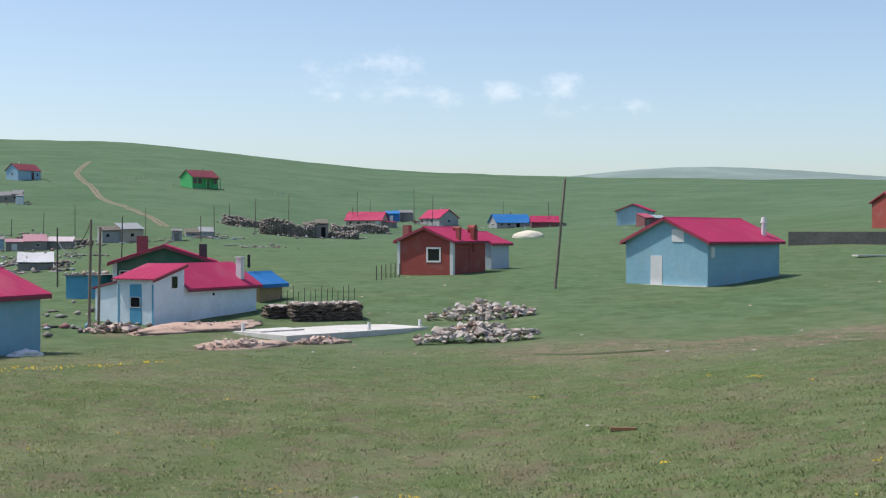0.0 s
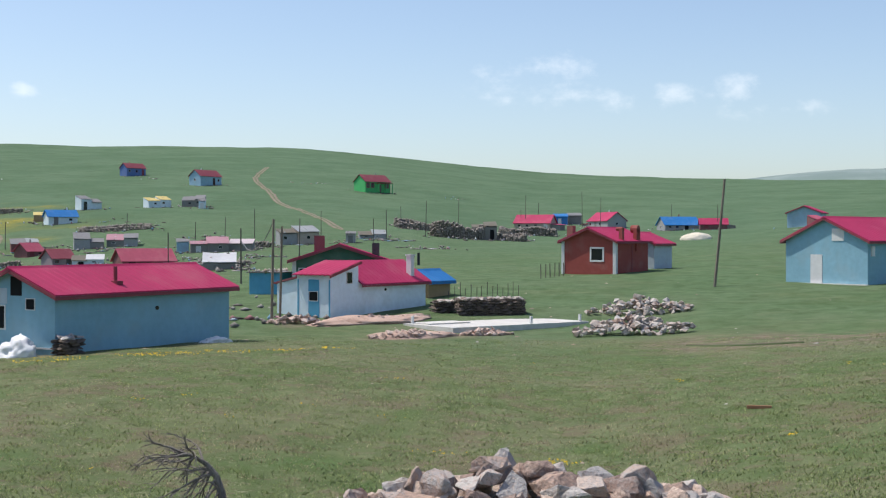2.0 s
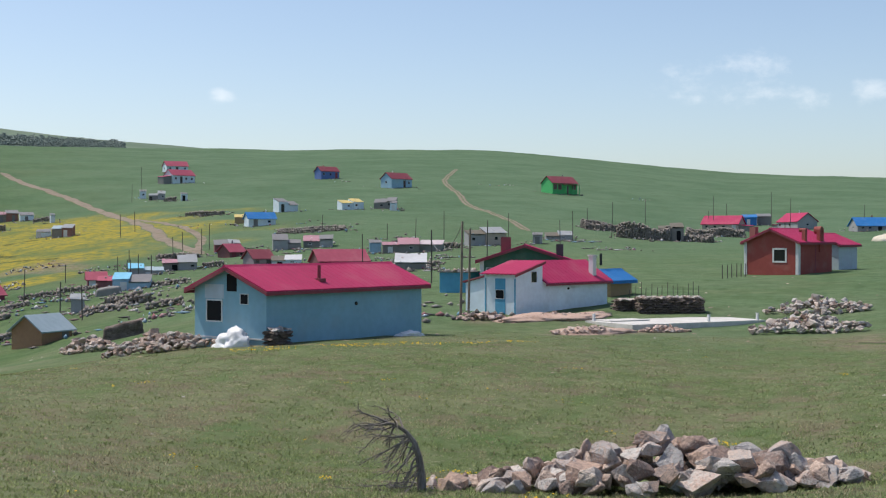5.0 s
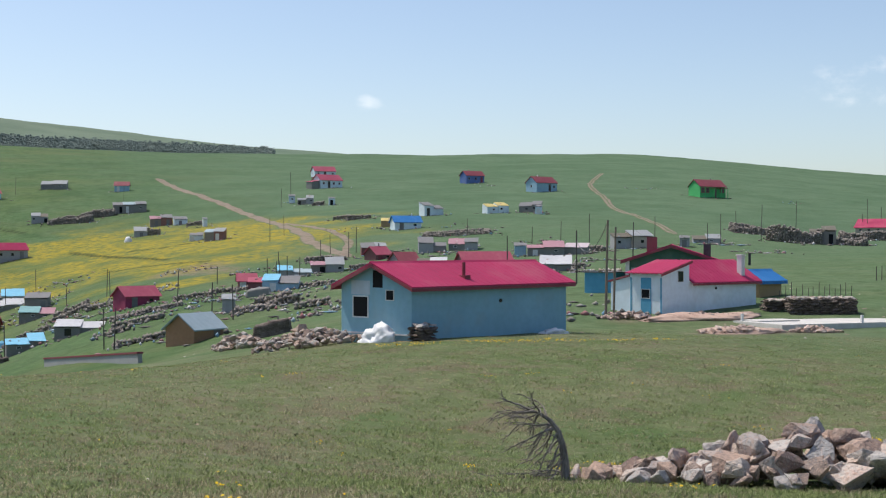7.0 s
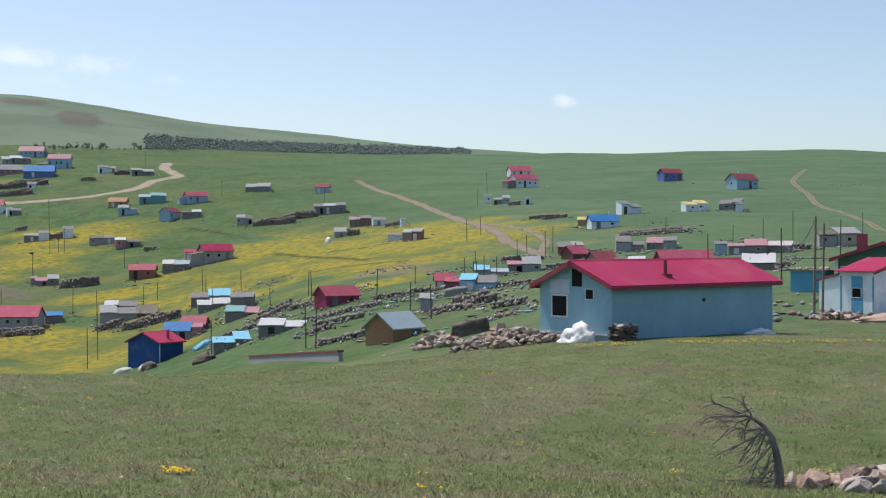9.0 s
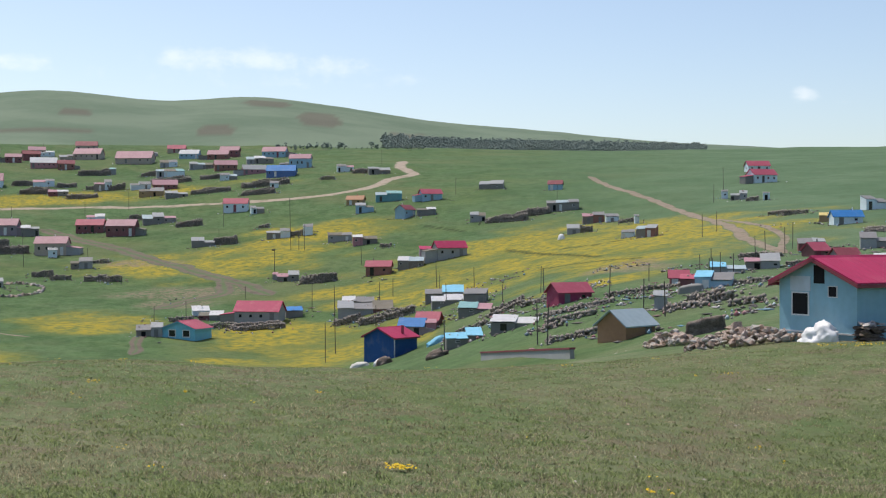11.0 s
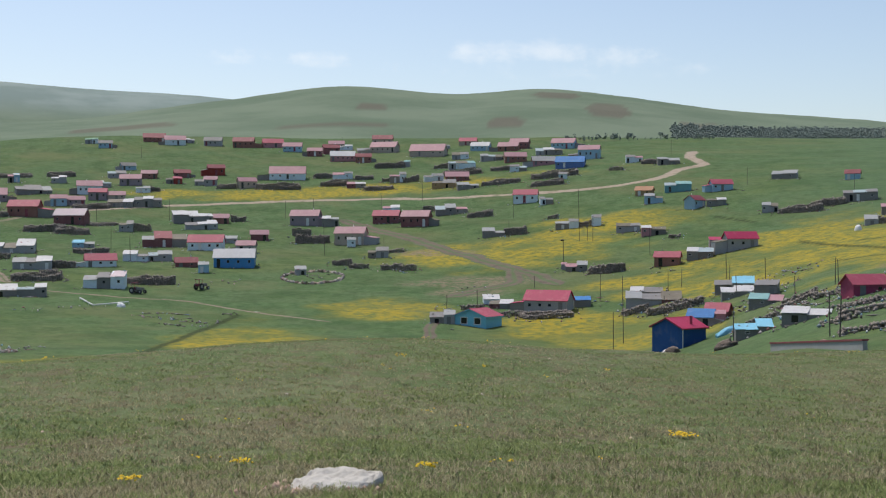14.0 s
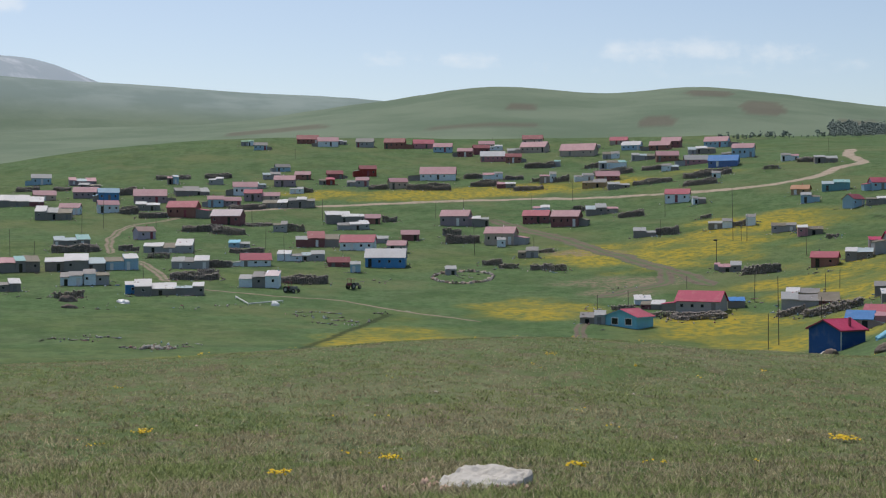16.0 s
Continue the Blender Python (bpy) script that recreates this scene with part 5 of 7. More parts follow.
flat_house(-320.3, 291.8, 51, 9.9, 5.0, 1.8, "darkgrey", "lightroof")
stone_wall(-304.9, 289.5, 42, 7.1, 2.1, 1.7)
gable_house(-308.0, 312.5, 37, 7.4, 4.1, 2.7, "white", "redroof")
flat_house(-298.5, 312.0, 51, 4.0, 3.0, 1.4, "white", "greyroof")
stone_wall(-276.2, 291.5, 44, 2.5, 0.9, 1.0)
flat_house(-259.1, 279.1, 44, 6.3, 3.2, 1.9, "white", "greyroof")
stone_wall(-255.6, 282.6, 34, 3.3, 1.0, 1.9)
flat_house(-253.4, 284.8, 40, 2.5, 2.5, 2.2, "white", "greyroof")
flat_house(-272.4, 263.8, 47, 6.0, 3.0, 1.5, "darkgrey", "lightroof")
stone_wall(-268.7, 268.6, 37, 5.7, 1.7, 2.0)
flat_house(-237.4, 279.3, 42, 6.2, 3.1, 1.5, "grey", "greyroof")
flat_house(-227.4, 277.5, 42, 6.2, 3.1, 1.8, "pinkwall", "whiteroof")
stone_wall(-217.9, 274.3, 32, 2.5, 0.9, 0.9)
gable_house(-273.1, 328.9, 25, 5.2, 3.0, 1.6, "tan", "terracotta")
flat_house(-260.0, 317.2, 39, 5.3, 3.0, 2.0, "skyblue", "lightroof")
flat_house(-266.4, 336.6, 41, 8.0, 4.0, 2.3, "tealwall", "tealroof")
gable_house(-252.7, 339.8, 57, 6.4, 3.5, 2.1, "skyblue", "redroof")
gable_house(-241.7, 313.0, 98, 5.9, 3.3, 2.4, "skyblue", "maroonroof", bare=True)
flat_house(-237.1, 316.8, 41, 5.3, 3.0, 1.6, "darkgrey", "whiteroof")
flat_house(-249.0, 367.5, 27, 7.7, 3.8, 1.4, "darkgrey", "lightroof")
gable_house(-226.6, 369.9, 25, 4.2, 3.0, 1.9, "skyblue", "maroonroof", bare=True)
flat_house(-198.2, 327.3, 34, 8.7, 4.3, 2.2, "darkgrey", "greyroof")
stone_wall(-202.8, 319.6, 40, 8.7, 2.6, 1.7)
stone_wall(-205.3, 310.4, 30, 11.3, 3.4, 1.5)
flat_house(-214.1, 309.4, 34, 4.1, 3.0, 1.7, "grey", "lightroof")
flat_house(-328.1, 193.9, 61, 11.6, 5.8, 2.2, "maroon", "maroonroof")
flat_house(-334.5, 205.2, 56, 5.5, 3.0, 1.1, "grey", "lightroof")
gable_house(-315.4, 199.2, 48, 9.1, 5.0, 2.4, "white", "redroof")
flat_house(-326.5, 212.0, 54, 7.0, 3.5, 1.3, "grey", "lightroof")
gable_house(-305.6, 205.3, 44, 4.9, 3.0, 2.2, "grey", "pinkroof")
gable_house(-325.7, 223.2, 57, 4.9, 3.0, 1.9, "maroon", "pinkroof")
gable_house(-284.4, 187.7, 51, 9.7, 5.4, 2.5, "brightblue", "whiteroof", bare=True)
flat_house(-278.3, 175.0, 56, 2.4, 2.4, 1.9, "skyblue", "lightroof")
gable_house(-289.1, 176.9, 63, 5.2, 3.0, 1.2, "maroon", "maroonroof")
flat_house(-304.3, 171.9, 53, 6.1, 3.0, 1.7, "white", "whiteroof")
flat_house(-302.1, 177.4, 61, 5.7, 3.0, 1.6, "grey", "lightroof")
gable_house(-298.6, 159.2, 66, 7.1, 3.9, 1.7, "white", "redroof")
flat_house(-267.3, 143.6, 54, 8.6, 4.3, 2.5, "white", "whitepink")
stone_wall(-267.6, 155.0, 56, 10.5, 3.2, 1.6)
stone_wall(-300.8, 149.4, 68, 8.0, 2.4, 1.6)
stone_wall(-287.3, 141.0, 60, 4.5, 1.3, 1.8)
flat_house(-335.8, 174.1, 58, 5.6, 3.0, 1.2, "skyblue", "cyanroof")
stone_wall(-323.5, 170.1, 61, 8.6, 2.6, 1.2)
flat_house(-263.8, 192.4, 57, 2.6, 2.6, 1.2, "grey", "lightroof")
stone_wall(-270.0, 209.6, 46, 4.4, 1.3, 1.5)
stone_wall(-263.1, 209.5, 49, 4.3, 1.3, 1.2)
flat_house(-274.6, 224.9, 48, 5.1, 3.0, 1.7, "grey", "greyroof")
stone_wall(-254.1, 212.1, 56, 4.6, 1.4, 1.6)
stone_wall(-250.0, 213.7, 49, 3.6, 1.1, 1.3)
stone_wall(-278.2, 234.0, 56, 3.6, 1.1, 0.9)
gable_house(-194.1, 241.9, 29, 5.5, 3.0, 2.1, "brownred", "redroof")
flat_house(-190.1, 248.3, 35, 5.7, 3.0, 1.7, "darkgrey", "whiteroof")
gable_house(-185.8, 257.2, 56, 7.0, 3.8, 2.6, "grey", "crimson")
flat_house(-195.8, 261.8, 43, 3.3, 3.0, 1.7, "mauve", "crimson")
flat_house(-213.3, 233.0, 42, 4.9, 3.0, 1.3, "darkgrey", "lightroof")
stone_wall(-204.1, 232.5, 37, 7.7, 2.3, 1.8)
flat_house(-217.1, 232.9, 37, 1.1, 1.6, 1.2, "grey", "pinkroof")
gable_house(-521.9, 185.7, 71, 7.2, 4.0, 2.7, "skyblue", "lightroof")
stone_wall(-505.8, 175.0, 66, 8.3, 2.5, 1.5)
stone_wall(-500.3, 185.7, 75, 5.8, 1.7, 1.3)
flat_house(-512.8, 198.6, 74, 10.1, 5.0, 1.3, "mauve", "pinkroof")
flat_house(-500.4, 196.6, 64, 8.0, 4.0, 1.1, "darkgrey", "lightroof")
gable_house(-469.7, 183.2, 65, 8.5, 4.7, 2.3, "mauve", "pinkroof")
gable_house(-456.7, 186.2, 73, 6.9, 3.8, 3.2, "brightblue", "skyblue")
stone_wall(-468.3, 198.3, 69, 5.5, 1.7, 2.5)
gable_house(-470.5, 168.5, 75, 7.4, 4.1, 2.0, "beige", "pinkroof")
flat_house(-460.0, 156.5, 69, 15.1, 7.5, 1.6, "darkgrey", "whiteroof")
flat_house(-421.4, 153.9, 64, 11.0, 5.5, 2.4, "darkgrey", "whiteroof")
gable_house(-430.8, 162.8, 54, 6.4, 3.5, 2.4, "white", "pinkroof")
gable_house(-427.6, 174.1, 80, 6.5, 3.6, 2.8, "white", "pinkroof")
stone_wall(-421.1, 178.6, 63, 5.5, 1.7, 2.2)
flat_house(-426.4, 187.5, 64, 7.8, 3.9, 1.9, "darkgrey", "whiteroof")
stone_wall(-409.3, 181.5, 65, 8.7, 2.6, 1.6)
gable_house(-443.8, 196.0, 65, 10.9, 6.0, 2.4, "mauve", "pinkroof")
gable_house(-406.9, 191.1, 47, 9.4, 5.2, 3.3, "brownred", "redroof")
flat_house(-485.7, 223.7, 72, 4.1, 3.0, 2.8, "skyblue", "whiteroof")
stone_wall(-499.1, 230.1, 60, 12.7, 3.8, 1.3)
stone_wall(-460.7, 206.7, 58, 5.2, 1.6, 1.6)
flat_house(-454.4, 216.5, 72, 12.0, 6.0, 1.2, "darkgrey", "greyroof")
flat_house(-358.5, 135.8, 75, 9.2, 4.6, 1.4, "darkgrey", "tealroof")
stone_wall(-343.7, 131.3, 77, 12.0, 3.6, 1.8)
flat_house(-309.5, 118.1, 68, 13.4, 6.7, 2.3, "darkgrey", "whiteroof")
flat_house(-306.1, 127.9, 75, 7.4, 3.7, 2.6, "skyblue", "whiteroof")
flat_house(-311.3, 105.4, 78, 8.9, 4.4, 2.5, "darkgrey", "tealroof")
flat_house(-287.0, 108.7, 65, 4.6, 3.0, 2.1, "white", "greyroof")
flat_house(-285.5, 113.6, 72, 5.3, 3.0, 2.4, "white", "greyroof")
stone_wall(-267.9, 100.9, 75, 5.4, 1.6, 1.5)
flat_house(-269.1, 114.4, 70, 2.0, 2.0, 1.9, "brightblue", "whiteroof")
flat_house(-265.3, 118.3, 66, 8.4, 4.2, 1.9, "darkgrey", "whiteroof")
flat_house(-261.0, 124.0, 61, 5.6, 3.0, 1.9, "darkgrey", "whiteroof")
gable_house(-363.0, 158.5, 96, 5.4, 3.0, 2.4, "lilac", "lilacroof")
stone_wall(-340.3, 144.3, 63, 4.9, 1.5, 1.5)
flat_house(-333.9, 152.7, 59, 12.4, 6.2, 1.8, "grey", "whiteroof")
stone_wall(-321.9, 144.4, 67, 5.0, 1.5, 1.2)
flat_house(-301.7, 143.5, 61, 8.7, 4.4, 1.8, "grey", "whiteroof")
stone_wall(-284.5, 136.3, 69, 9.8, 2.9, 1.5)
stone_wall(-371.4, 180.0, 57, 10.6, 3.2, 1.8)
flat_house(-283.3, 94.0, 78, 4.2, 3.0, 1.6, "darkgrey", "whiteroof")
flat_house(-175.4, 304.4, 33, 5.4, 3.0, 2.0, "brownred", "greyroof")
flat_house(-170.0, 304.3, 36, 3.2, 3.0, 1.3, "white", "greyroof")
stone_wall(-163.3, 299.5, 35, 3.4, 1.0, 1.1)
flat_house(-158.8, 296.2, 35, 1.0, 1.6, 1.8, "white", "greyroof")
flat_house(-168.0, 282.3, 32, 3.0, 3.0, 1.2, "grey", "lightroof")
stone_wall(-165.0, 283.1, 22, 2.6, 0.9, 1.5)
flat_house(-136.5, 259.2, 16, 4.1, 3.0, 1.8, "brownred", "lightroof")
flat_house(-142.6, 262.3, 23, 2.7, 2.7, 1.0, "white", "greyroof")
gable_house(-186.4, 431.1, 43, 7.4, 4.1, 2.1, "white", "redroof")
gable_house(-166.1, 387.3, 58, 7.9, 4.4, 2.5, "white", "redroof")
flat_house(-158.1, 344.2, 25, 1.7, 1.7, 2.0, "white", "greyroof")
flat_house(-152.0, 339.7, 23, 4.2, 3.0, 1.7, "grey", "lightroof")
stone_wall(-145.7, 333.5, 31, 2.7, 0.9, 1.2)
flat_house(-142.5, 335.2, 25, 1.7, 1.7, 1.8, "white", "greyroof")
stone_wall(-121.0, 290.2, 20, 3.4, 1.0, 0.9)
stone_wall(-115.4, 286.7, 18, 5.1, 1.5, 1.0)
gable_house(-93.5, 257.2, 38, 5.5, 3.0, 1.5, "white", "blueroof")
flat_house(-99.7, 262.5, 20, 1.9, 1.9, 1.2, "tan", "yellowroof")
flat_house(-100.1, 292.0, 44, 4.7, 3.0, 2.2, "white", "greyroof")
flat_house(-185.7, 167.2, 46, 4.5, 3.0, 1.6, "grey", "lightroof")
gable_house(-183.0, 192.2, 26, 8.5, 4.7, 2.3, "grey", "crimson")
stone_wall(-195.2, 183.6, 47, 4.3, 1.3, 0.9)
flat_house(-198.5, 191.8, 51, 3.2, 3.0, 0.9, "white", "whiteroof")
flat_house(-193.0, 189.3, 40, 4.5, 3.0, 0.9, "darkgrey", "whiteroof")
stone_wall(-183.3, 182.7, 50, 4.6, 1.4, 0.9)
stone_wall(-177.7, 186.0, 51, 9.6, 2.9, 0.9)
flat_house(-181.0, 199.4, 47, 3.2, 3.0, 1.1, "darkgrey", "blueroof")
gable_house(-134.4, 176.2, 25, 3.9, 3.0, 2.0, "mauve", "blueroof")
gable_house(-133.9, 179.8, 23, 3.6, 3.0, 1.7, "maroon", "redroof")
flat_house(-131.6, 177.2, 39, 1.6, 1.6, 1.3, "pinkwall", "pinkroof")
flat_house(-98.8, 139.8, 41, 4.4, 3.0, 1.2, "darkgrey", "cyanroof")
stone_wall(-110.8, 158.7, 28, 4.1, 1.2, 0.9)
stone_wall(-163.7, 194.8, 37, 4.5, 1.4, 1.4)
stone_wall(-156.0, 196.7, 35, 9.9, 3.0, 1.2)
flat_house(-166.4, 203.3, 40, 10.3, 5.1, 1.1, "grey", "lightroof")
flat_house(-174.3, 210.7, 38, 6.1, 3.0, 0.9, "darkgrey", "whiteroof")
flat_house(-151.2, 207.7, 36, 7.0, 3.5, 1.2, "grey", "cyanroof")
flat_house(-145.5, 200.8, 40, 5.6, 3.0, 0.8, "darkgrey", "whiteroof")
flat_house(-132.3, 190.7, 27, 3.7, 3.0, 2.0, "darkgrey", "greyroof")
flat_house(-90.5, 138.7, 26, 5.4, 3.0, 0.7, "darkgrey", "whiteroof")
gable_house(-95.2, 158.9, 63, 5.1, 3.0, 1.5, "rosewall", "redroof", bare=True)
flat_house(-126.3, 181.9, 29, 5.1, 3.0, 0.9, "darkgrey", "tealroof")
stone_wall(-115.5, 174.7, 27, 4.9, 1.5, 0.8)
stone_wall(-112.2, 169.3, 41, 5.1, 1.5, 0.6)
stone_wall(-105.7, 167.3, 38, 3.5, 1.0, 0.7)
gable_house(-56.1, 102.9, 79, 3.8, 3.0, 1.3, "orange", "greyblue", bare=True)
flat_house(-65.4, 127.1, 27, 1.3, 1.6, 1.4, "grey", "lightroof")
stone_wall(-66.3, 111.2, 28, 4.2, 1.3, 0.7)
stone_wall(-79.4, 132.7, 28, 5.1, 1.5, 0.6)
stone_wall(-77.2, 125.2, 29, 2.3, 0.9, 0.6)
stone_wall(-86.2, 142.3, 34, 4.0, 1.2, 0.6)
stone_wall(-86.1, 157.3, 30, 4.6, 1.4, 0.6)
stone_wall(-82.8, 160.8, 25, 4.7, 1.4, 0.6)
stone_wall(-60.8, 123.4, 21, 3.8, 1.1, 0.6)
stone_wall(-83.7, 145.4, 27, 4.3, 1.3, 0.6)
flat_house(-71.3, 152.3, 19, 4.3, 3.0, 1.2, "skyblue", "cyanroof")
flat_house(-82.0, 179.4, 25, 4.7, 3.0, 0.9, "grey", "cyanroof")
gable_house(-83.6, 167.6, 30, 2.3, 2.3, 0.8, "maroon", "redroof")
flat_house(-79.2, 161.5, 24, 1.9, 1.9, 0.9, "maroon", "redroof")
stone_wall(-59.8, 127.9, 18, 3.0, 0.9, 0.8)
stone_wall(-52.2, 118.2, 19, 3.0, 0.9, 0.7)
stone_wall(-67.6, 154.1, 22, 4.0, 1.2, 0.6)
flat_house(-79.8, 186.0, 25, 4.8, 3.0, 1.1, "grey", "lightroof")
stone_wall(-89.0, 206.9, 28, 5.8, 1.7, 0.8)
stone_wall(-61.3, 129.0, 23, 3.2, 1.0, 1.1)
flat_house(-84.1, 215.5, 26, 4.1, 3.0, 1.4, "grey", "lightroof")
gable_house(-80.6, 208.5, 61, 3.1, 3.0, 1.0, "maroon", "redroof")
gable_house(-68.1, 186.6, 50, 3.2, 3.0, 1.3, "mauve", "maroonroof")
flat_house(-63.5, 185.6, 17, 4.1, 3.0, 0.6, "white", "whiteroof")
stone_wall(-75.4, 188.2, 22, 2.5, 0.9, 0.8)
flat_house(-74.1, 216.5, 22, 4.5, 3.0, 1.5, "grey", "greyroof")
flat_house(-69.6, 219.5, 16, 4.8, 3.0, 1.3, "grey", "greyroof")
stone_wall(-78.9, 244.9, 21, 12.8, 3.8, 0.6)
gable_house(-50.0, 166.3, 37, 6.4, 3.5, 1.0, "maroon", "redroof")
stone_wall(-58.3, 198.7, 12, 3.7, 1.1, 1.3)
flat_house(-56.7, 208.1, 16, 1.8, 1.8, 1.5, "skyblue", "greyroof")
flat_house(-52.4, 207.1, 17, 5.6, 3.0, 1.2, "darkgrey", "pinkroof")
flat_house(-47.9, 209.0, 6, 3.5, 3.0, 1.0, "darkgrey", "whitepink")
stone_wall(-46.2, 215.4, 11, 2.2, 0.9, 0.8)
flat_house(-35.7, 145.6, 13, 3.3, 3.0, 0.7, "darkgrey", "whiteroof")
stone_wall(-34.9, 152.2, 19, 1.2, 0.9, 0.6)
flat_house(-42.0, 221.9, 31, 6.4, 3.2, 2.0, "beige", "lightroof")
flat_house(-33.8, 225.3, 6, 1.5, 1.6, 1.5, "grey", "greyroof")
flat_house(-32.1, 238.6, 14, 4.6, 3.0, 0.6, "grey", "lightroof")
green = gable_house(-52.5, 391.3, 48, 9.1, 5.0, 3.2, "greenwall", "maroonroof", openings=False, bare=True)
for u, w in ((-3.6, 0.9), (-1.9, 0.9), (3.3, 1.2)):
    v = window(green, u, 1.1, w, 1.2, frame=0.16, trim="maroonroof")
    v.location = (0, -2.5, 0)
bm = bmesh.new()
block(bm, -0.9, 4.3, -4.1, -2.55, 2.25, 2.36)
porch = part("porch_roof", bm, "maroonroof", green, "dark red porch roof")
for u in (-0.8, 1.7, 4.1):
    bm = bmesh.new()
    block(bm, u, u + 0.14, -4.0, -3.86, -0.6, 2.246)
    part("porch_post", bm, "greenwall", porch)
bm = bmesh.new()
block(bm, 0.4, 1.3, -2.54, -2.45, -0.3, 2.0)
part("door", bm, "pane", green)
stone_wall(-27.8, 269.3, 2, 7.6, 2.3, 1.5)
stone_wall(-18.6, 253.3, 8, 9.0, 5.2, 2.6)
flat_house(-13.9, 256.0, 8, 4.4, 3.6, 2.5, "stone", "turfroof")
stone_wall(-9.6, 256.5, -8, 6.4, 3.0, 1.3)
stone_wall(-6.4, 282.1, -5, 11.9, 3.6, 1.5)
gable_house(-5.3, 305.8, -19, 8.1, 4.5, 1.5, "beige", "crimson")
flat_house(0.2, 326.2, 3, 3.2, 3.0, 1.9, "blueroof", "blueroof")
flat_house(3.4, 329.0, 6, 3.1, 3.0, 2.0, "darkgrey", "greyroof")
gable_house(10.5, 314.6, -62, 8.7, 4.8, 1.8, "grey", "crimson")
gable_house(24.9, 300.3, 20, 7.8, 4.3, 1.2, "grey", "blueroof")
gable_house(31.6, 294.1, -2, 5.5, 3.0, 1.2, "maroon", "crimson")
gable_house(-128.7, 414.8, 52, 6.7, 3.7, 2.5, "mixblue", "maroonroof", bare=True)
gable_house(-97.4, 380.1, 59, 8.0, 4.4, 2.7, "skyblue", "maroonroof", bare=True)
flat_house(-86.1, 295.2, 41, 5.0, 3.0, 1.7, "white", "yellowroof")
flat_house(-78.6, 297.2, 7, 4.8, 3.0, 1.7, "darkgrey", "greyroof")
flat_house(-75.6, 292.6, 9, 1.4, 1.6, 1.6, "white", "greyroof")

# ---- poles ----
pole_rng = random.Random(4)


def utility_pole(x, y, h, r=0.07, mat="dark_pole", lean=None, name="utility_pole"):
    g = pole_rng
    bm = bmesh.new()
    n = 7
    dx, dy = lean if lean else (g.uniform(-0.03, 0.03) * h, g.uniform(-0.03, 0.03) * h)
    tube(bm, (0, 0, -0.5), (dx, dy, h), r, r * 0.75, n)
    ob = mesh_ob(name, bm, mat)
    ob.matrix_world = pose(x, y, ground(x, y))
    return tagged(ob, "weathered wooden utility pole standing in the grass", "utility pole", "poles")


utility_pole(10.0, 100.7, 7.4, 0.11, "wood_pole", (0.75, 0.3))
utility_pole(-16.2, 78.0, 5.6, 0.085, "wood_pole", (0.12, 0))
utility_pole(-15.8, 78.3, 5.2, 0.075, "wood_pole", (0.1, 0.1))
top, foot = Vector((-16.08, 78.0, ground(-16.2, 78.0) + 5.5)), Vector((-25.0, 109.0, ground(-25.0, 109.0) + 3.4))
bm = bmesh.new()
for i in range(12):
    a, b = (top.lerp(foot, k / 12) - Vector((0, 0, 1.2 * (k / 12) * (1 - k / 12) * 4))  for k in (i, i + 1))
    tube(bm, a, b, 0.022, 0.022, 5)
tagged(mesh_ob("power_cable", bm, "greyroof"), "slack grey cable strung between two wooden poles", "cable")
# posts and utility poles: place, height, lean
utility_pole(-29.9, 224.0, 4.0)
utility_pole(-29.4, 236.5, 5.1)
utility_pole(-30.7, 270.5, 3.9)
utility_pole(-23.8, 247.4, 6.4)
utility_pole(-22.0, 304.7, 5.6)
utility_pole(-7.4, 305.2, 7.2)
utility_pole(-8.4, 306.1, 4.0)
utility_pole(5.1, 317.1, 8.0)
utility_pole(8.8, 308.4, 7.0)
utility_pole(24.0, 306.5, 5.1)
utility_pole(32.4, 293.3, 5.1)
utility_pole(-4.7, 307.0, 5.6)
utility_pole(-27.2, 144.9, 4.9)
utility_pole(-39.3, 229.0, 4.7)
utility_pole(-25.0, 109.0, 4.3)
utility_pole(-41.0, 145.2, 4.1)
utility_pole(-55.4, 229.3, 3.8)
utility_pole(-50.4, 229.2, 5.1)
utility_pole(-76.2, 242.7, 3.1)
utility_pole(-60.2, 228.5, 2.9)
utility_pole(-118.0, 246.7, 4.5)
utility_pole(-87.1, 212.0, 4.2)
utility_pole(-88.2, 203.1, 3.8)
utility_pole(-78.5, 166.1, 3.0)
utility_pole(-80.1, 166.8, 3.4)
utility_pole(-79.7, 169.7, 2.7)
utility_pole(-80.6, 174.0, 3.1)
utility_pole(-181.1, 204.8, 5.2)
utility_pole(-145.6, 170.4, 10.9)
utility_pole(-140.7, 162.3, 6.1)
utility_pole(-154.1, 191.2, 3.8)
utility_pole(-170.9, 213.2, 3.8)
utility_pole(-170.9, 217.4, 3.6)
utility_pole(-162.6, 220.8, 4.7)
utility_pole(-157.0, 214.1, 3.7)
utility_pole(-147.6, 212.2, 3.9)
utility_pole(-96.0, 132.1, 4.5)
utility_pole(-70.7, 112.3, 3.8)
utility_pole(-66.6, 107.4, 3.7)
utility_pole(-114.5, 182.6, 4.1)
utility_pole(-111.9, 179.4, 3.9)
utility_pole(-84.5, 150.6, 4.1)
utility_pole(-91.3, 173.9, 2.5)
utility_pole(-65.7, 124.0, 3.5)
utility_pole(-60.1, 117.7, 3.3)
utility_pole(-87.0, 184.8, 3.4)
utility_pole(-74.7, 165.1, 3.3)
utility_pole(-119.2, 255.8, 4.1)
utility_pole(-89.3, 209.6, 3.9)
utility_pole(-88.0, 217.5, 4.4)
utility_pole(-163.2, 354.7, 7.3)
utility_pole(-156.1, 333.1, 4.8)
utility_pole(-122.9, 184.7, 2.9)
utility_pole(-144.8, 199.6, 4.0)
utility_pole(-239.7, 265.9, 5.4)
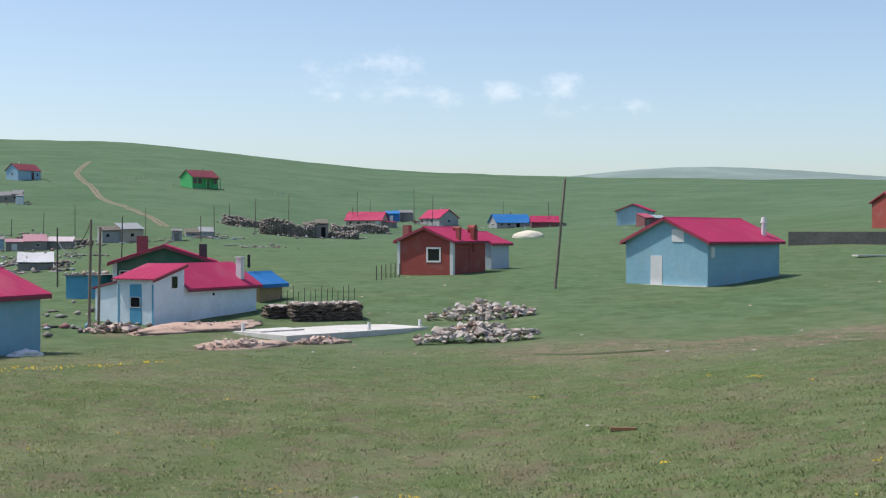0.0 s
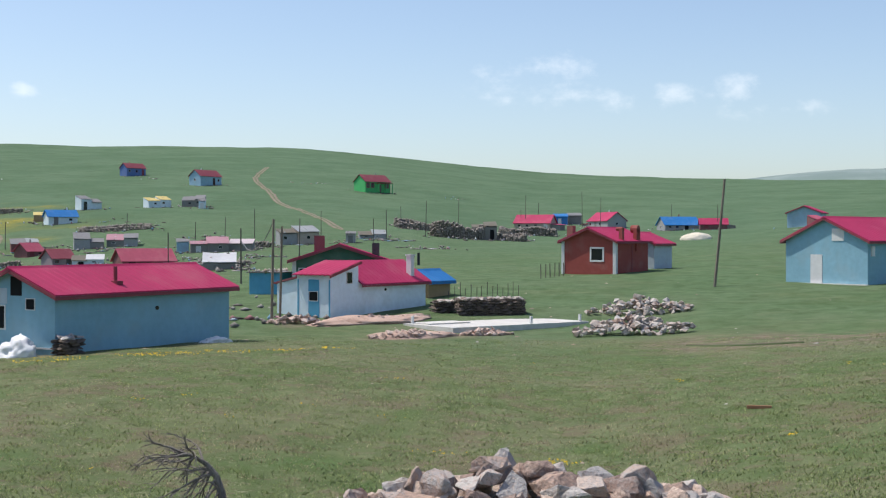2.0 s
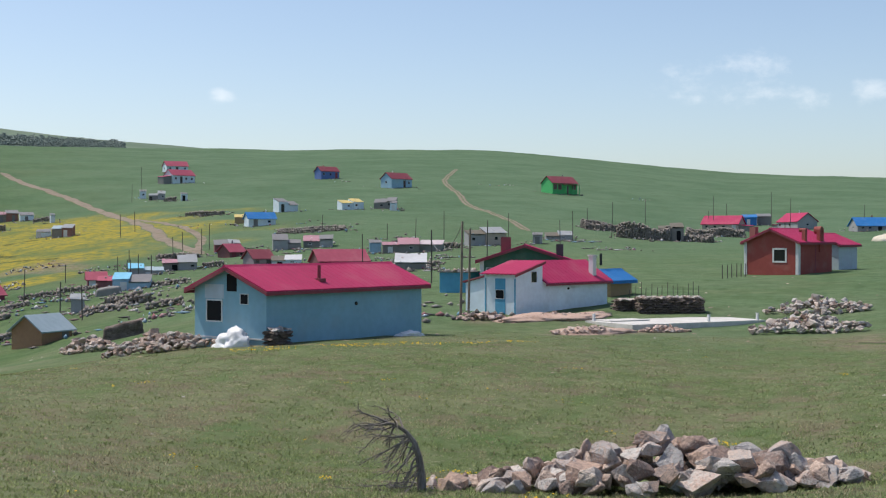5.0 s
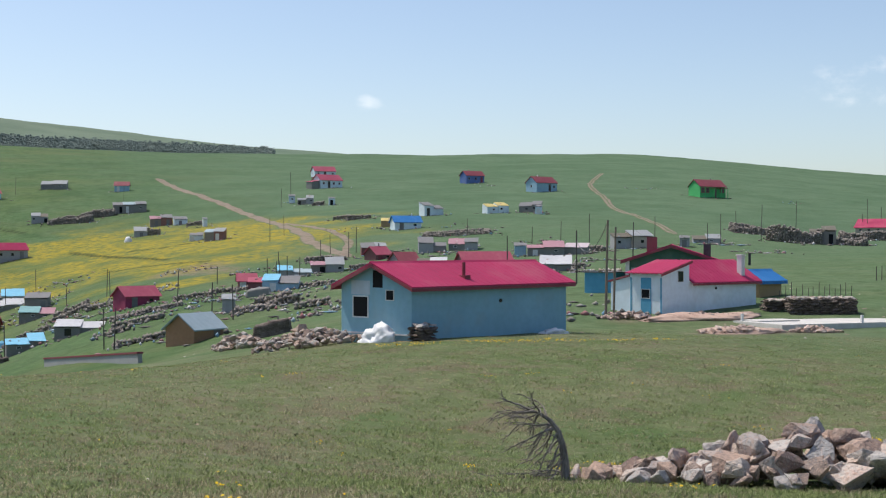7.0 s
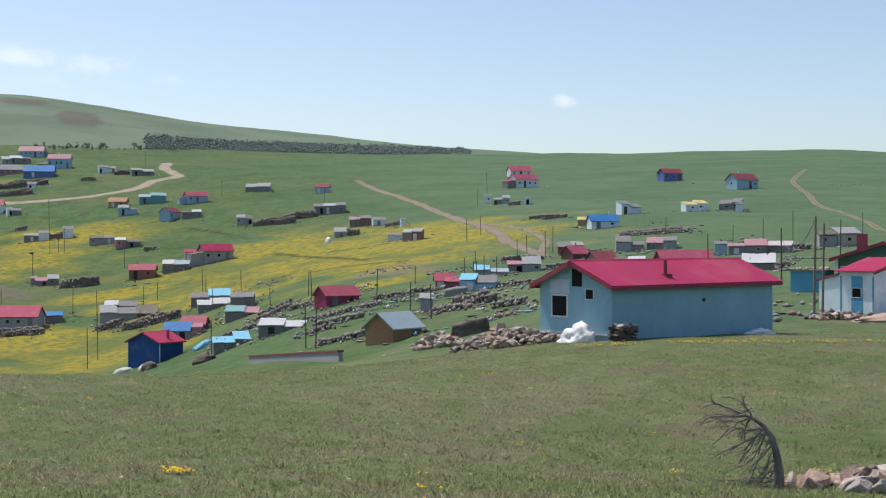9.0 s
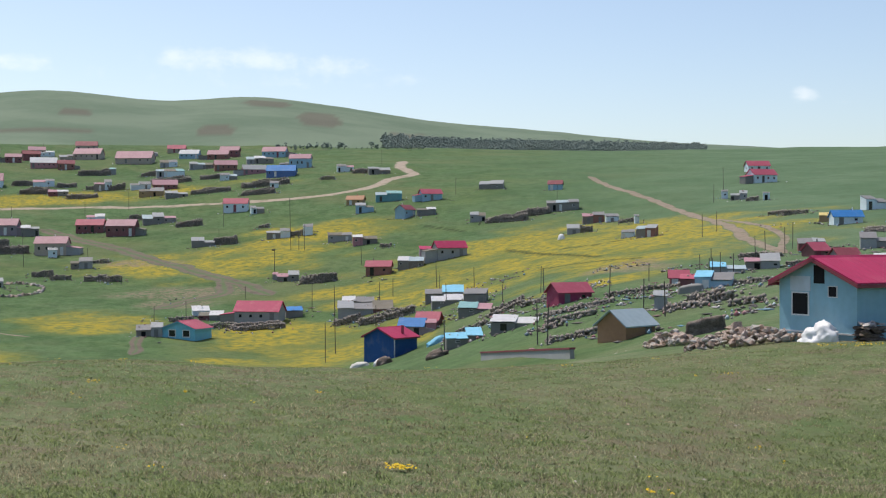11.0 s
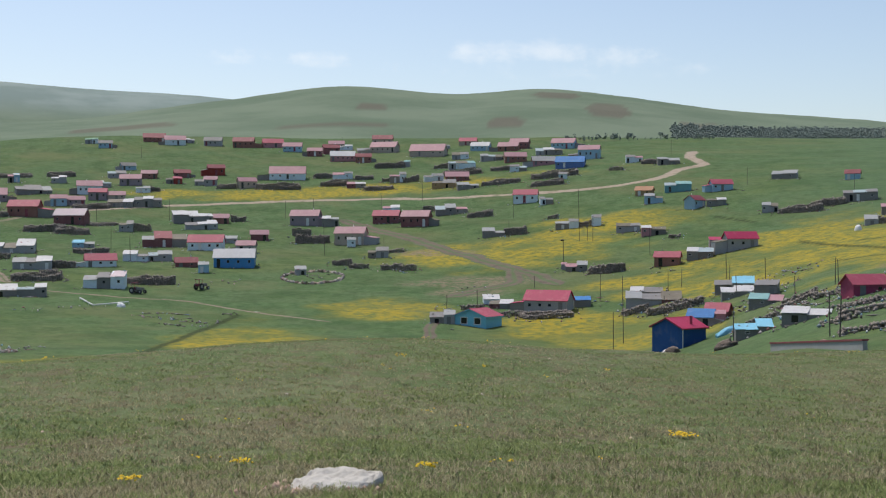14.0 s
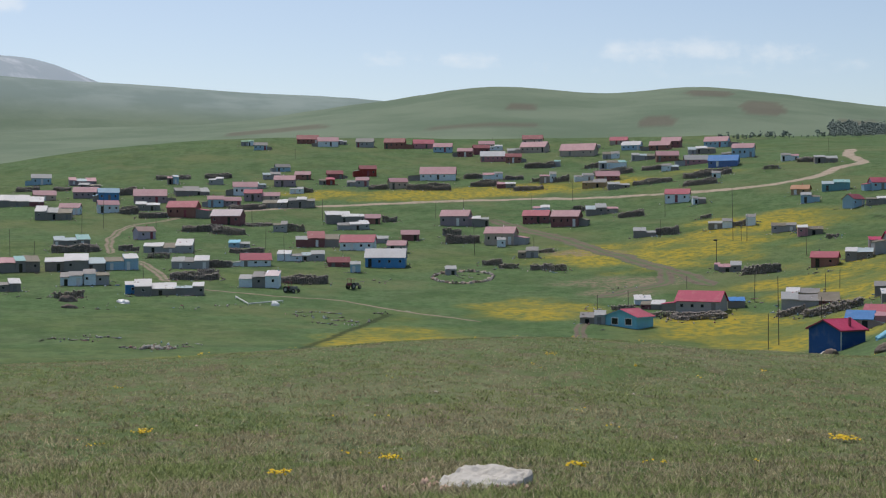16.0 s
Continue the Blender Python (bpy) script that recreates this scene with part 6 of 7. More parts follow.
utility_pole(-241.9, 265.3, 13.4)
utility_pole(-195.3, 176.9, 3.5)
utility_pole(-197.9, 187.4, 3.3)
utility_pole(-205.4, 211.2, 2.6)
utility_pole(-207.0, 338.7, 5.2)
utility_pole(-290.8, 289.9, 7.7)
utility_pole(-208.4, 253.1, 6.3)
utility_pole(-238.1, 266.2, 6.6)
utility_pole(-374.5, 223.2, 7.1)
utility_pole(-380.0, 201.4, 5.1)
utility_pole(-303.3, 169.8, 6.3)
utility_pole(-325.4, 176.5, 5.6)
utility_pole(-287.4, 217.4, 8.4)
utility_pole(-350.9, 288.5, 4.6)
utility_pole(-349.6, 305.3, 6.1)
utility_pole(-356.8, 265.2, 5.8)
utility_pole(-357.7, 254.9, 5.8)
utility_pole(-280.4, 231.6, 4.0)
utility_pole(-265.6, 263.1, 4.9)
utility_pole(-514.6, 399.4, 4.0)
utility_pole(-336.1, 420.4, 5.5)
utility_pole(-251.2, 350.9, 5.3)
utility_pole(-519.0, 295.8, 4.9)
utility_pole(-372.0, 143.8, 7.8)
utility_pole(-390.1, 157.4, 10.7)
utility_pole(-340.6, 113.2, 6.6)
utility_pole(-328.3, 114.9, 4.7)
utility_pole(-383.7, 171.3, 6.4)
utility_pole(-285.9, 124.6, 3.8)
utility_pole(-317.0, 151.7, 5.0)
utility_pole(-444.0, 185.2, 5.9)

# ---- landmarks of the lower village ----
house = near_house(-122.8, 156.6, 83, 4.7, 6.2, 2.9, 1.25, "darkblue", "crimson", "dark blue house with pale corner board and crimson roof", 0.35)
bm = bmesh.new()
block(bm, -0.04, 0.16, -0.04, -0.003, -0.8, 2.8)
part("corner_board", bm, "trim", house)
bm = bmesh.new()
tube(bm, (2.6, 0.9, 3.2), (2.6, 0.9, 4.5), 0.22, 0.22, 10)
part("chimney", bm, "redroof", house)
house = near_house(-176.4, 169.1, 100, 4.9, 6.9, 2.2, 1.2, "cyanwall", "redroof", "light blue house with two white-framed gable windows", 0.35, "cyanwall")
for u in (1.8, 4.8):
    window(house, u, 0.75, 1.3, 1.05, "left", frame=0.14)

# low white retaining wall on the brow
bm = bmesh.new()
block(bm, 0, 27.0, 0, 0.35, -2.5, 0.6)
ob = mesh_ob("retaining_wall", bm, "grey")
ob.matrix_world = pose(-74.6, 108.5, ground(-74.6, 108.5) + 0.1, 0, -5, -41)
tagged(ob, "long low grey concrete wall with a dark red coping", "wall")
bm = bmesh.new()
block(bm, -0.05, 27.05, -0.08, 0.43, 0.604, 0.75)
part("coping", bm, "maroonroof", ob)


# ---- clutter near the houses ----
def lump(name, label, category, x, y, sx, sy, sz, mat, seed, turn=0.0, rough=0.3, cut=0.0, group=""):
    """A heap of soft or loose stuff with a lumpy skin, resting on the ground."""
    bm = bmesh.new()
    bmesh.ops.create_icosphere(bm, subdivisions=4, radius=1.0)
    sh = Vector((seed * 3.1, seed * 1.7, seed * 0.9))
    for v in bm.verts:
        c = v.co.copy()
        k = 1 + rough * noise.noise(c * 1.6 + sh) + rough * 0.6 * noise.noise(c * 4.3 + sh) + rough * 0.3 * noise.noise(c * 9 + sh)
        z = c.z
        if cut:
            m = max(abs(c.x), abs(c.y), abs(c.z))
            c = c.lerp(c / m, cut)
            z = c.z
        v.co = Vector((c.x * sx * k, c.y * sy * k, max(z, -0.25) * sz * k))
    ca, sa = math.cos(radians(turn)), math.sin(radians(turn))
    co = np.array([v.co[:2] for v in bm.verts])
    lie = heights(x + ca * co[:, 0] - sa * co[:, 1], y + sa * co[:, 0] + ca * co[:, 1]) - ground(x, y)
    for v, g in zip(bm.verts, lie):
        v.co.z += g
    ob = mesh_ob(name, bm, mat, smooth=True)
    ob.matrix_world = pose(x, y, ground(x, y), 0, 0, turn)
    return tagged(ob, label, category, group)


lump("tarpaulin", "crumpled white tarpaulin over a heap of goods", "tarpaulin", -22.25, 57.55, 0.95, 0.5, 0.7, "plastic_white", 2, 156, 0.4)
lump("tarpaulin", "white tarpaulin lying against a wall", "tarpaulin", -16.15, 65.5, 0.85, 0.45, 0.24, "plastic_white", 5, 60, 0.4)
lump("soil_bank", "low bank of pinkish dug soil along a house wall", "soil bank", -11.0, 79.9, 4.4, 1.5, 0.3, "pink_soil", 21, 52, 0.25)
lump("soil_bank", "low bank of pinkish dug soil beside a slab", "soil bank", -7.9, 72.1, 2.8, 1.0, 0.28, "pink_soil", 22, 48, 0.25)
lump("soil_bank", "low bank of pinkish dug soil beside a slab", "soil bank", -4.4, 75.2, 1.6, 0.5, 0.18, "pink_soil", 23, 38, 0.25)
lump("tent", "low cream canvas tent on the meadow", "tent", 23.7, 251.2, 2.7, 2.0, 1.25, "canvas", 8, 0, 0.1)
lump("fuel_mound", "squared dark stack with pale flat top beside a stone wall", "fuel mound", -42.4, 89.0, 1.3, 0.8, 1.0, "straw_pile", 9, 20, 0.12, 0.85)
lump("hay_mound", "pale grey mound beside the dark blue house", "mound", -118.3, 148.6, 1.3, 1.0, 1.0, "straw_pile", 10, 0, 0.2)
lump("tarpaulin", "white plastic sheet over a small mound", "tarpaulin", -119.9, 149.4, 0.8, 0.7, 0.8, "plastic_white", 11, 0, 0.3)
lump("tarpaulin", "bright blue tarpaulin over stores", "tarpaulin", -115.0, 156.4, 1.5, 1.0, 1.0, "cyanroof", 12, 20, 0.3)
lump("earth_mound", "low mound of pale gravel beside the house", "mound", -126.9, 153.8, 1.6, 1.0, 0.7, "concrete", 13, 0, 0.15)
lump("rock", "dark boulder heap in the grass", "rock", -96.0, 130.5, 1.4, 1.0, 1.0, "straw_pile", 14, 0, 0.35)
lump("tarpaulin", "white plastic sheeting on the grass", "tarpaulin", -255.0, 107.0, 1.6, 0.9, 0.6, "plastic_white", 15, 0, 0.5)
lump("fuel_mound", "dark rounded stack on the meadow", "fuel mound", -262.0, 98.5, 2.0, 1.1, 1.2, "straw_pile", 16, 30, 0.2)
lump("fuel_mound", "dark rounded stack on the meadow", "fuel mound", -252.0, 95.0, 1.8, 0.8, 0.7, "straw_pile", 17, 30, 0.2)
lump("rock", "white boulder by the track", "rock", -238.5, 131.5, 1.0, 0.8, 0.9, "plastic_white", 18, 0, 0.2)
lump("water_tank", "rounded white water tank beside a shed", "tank", -164.5, 271.0, 0.8, 0.8, 1.2, "plastic_white", 19, 0, 0.06)
lump("car", "parked dark car with a white roof beside walls", "car", -71.8, 147.0, 1.5, 0.9, 1.0, "darkgrey", 20, 20, 0.05, 0.5)


def brick_stack(label, x, y, turn, L, W, H, seed):
    """A squared stack of dried fuel bricks in courses, with pale stones on top."""
    rng = random.Random(seed)
    e = root("fuel_stack", x, y, turn, label, "fuel stack")
    bm = bmesh.new()
    block(bm, -L / 2 + 0.15, L / 2 - 0.15, -W / 2 + 0.15, W / 2 - 0.15, -0.4, H - 0.05)
    part("core", bm, "straw_pile", e)
    rim = [(u, v, 0) for u in np.arange(-L / 2, L / 2, 0.36) for v in (-W / 2, W / 2)] + [(u, v, 1.57) for v in np.arange(-W / 2 + 0.3, W / 2 - 0.1, 0.34) for u in (-L / 2, L / 2)]
    for c in range(round(H / 0.15) + 1):
        for u, v, w in rim:
            ob = new("fuel_brick", brick_lumps[rng.randrange(5)])
            ob.parent = e
            ob.matrix_local = Matrix.LocRotScale((u + rng.uniform(-0.1, 0.1), v + rng.uniform(-0.05, 0.05), c * 0.15 - 0.06 + rng.uniform(-0.02, 0.02)), Euler((rng.uniform(-0.15, 0.15), rng.uniform(-0.15, 0.15), w + rng.uniform(-0.2, 0.2))), (0.26, 0.24, 0.15))
    for i in range(round(L * W * 22)):
        k = rng.uniform(0.12, 0.26)
        ob = new("stone", light_stones[rng.randrange(8)])
        ob.parent = e
        ob.matrix_local = Matrix.LocRotScale((rng.uniform(-L / 2, L / 2), rng.uniform(-W / 2, W / 2), H + 0.06), Euler((rng.uniform(-0.4, 0.4), rng.uniform(-0.4, 0.4), rng.uniform(0, 6.3))), (k * 1.3, k, k * 0.6))
    return e


brick_lumps = stones(5, 33, 0.0, 14)
for me in brick_lumps:
    me.materials.append(MATS["straw_pile"])
brick_stack("long dark stack of dried fuel bricks with pale stones on top", -4.7, 85.8, 18, 3.8, 1.2, 0.85, 6)
brick_stack("short stack of dried fuel bricks with pale stones on top", -7.5, 86.0, 18, 1.0, 0.9, 0.6, 7)
brick_stack("small dark stack of fuel bricks against a blue wall", -20.10, 57.70, 66, 0.9, 0.6, 0.62, 4)

# thin fence posts behind the stack
for i in range(14):
    u = i / 13
    utility_pole(-7.6 + 4.3 * u, 91.0 + 3.4 * u + (i % 3) * 0.5, 0.7 + 0.5 * ((i * 7) % 5) / 5, 0.028, "dark_pole", None, "fence_post")
for i in range(6):
    utility_pole(-2.0 + 0.35 * i, 111.0 + 1.2 * i, 1.1, 0.045, "dark_pole", None, "fence_post")

# round stone pen in the valley
pen = root("stone_pen", -257.0, 191.0, 52, "round pen of low dark stones on the meadow", "stone pen")
rng = random.Random(31)
for i in range(64):
    w = 2 * math.pi * i / 64
    px, py = 7.0 * math.cos(w), 10.0 * math.sin(w)
    q = pen.matrix_world @ Vector((px, py, 0))
    ob = new("stone", mid_stones[i % 8])
    ob.parent = pen
    k = rng.uniform(0.45, 0.7)
    ob.matrix_local = Matrix.LocRotScale((px, py, ground(q.x, q.y) - pen.matrix_world.translation.z + 0.2), Euler((rng.random(), rng.random(), rng.random() * 6)), (k * 1.4, k, k))

# dark open foundation and a red building beyond the right-hand house
base = root("foundation", 41.7, 154.4, -50, "dark grey concrete foundation walls standing open", "foundation")
for x0, x1, y0, y1 in ((0, 16, 0, 0.4), (0, 16, 8, 8.4), (0, 0.4, 0.404, 7.996), (15.6, 16, 0.404, 7.996)):
    bm = bmesh.new()
    block(bm, x0, x1, y0, y1, -1.5, 1.5)
    part("wall", bm, "concrete_dark", base)
e = near_house(64.6, 183.0, 10, 9.0, 7.0, 3.6, 1.2, "brickpaint", "redroof", "red-painted house beyond the foundation walls", 0.3)
bm = bmesh.new()
block(bm, -1.6, -1.45, 0, 0.15, -0.5, 3.8)
block(bm, -1.6, -0.02, 0, 0.15, 1.6, 1.75)
block(bm, -1.6, -0.02, 0, 0.15, 2.6, 2.75)
part("scaffold", bm, "rust_steel", e)
e = near_house(50.2, 276.5, 66, 4.2, 6.6, 2.6, 1.25, "paleblue", "crimson", "pale blue house with white trim on the meadow", 0.35)
window(e, 1.5, 1.0, 0.9, 0.9, "left", frame=0.1)
flat_house(49.0, 268.0, 20, 5.0, 3.2, 1.6, "maroon", "redroof")
bm = bmesh.new()
block(bm, -1.4, 1.4, -0.6, 0.6, 0.05, 0.18)
ob = mesh_ob("concrete_panel", bm, "concrete")
ob.matrix_world = pose(40.8, 126.8, ground(40.8, 126.8), 0, 0, 5)
tagged(ob, "pale concrete panel lying in the grass", "panel")


# dead shrub beside the rock pile
def dead_shrub(x, y, size):
    """A dead stem bent over to one side, its twigs combed back and down to the ground."""
    rng = random.Random(12)
    bm = bmesh.new()

    def twig(p, d, length, r, depth):
        n = 5
        for i in range(n):
            q = p + d * (length / n)
            tube(bm, p, q, r * (1 - 0.16 * i), r * (1 - 0.16 * (i + 1)), 5)
            p = q
            d = (d + Vector((rng.uniform(-0.3, 0.25), rng.uniform(-0.35, 0.35), rng.uniform(-0.35, 0.3)))).normalized()
            if depth < 2 and i in (1, 2, 3):
                side = (d + Vector((rng.uniform(-0.5, 0.3), rng.uniform(-0.6, 0.6), rng.uniform(-0.6, 0.5)))).normalized()
                twig(p, side, length * rng.uniform(0.4, 0.75), r * 0.55, depth + 1)

    stem = [Vector((a, 0, b)) for a, b in ((0.0, -0.1), (-0.01, 0.25), (-0.05, 0.55), (-0.13, 0.82), (-0.27, 1.0), (-0.46, 1.12), (-0.7, 1.2))]
    for i, (p, q) in enumerate(zip(stem[:-1], stem[1:])):
        tube(bm, p, q, 0.085 - 0.012 * i, 0.085 - 0.012 * (i + 1), 8)
        for _ in range((3, 4, 5, 6, 5, 4)[i]):
            at = p.lerp(q, rng.random())
            twig(at, Vector((rng.uniform(-1.2, 0.0), rng.uniform(-0.9, 0.9), rng.uniform(-0.9, 0.55))).normalized(), rng.uniform(0.3, 0.85), rng.uniform(0.014, 0.03), 0)
    # twigs fallen at its foot
    for _ in range(9):
        p = Vector((rng.uniform(-1.2, 0.1), rng.uniform(-0.4, 0.2), 0.04))
        twig(p, Vector((rng.uniform(-1, 1), rng.uniform(-0.3, 0.3), 0.05)).normalized(), rng.uniform(0.3, 0.6), 0.014, 2)
    bm.transform(Matrix.Scale(size, 4))
    ob = mesh_ob("dead_shrub", bm, "deadwood")
    ob.matrix_world = pose(x, y, ground(x, y), 0, 0, 15)
    return tagged(ob, "bare dead shrub bent over with tangled grey twigs", "dead shrub")


dead_shrub(-7.05, 29.7, 1.3)
bm = bmesh.new()
block(bm, -0.35, 0.35, -0.05, 0.05, 0.0, 0.09)
ob = mesh_ob("orange_strip", bm, "terracotta")
ob.matrix_world = pose(5.0, 44.7, ground(5.0, 44.7), 0, 0, -5)
tagged(ob, "bright orange plastic strip lying in the grass", "litter")


# white pipe fence, tractor and lamp in the valley
def pipe_fence(pts):
    e = root("pipe_fence", *pts[0], 0, "low white pipe rail standing in an angle on the grass", "fence")
    o = e.matrix_world.translation
    for (ax, ay), (bx, by) in zip(pts[:-1], pts[1:]):
        a, b = Vector((ax, ay, ground(ax, ay) + 0.45)) - o, Vector((bx, by, ground(bx, by) + 0.45)) - o
        bm = bmesh.new()
        tube(bm, a, b, 0.13, 0.13, 8)
        part("rail", bm, "trim", e)
        for i in range(4):
            p = a.lerp(b, i / 3)
            bm = bmesh.new()
            tube(bm, p - Vector((0, 0, 0.9)), p, 0.06, 0.06, 6)
            part("post", bm, "trim", e)


def tractor(x, y, turn, label):
    e = root("tractor", x, y, turn, label, "tractor")
    bm = bmesh.new()
    block(bm, -0.2, 1.7, -0.35, 0.35, 0.7, 1.35)
    bmesh.ops.bevel(bm, geom=bm.edges[:], offset=0.08, segments=2, affect="EDGES")
    part("hood", bm, "darkgrey", e)
    bm = bmesh.new()
    block(bm, -1.3, -0.25, -0.6, 0.6, 0.8, 1.3)
    for u, v in ((-1.25, -0.55), (-1.25, 0.5), (-0.35, -0.55), (-0.35, 0.5)):
        block(bm, u, u + 0.06, v, v + 0.06, 1.304, 2.2)
    block(bm, -1.4, -0.2, -0.7, 0.7, 2.204, 2.3)
    part("cab", bm, "maroonroof", e)
    for u, r in ((-0.85, 0.7), (1.35, 0.42)):
        for v in (-0.85, 0.62):
            bm = bmesh.new()
            tube(bm, (u, v, r), (u, v + 0.25, r), r, r, 18)
            w = part("wheel", bm, "black_plastic", e)
            bm = bmesh.new()
            tube(bm, (u, v - 0.02, r), (u, v + 0.27, r), r * 0.5, r * 0.5, 14)
            part("rim", bm, "grey", w)


pipe_fence(((-251.0, 129.3), (-239.8, 126.3), (-241.3, 134.7)))
tractor(-255.6, 144.7, 20, "dark tractor with a red cab parked by the track")
tractor(-254.9, 159.7, 110, "dark tractor parked on the grass")
lamp = root("street_lamp", -224.4, 240.5, 0, "slim dark street lamp with a round head", "street lamp")
bm = bmesh.new()
tube(bm, (0, 0, -0.5), (0, 0, 5.2), 0.09, 0.07, 8)
part("pole", bm, "dark_pole", lamp)
bm = bmesh.new()
bmesh.ops.create_uvsphere(bm, u_segments=12, v_segments=8, radius=0.42)
bm.transform(Matrix.Translation((-0.35, 0, 5.2)) @ Matrix.Diagonal((1.3, 1, 0.6, 1)))
part("head", bm, "black_plastic", lamp)
heap("rubble_heap", "low scatter of grey stones from a ruin in the grass", -182.0, 80.5, 30, 4.0, 2.2, 0.3, 60, 0.42, 41, "rubble", mid_stones)
heap("rubble_heap", "few grey stones lying in the grass", -149.0, 56.5, 30, 2.6, 1.0, 0.2, 26, 0.35, 42, "rubble", mid_stones)
LITTER.append((-44.3, 164.4, 7.0, 4.0, 30, 2.2))
LITTER.append((-36.1, 142.8, 7.0, 4.0, 30, 2.2))
LITTER.append((-43.7, 189.2, 7.0, 4.0, 30, 2.2))
LITTER.append((-53.8, 184.6, 7.0, 4.0, 30, 2.2))
LITTER.append((-75.0, 150.5, 7.0, 4.0, 30, 2.2))
LITTER.append((-73.5, 160.6, 7.0, 4.0, 30, 2.2))
LITTER.append((-78.7, 144.2, 7.0, 4.0, 30, 2.2))
LITTER.append((-102.1, 160.0, 7.0, 4.0, 30, 2.2))
LITTER.append((-104.3, 175.6, 7.0, 4.0, 30, 2.2))
LITTER.append((-134.2, 185.0, 7.0, 4.0, 30, 2.2))

LITTER.append((-40.4, 160.6, 6.0, 3.5, 30, 1.6))
LITTER.append((-49.9, 212.8, 6.0, 3.5, 30, 1.6))
LITTER.append((-71.3, 211.6, 6.0, 3.5, 30, 1.6))
LITTER.append((-57.3, 176.8, 6.0, 3.5, 30, 1.6))
LITTER.append((-78.0, 217.5, 6.0, 3.5, 30, 1.6))
LITTER.append((-59.5, 208.6, 6.0, 3.5, 30, 1.6))
LITTER.append((-29.8, 236.5, 6.0, 3.5, 30, 1.6))
LITTER.append((-20.3, 216.8, 6.0, 3.5, 30, 1.6))
LITTER.append((-9.9, 272.3, 3.0, 2.0, 30, 0.5))
LITTER.append((-18.5, 81.3, 6.0, 3.5, 30, 1.6))
LITTER.append((-43.0, 160.1, 6.0, 3.5, 30, 1.6))
LITTER.append((-107.5, 258.6, 3.0, 2.0, 30, 0.5))
LITTER.append((-76.4, 256.1, 3.0, 2.0, 30, 0.5))
LITTER.append((-70.3, 411.2, 3.0, 2.0, 30, 0.5))
LITTER.append((-30.4, 398.7, 3.0, 2.0, 30, 0.5))
LITTER.append((-43.3, 107.9, 6.0, 3.5, 30, 1.6))
LITTER.append((-48.3, 109.6, 6.0, 3.5, 30, 1.6))
LITTER.append((-105.1, 176.8, 6.0, 3.5, 30, 1.6))
LITTER.append((-65.6, 130.7, 6.0, 3.5, 30, 1.6))
LITTER.append((-65.5, 143.1, 6.0, 3.5, 30, 1.6))
LITTER.append((-112.2, 168.8, 6.0, 3.5, 30, 1.6))
LITTER.append((-106.3, 152.4, 6.0, 3.5, 30, 1.6))
LITTER.append((-94.1, 193.2, 6.0, 3.5, 30, 1.6))
LITTER.append((-113.0, 204.5, 6.0, 3.5, 30, 1.6))
LITTER.append((-117.0, 292.4, 3.0, 2.0, 30, 0.5))
LITTER.append((-85.1, 260.9, 3.0, 2.0, 30, 0.5))
LITTER.append((-120.5, 402.5, 3.0, 2.0, 30, 0.5))
LITTER.append((-58.8, 230.3, 6.0, 3.5, 30, 1.6))
LITTER.append((-74.2, 404.4, 3.0, 2.0, 30, 0.5))
LITTER.append((-215.4, 201.5, 3.0, 2.0, 30, 0.5))
LITTER.append((-199.7, 180.8, 3.0, 2.0, 30, 0.5))
LITTER.append((-181.7, 205.3, 3.0, 2.0, 30, 0.5))
LITTER.append((-240.9, 123.4, 3.0, 2.0, 30, 0.5))
LITTER.append((-262.3, 171.1, 3.0, 2.0, 30, 0.5))
LITTER.append((-221.6, 130.1, 6.0, 3.5, 30, 1.6))
LITTER.append((-210.2, 129.0, 6.0, 3.5, 30, 1.6))
LITTER.append((-258.4, 191.6, 3.0, 2.0, 30, 0.5))
LITTER.append((-260.4, 217.0, 3.0, 2.0, 30, 0.5))
LITTER.append((-190.1, 235.1, 3.0, 2.0, 30, 0.5))
LITTER.append((-135.7, 196.7, 6.0, 3.5, 30, 1.6))
LITTER.append((-90.5, 144.3, 6.0, 3.5, 30, 1.6))
LITTER.append((-143.8, 215.5, 6.0, 3.5, 30, 1.6))
LITTER.append((-184.2, 82.6, 6.0, 3.5, 30, 1.6))
LITTER.append((-273.2, 95.6, 3.0, 2.0, 30, 0.5))
LITTER.append((-249.5, 100.3, 3.0, 2.0, 30, 0.5))
LITTER.append((-242.1, 114.3, 3.0, 2.0, 30, 0.5))
LITTER.append((-203.6, 79.1, 6.0, 3.5, 30, 1.6))
LITTER.append((-217.5, 145.7, 3.0, 2.0, 30, 0.5))

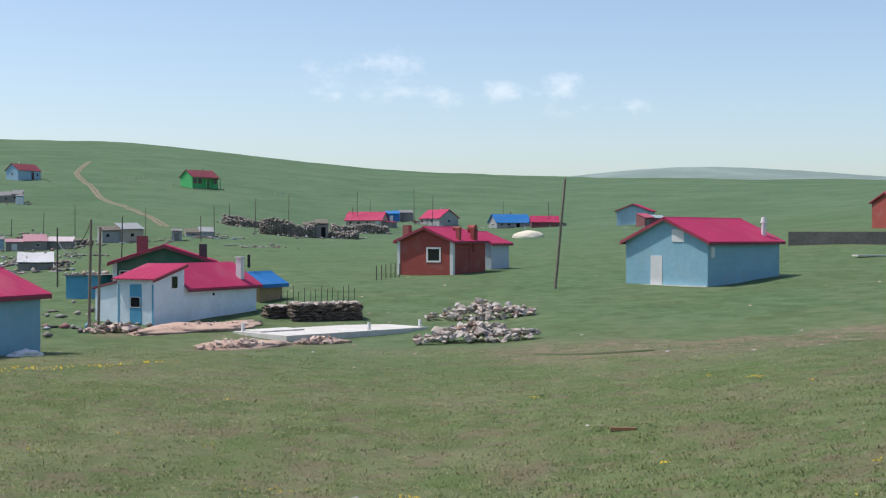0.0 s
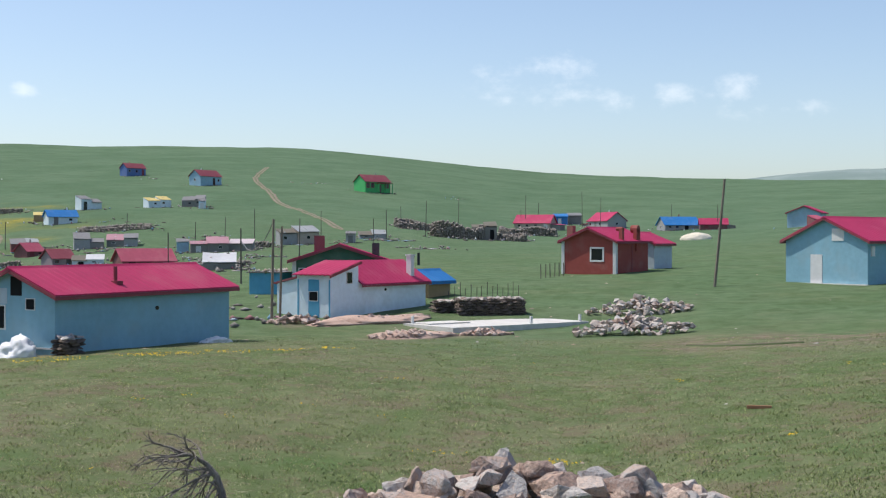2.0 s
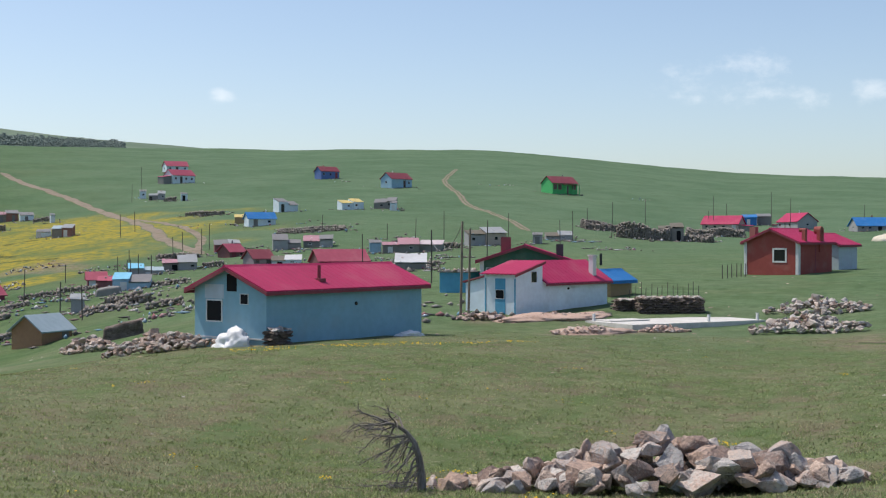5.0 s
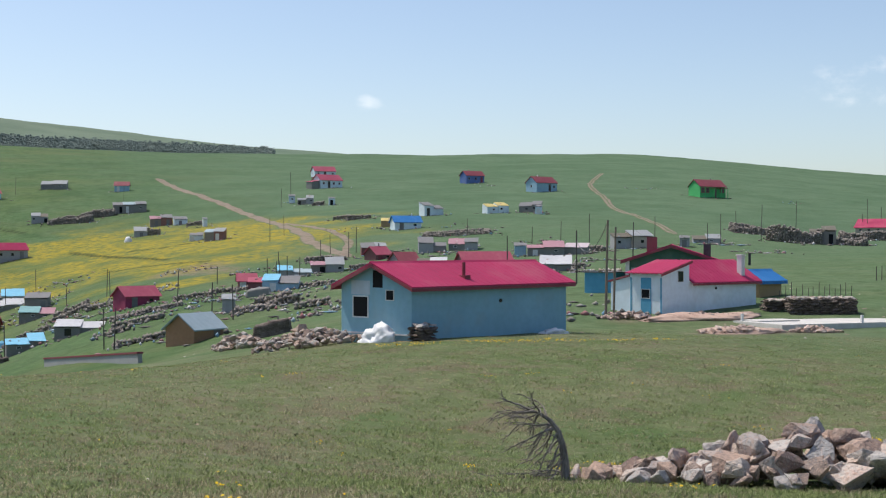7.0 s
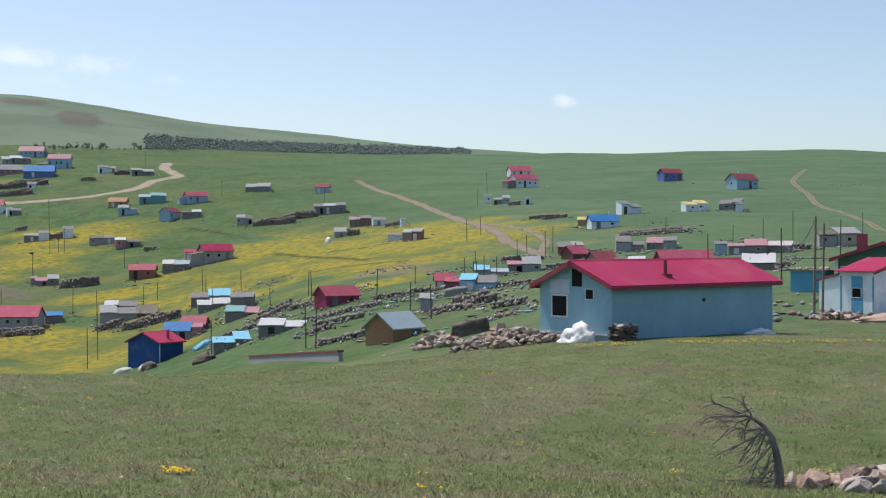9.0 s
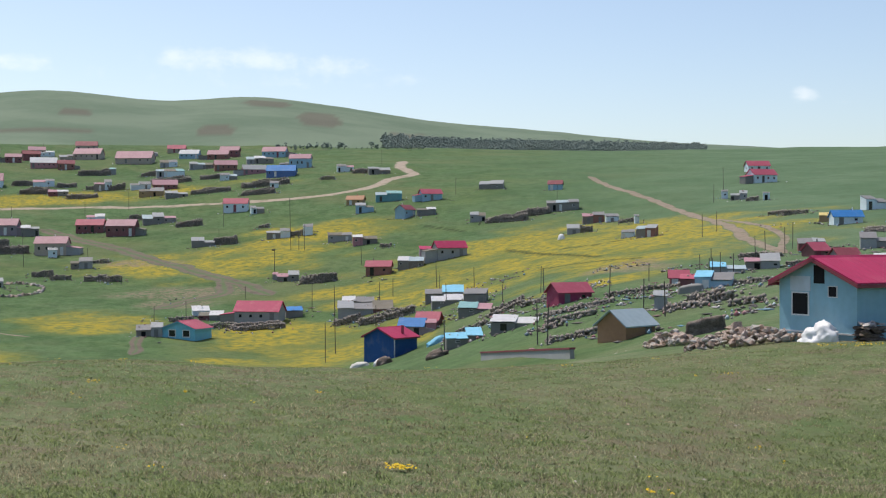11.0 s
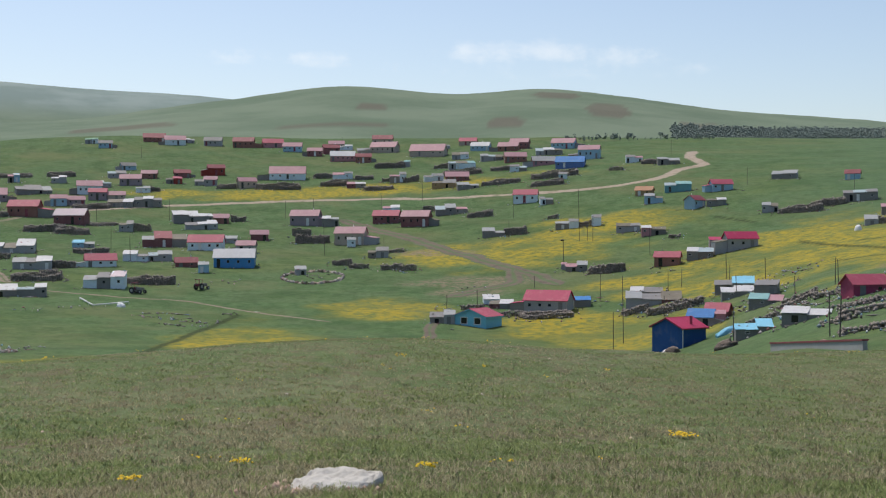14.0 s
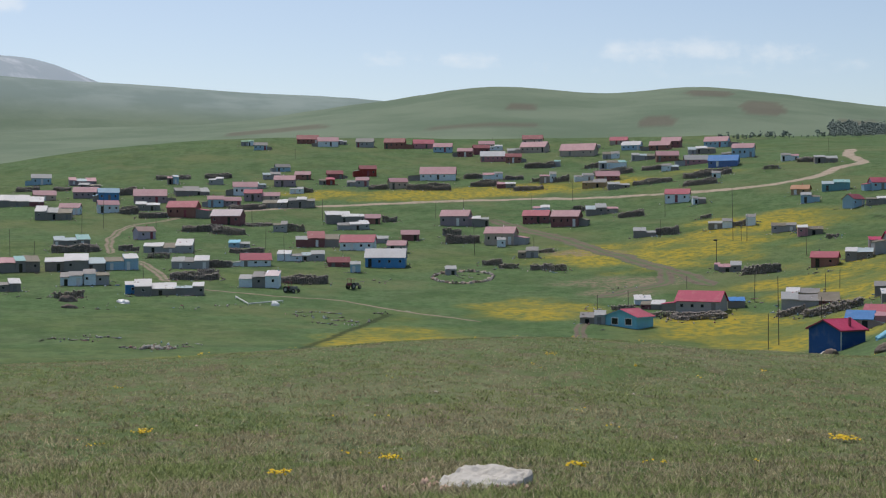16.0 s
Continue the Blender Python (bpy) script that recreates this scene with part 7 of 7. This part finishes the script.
# ---- trees, grass and flowers ----
def blades(name, count, seed, reach, tall, wide, mat, label, dry):
    """Short grass blades, thickest near the hilltop, in drifts of green or of straw."""
    g = np.random.RandomState(seed)
    tufts = count // 11
    d = reach[0] * (reach[1] / reach[0]) ** g.rand(tufts)
    a = np.radians(g.uniform(-25, 77, tufts))
    tx, ty = -np.sin(a) * d, np.cos(a) * d
    patch = rumple(tx, ty, 11.0, 6.0) + 0.7 * rumple(tx, ty, 3.1, 9.0) + 0.8 * rumple(tx, ty, 1.1, 4.0)
    # drier towards the brow over the valley
    keep = (patch + 0.45 * ease(15, 40, np.degrees(a)) > g.normal(0.3, 0.32, tufts)) == dry
    tx, ty, d = tx[keep], ty[keep], d[keep]
    size = np.exp(g.normal(0, 0.35, len(tx)))
    t = np.repeat(np.arange(len(tx)), 11)
    n = len(t)
    spread = 0.05 * size[t] * (0.6 + d[t] / 40)
    x, y = tx[t] + g.normal(0, 1, n) * spread * 1.6, ty[t] + g.normal(0, 1, n) * spread
    z = heights(x, y)
    h = tall * (1 - 0.55 * ease(22, 60, d[t])) * size[t] * g.uniform(0.5, 1.2, n)
    w = wide * g.uniform(0.6, 1.3, n) * (0.7 + d[t] / 60)
    f = g.uniform(0, 2 * np.pi, n)
    lx, ly = g.normal(0, 0.8, n) * h, g.normal(0, 0.8, n) * h
    cx, cy = np.cos(f) * w / 2, np.sin(f) * w / 2
    v = np.empty((n, 3, 3))
    v[:, 0] = np.column_stack([x - cx, y - cy, z - 0.01])
    v[:, 1] = np.column_stack([x + cx, y + cy, z - 0.01])
    v[:, 2] = np.column_stack([x + lx, y + ly, z + h])
    ob = quick_mesh(name, v.reshape(-1, 3), np.arange(3 * n).reshape(n, 3), mat, label, "grass")
    # rounded blades: their normals lean upwards
    up = np.repeat(np.column_stack([g.normal(0, 0.35, n), g.normal(0, 0.35, n), np.ones(n)]), 3, axis=0)
    up /= np.linalg.norm(up, axis=1)[:, None]
    ob.data.polygons.foreach_set("use_smooth", np.ones(n, bool))
    ob.data.normals_split_custom_set_from_vertices(up.tolist())
    return ob


material("grass_blade", 0.85, 0, 0, 1.5, ((0.185, 0.245, 0.092), (0.28, 0.345, 0.145), (0.39, 0.435, 0.22)), island=0.7, spec=0.15)
material("straw_blade", 0.9, 0, 0, 1.5, ((0.24, 0.215, 0.135), (0.38, 0.35, 0.225), (0.53, 0.49, 0.34)), island=0.7, spec=0.15)
for name in ("grass_blade", "straw_blade"):
    t = MATS[name].node_tree
    tl, ms = t.nodes.new("ShaderNodeBsdfTranslucent"), t.nodes.new("ShaderNodeMixShader")
    ms.inputs["Fac"].default_value = 0.5
    b = t.nodes["Principled BSDF"]
    t.links.new(b.inputs["Base Color"].links[0].from_socket, tl.inputs["Color"])
    t.links.new(b.outputs[0], ms.inputs[1])
    t.links.new(tl.outputs[0], ms.inputs[2])
    t.links.new(ms.outputs[0], t.nodes["Material Output"].inputs["Surface"])
blades("grass", 820000, 1, (11, 72), 0.06, 0.026, "grass_blade", "short green meadow grass", False)
blades("dry_grass", 640000, 2, (11, 72), 0.06, 0.024, "straw_blade", "short dry straw-coloured grass", True)

litter()


def flowers(name, spots, seed, mat, label):
    g = np.random.RandomState(seed)
    vs, fs = [], []
    k = 0
    for x, y, r, n, s in spots:
        px, py = x + g.normal(0, r * 0.5, n), y + g.normal(0, r * 0.25, n)
        pz = heights(px, py) + g.uniform(0.06, 0.13, n)
        for q in range(n):
            w = g.uniform(0, 6.3)
            t = s * g.uniform(0.7, 1.3)
            ring = [(px[q] + math.cos(w + i * 1.0472) * t, py[q] + math.sin(w + i * 1.0472) * t, pz[q] + g.uniform(-0.02, 0.02)) for i in range(6)]
            vs += ring + [(px[q], py[q], pz[q] + t * 0.6)]
            fs += [(k + i, k + (i + 1) % 6, k + 6) for i in range(6)]
            k += 7
    return quick_mesh(name, np.array(vs), np.array(fs), mat, label, "flowers")


g = np.random.RandomState(5)
spots = [(-17.3, 22.7, 0.28, 60, 0.03), (-18.6, 12.6, 0.3, 40, 0.022), (-15.1, 13.7, 0.25, 30, 0.022), (-16.9, 9.6, 0.3, 40, 0.022), (-26.6, 11.7, 0.3, 35, 0.028), (0.7, 32.8, 0.25, 40, 0.028), (-7.2, 31.8, 0.6, 30, 0.022), (-6.8, 33.5, 0.6, 35, 0.022), (-0.7, 38.9, 0.5, 30, 0.026)]
for i in range(70):
    d, a = g.uniform(22, 60), math.radians(g.uniform(-20, 70))
    spots.append((-math.sin(a) * d, math.cos(a) * d, g.uniform(0.1, 0.6), g.randint(2, 12), g.uniform(0.018, 0.03)))
for i in range(26):
    u = g.rand()
    spots.append((-22.5 + 13 * u, 52.5 + 7 * u + g.normal(0, 0.6), 0.8, g.randint(6, 16), 0.03))
flowers("yellow_flowers", spots, 6, "blossom", "scattered clumps of small yellow meadow flowers")

# loose stones in the turf
vs, fs, k = [], [], 0
for i in range(290):
    d, a = (16 * (62 / 16) ** g.rand(), math.radians(g.uniform(-22, 74))) if i < 170 else (62 * 2 ** g.rand(), math.radians(g.uniform(-22, 30)))
    x, y, s = -math.sin(a) * d, math.cos(a) * d, g.uniform(0.03, 0.1) * (1 if i < 170 else 1.9)
    z = ground(x, y)
    w = g.uniform(0, 6.3)
    for j in range(5):
        vs.append((x + math.cos(w + j * 1.257) * s * g.uniform(0.7, 1.5), y + math.sin(w + j * 1.257) * s * g.uniform(0.7, 1.3), z - 0.02))
    vs.append((x + g.uniform(-0.3, 0.3) * s, y + g.uniform(-0.3, 0.3) * s, z + s * g.uniform(0.2, 0.4)))
    fs += [(k + j, k + (j + 1) % 5, k + 5) for j in range(5)]
    k += 6
quick_mesh("loose_stones", np.array(vs), np.array(fs), "rubble", "small loose stones strewn in the turf", "stones")


def woods(name, places, seed, label):
    """Many small trees, each a trunk and a crown of ragged leafy clumps."""
    rng = random.Random(seed)
    bm_v, bm_f = [], []
    for x, y, h in places:
        z = ground(x, y)
        n0 = len(bm_v)
        for i in range(4):
            bm_v.append((x + 0.12 * h * 0.2 * math.cos(i * 1.57), y + 0.12 * h * 0.2 * math.sin(i * 1.57), z - 0.5))
        bm_v.append((x, y, z + h * 0.7))
        bm_f += [(n0 + i, n0 + (i + 1) % 4, n0 + 4) for i in range(4)]
        for c in range(rng.randint(9, 13)):
            cz = z + h * rng.uniform(0.3, 0.9)
            k = 1 - abs((cz - z) / h - 0.5)
            cx, cy, r = x + rng.gauss(0, 0.16) * h * k, y + rng.gauss(0, 0.16) * h * k, h * rng.uniform(0.09, 0.17) * k
            n0 = len(bm_v)
            for dx, dy, dz in ((1, 0, 0), (-1, 0, 0), (0, 1, 0), (0, -1, 0), (0, 0, 1.1), (0, 0, -0.8)):
                q = rng.uniform(0.7, 1.3) * r
                bm_v.append((cx + dx * q + rng.gauss(0, 0.1) * r, cy + dy * q + rng.gauss(0, 0.1) * r, cz + dz * q))
            bm_f += [(n0 + a, n0 + b, n0 + c2) for a, b, c2 in ((0, 2, 4), (2, 1, 4), (1, 3, 4), (3, 0, 4), (2, 0, 5), (1, 2, 5), (3, 1, 5), (0, 3, 5))]
    ob = quick_mesh(name, np.array(bm_v), np.array(bm_f), "hazy_leafage", label, "trees")
    ob.data.polygons.foreach_set("use_smooth", np.ones(len(bm_f), bool))
    return ob


def belt(n, a0, a1, near, slope, depth, h, seed):
    """Places for trees in a belt across the view: degrees, distance, metres tall."""
    rng = random.Random(seed)
    out = []
    for _ in range(n):
        a = rng.uniform(a0, a1)
        d = near + (a1 - a) * slope + rng.random() * depth
        out.append((-math.sin(radians(a)) * d, math.cos(radians(a)) * d, h * rng.uniform(0.4, 1.35)))
    return out


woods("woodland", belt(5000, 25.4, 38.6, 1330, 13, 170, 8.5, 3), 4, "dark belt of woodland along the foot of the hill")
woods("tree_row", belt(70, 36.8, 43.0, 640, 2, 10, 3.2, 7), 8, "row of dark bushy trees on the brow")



# ---- clouds: a far veil of sky behind the hills ----
def clouds():
    m = bpy.data.materials.new("cloud_veil")
    m.use_nodes = True
    n, l = m.node_tree.nodes, m.node_tree.links
    n.remove(n["Principled BSDF"])
    co = n.new("ShaderNodeTexCoord")
    mp = n.new("ShaderNodeMapping")
    mp.inputs["Scale"].default_value = (1, 1, 1.5)
    l.new(co.outputs["Object"], mp.inputs["Vector"])
    t = n.new("ShaderNodeTexNoise")
    t.inputs["Scale"].default_value, t.inputs["Detail"].default_value, t.inputs["Roughness"].default_value = 0.0105, 10, 0.62
    l.new(mp.outputs["Vector"], t.inputs["Vector"])
    at = n.new("ShaderNodeAttribute")
    at.attribute_name = "cloud"
    ad = n.new("ShaderNodeMath")
    ad.operation = "ADD"
    l.new(t.outputs["Fac"], ad.inputs[0])
    l.new(at.outputs["Fac"], ad.inputs[1])
    r = n.new("ShaderNodeMapRange")
    r.interpolation_type = "SMOOTHSTEP"
    r.inputs["From Min"].default_value, r.inputs["From Max"].default_value, r.inputs["To Max"].default_value = 0.80, 1.32, 0.36
    l.new(ad.outputs[0], r.inputs["Value"])
    em = n.new("ShaderNodeEmission")
    em.inputs["Color"].default_value, em.inputs["Strength"].default_value = (0.93, 0.96, 1.0, 1), 1.05
    tr = n.new("ShaderNodeBsdfTransparent")
    mx = n.new("ShaderNodeMixShader")
    l.new(r.outputs["Result"], mx.inputs["Fac"])
    l.new(tr.outputs[0], mx.inputs[1])
    l.new(em.outputs[0], mx.inputs[2])
    l.new(mx.outputs[0], n["Material Output"].inputs["Surface"])
    A, E = np.meshgrid(np.arange(-30, 85, 0.5), np.arange(-1, 14, 0.25), indexing="ij")
    a, e = np.radians(A), np.radians(E)
    R = 4750
    v = np.column_stack([(-np.sin(a) * np.cos(e) * R).ravel(), (np.cos(a) * np.cos(e) * R).ravel(), (np.sin(e) * R + LIFT).ravel()])
    na, ne = A.shape
    i = np.arange(na * ne).reshape(na, ne)
    f = np.column_stack([i[:-1, :-1].ravel(), i[1:, :-1].ravel(), i[1:, 1:].ravel(), i[:-1, 1:].ravel()])
    me = bpy.data.meshes.new("backdrop")
    me.from_pydata(v.tolist(), [], f.tolist())
    den = np.zeros(A.shape)
    for ca, ce, ra, re, s in CLOUDS:
        den = np.maximum(den, s * np.clip(1.25 - np.hypot((A - ca) / (ra * 1.25), (E - ce) / (re * 1.1)), 0, 1))
    at = me.attributes.new("cloud", "FLOAT", "POINT")
    at.data.foreach_set("value", den.ravel().astype(np.float32))
    me.materials.append(m)
    ob = new("backdrop", me)
    ob.visible_shadow = False
    return tagged(ob, "thin white fair-weather clouds low over the hills", "clouds", kind="structure")


CLOUDS = (
    (-0.2, 7.1, 1.5, 0.8, 0.62), (2.3, 6.7, 1.6, 0.8, 0.5), (-2.6, 5.7, 1.4, 0.7, 0.55), (-5.1, 5.9, 1.6, 0.7, 0.58), (-7.2, 6.0, 1.2, 0.9, 0.62), (-10.2, 5.3, 1.0, 0.5, 0.5), (0.6, 5.8, 4.0, 0.9, 0.42), (-7.5, 5.1, 4.0, 0.6, 0.38), (-14.5, 5.2, 2.0, 0.6, 0.38),
    (21.5, 5.85, 0.6, 0.45, 0.72), (19.9, 5.5, 0.6, 0.3, 0.5),
    (46.2, 7.5, 2.3, 0.7, 0.62), (43.5, 7.5, 2.0, 0.7, 0.66), (40.6, 7.2, 2.2, 0.6, 0.62), (38.2, 6.7, 1.6, 0.5, 0.5), (56.4, 7.3, 2.0, 0.5, 0.6), (53.0, 7.2, 2.0, 0.5, 0.6), (50.0, 6.9, 2.0, 0.4, 0.4), (72.0, 9.2, 1.2, 0.7, 0.75), (45.0, 6.6, 9.0, 0.5, 0.36),
)
clouds()
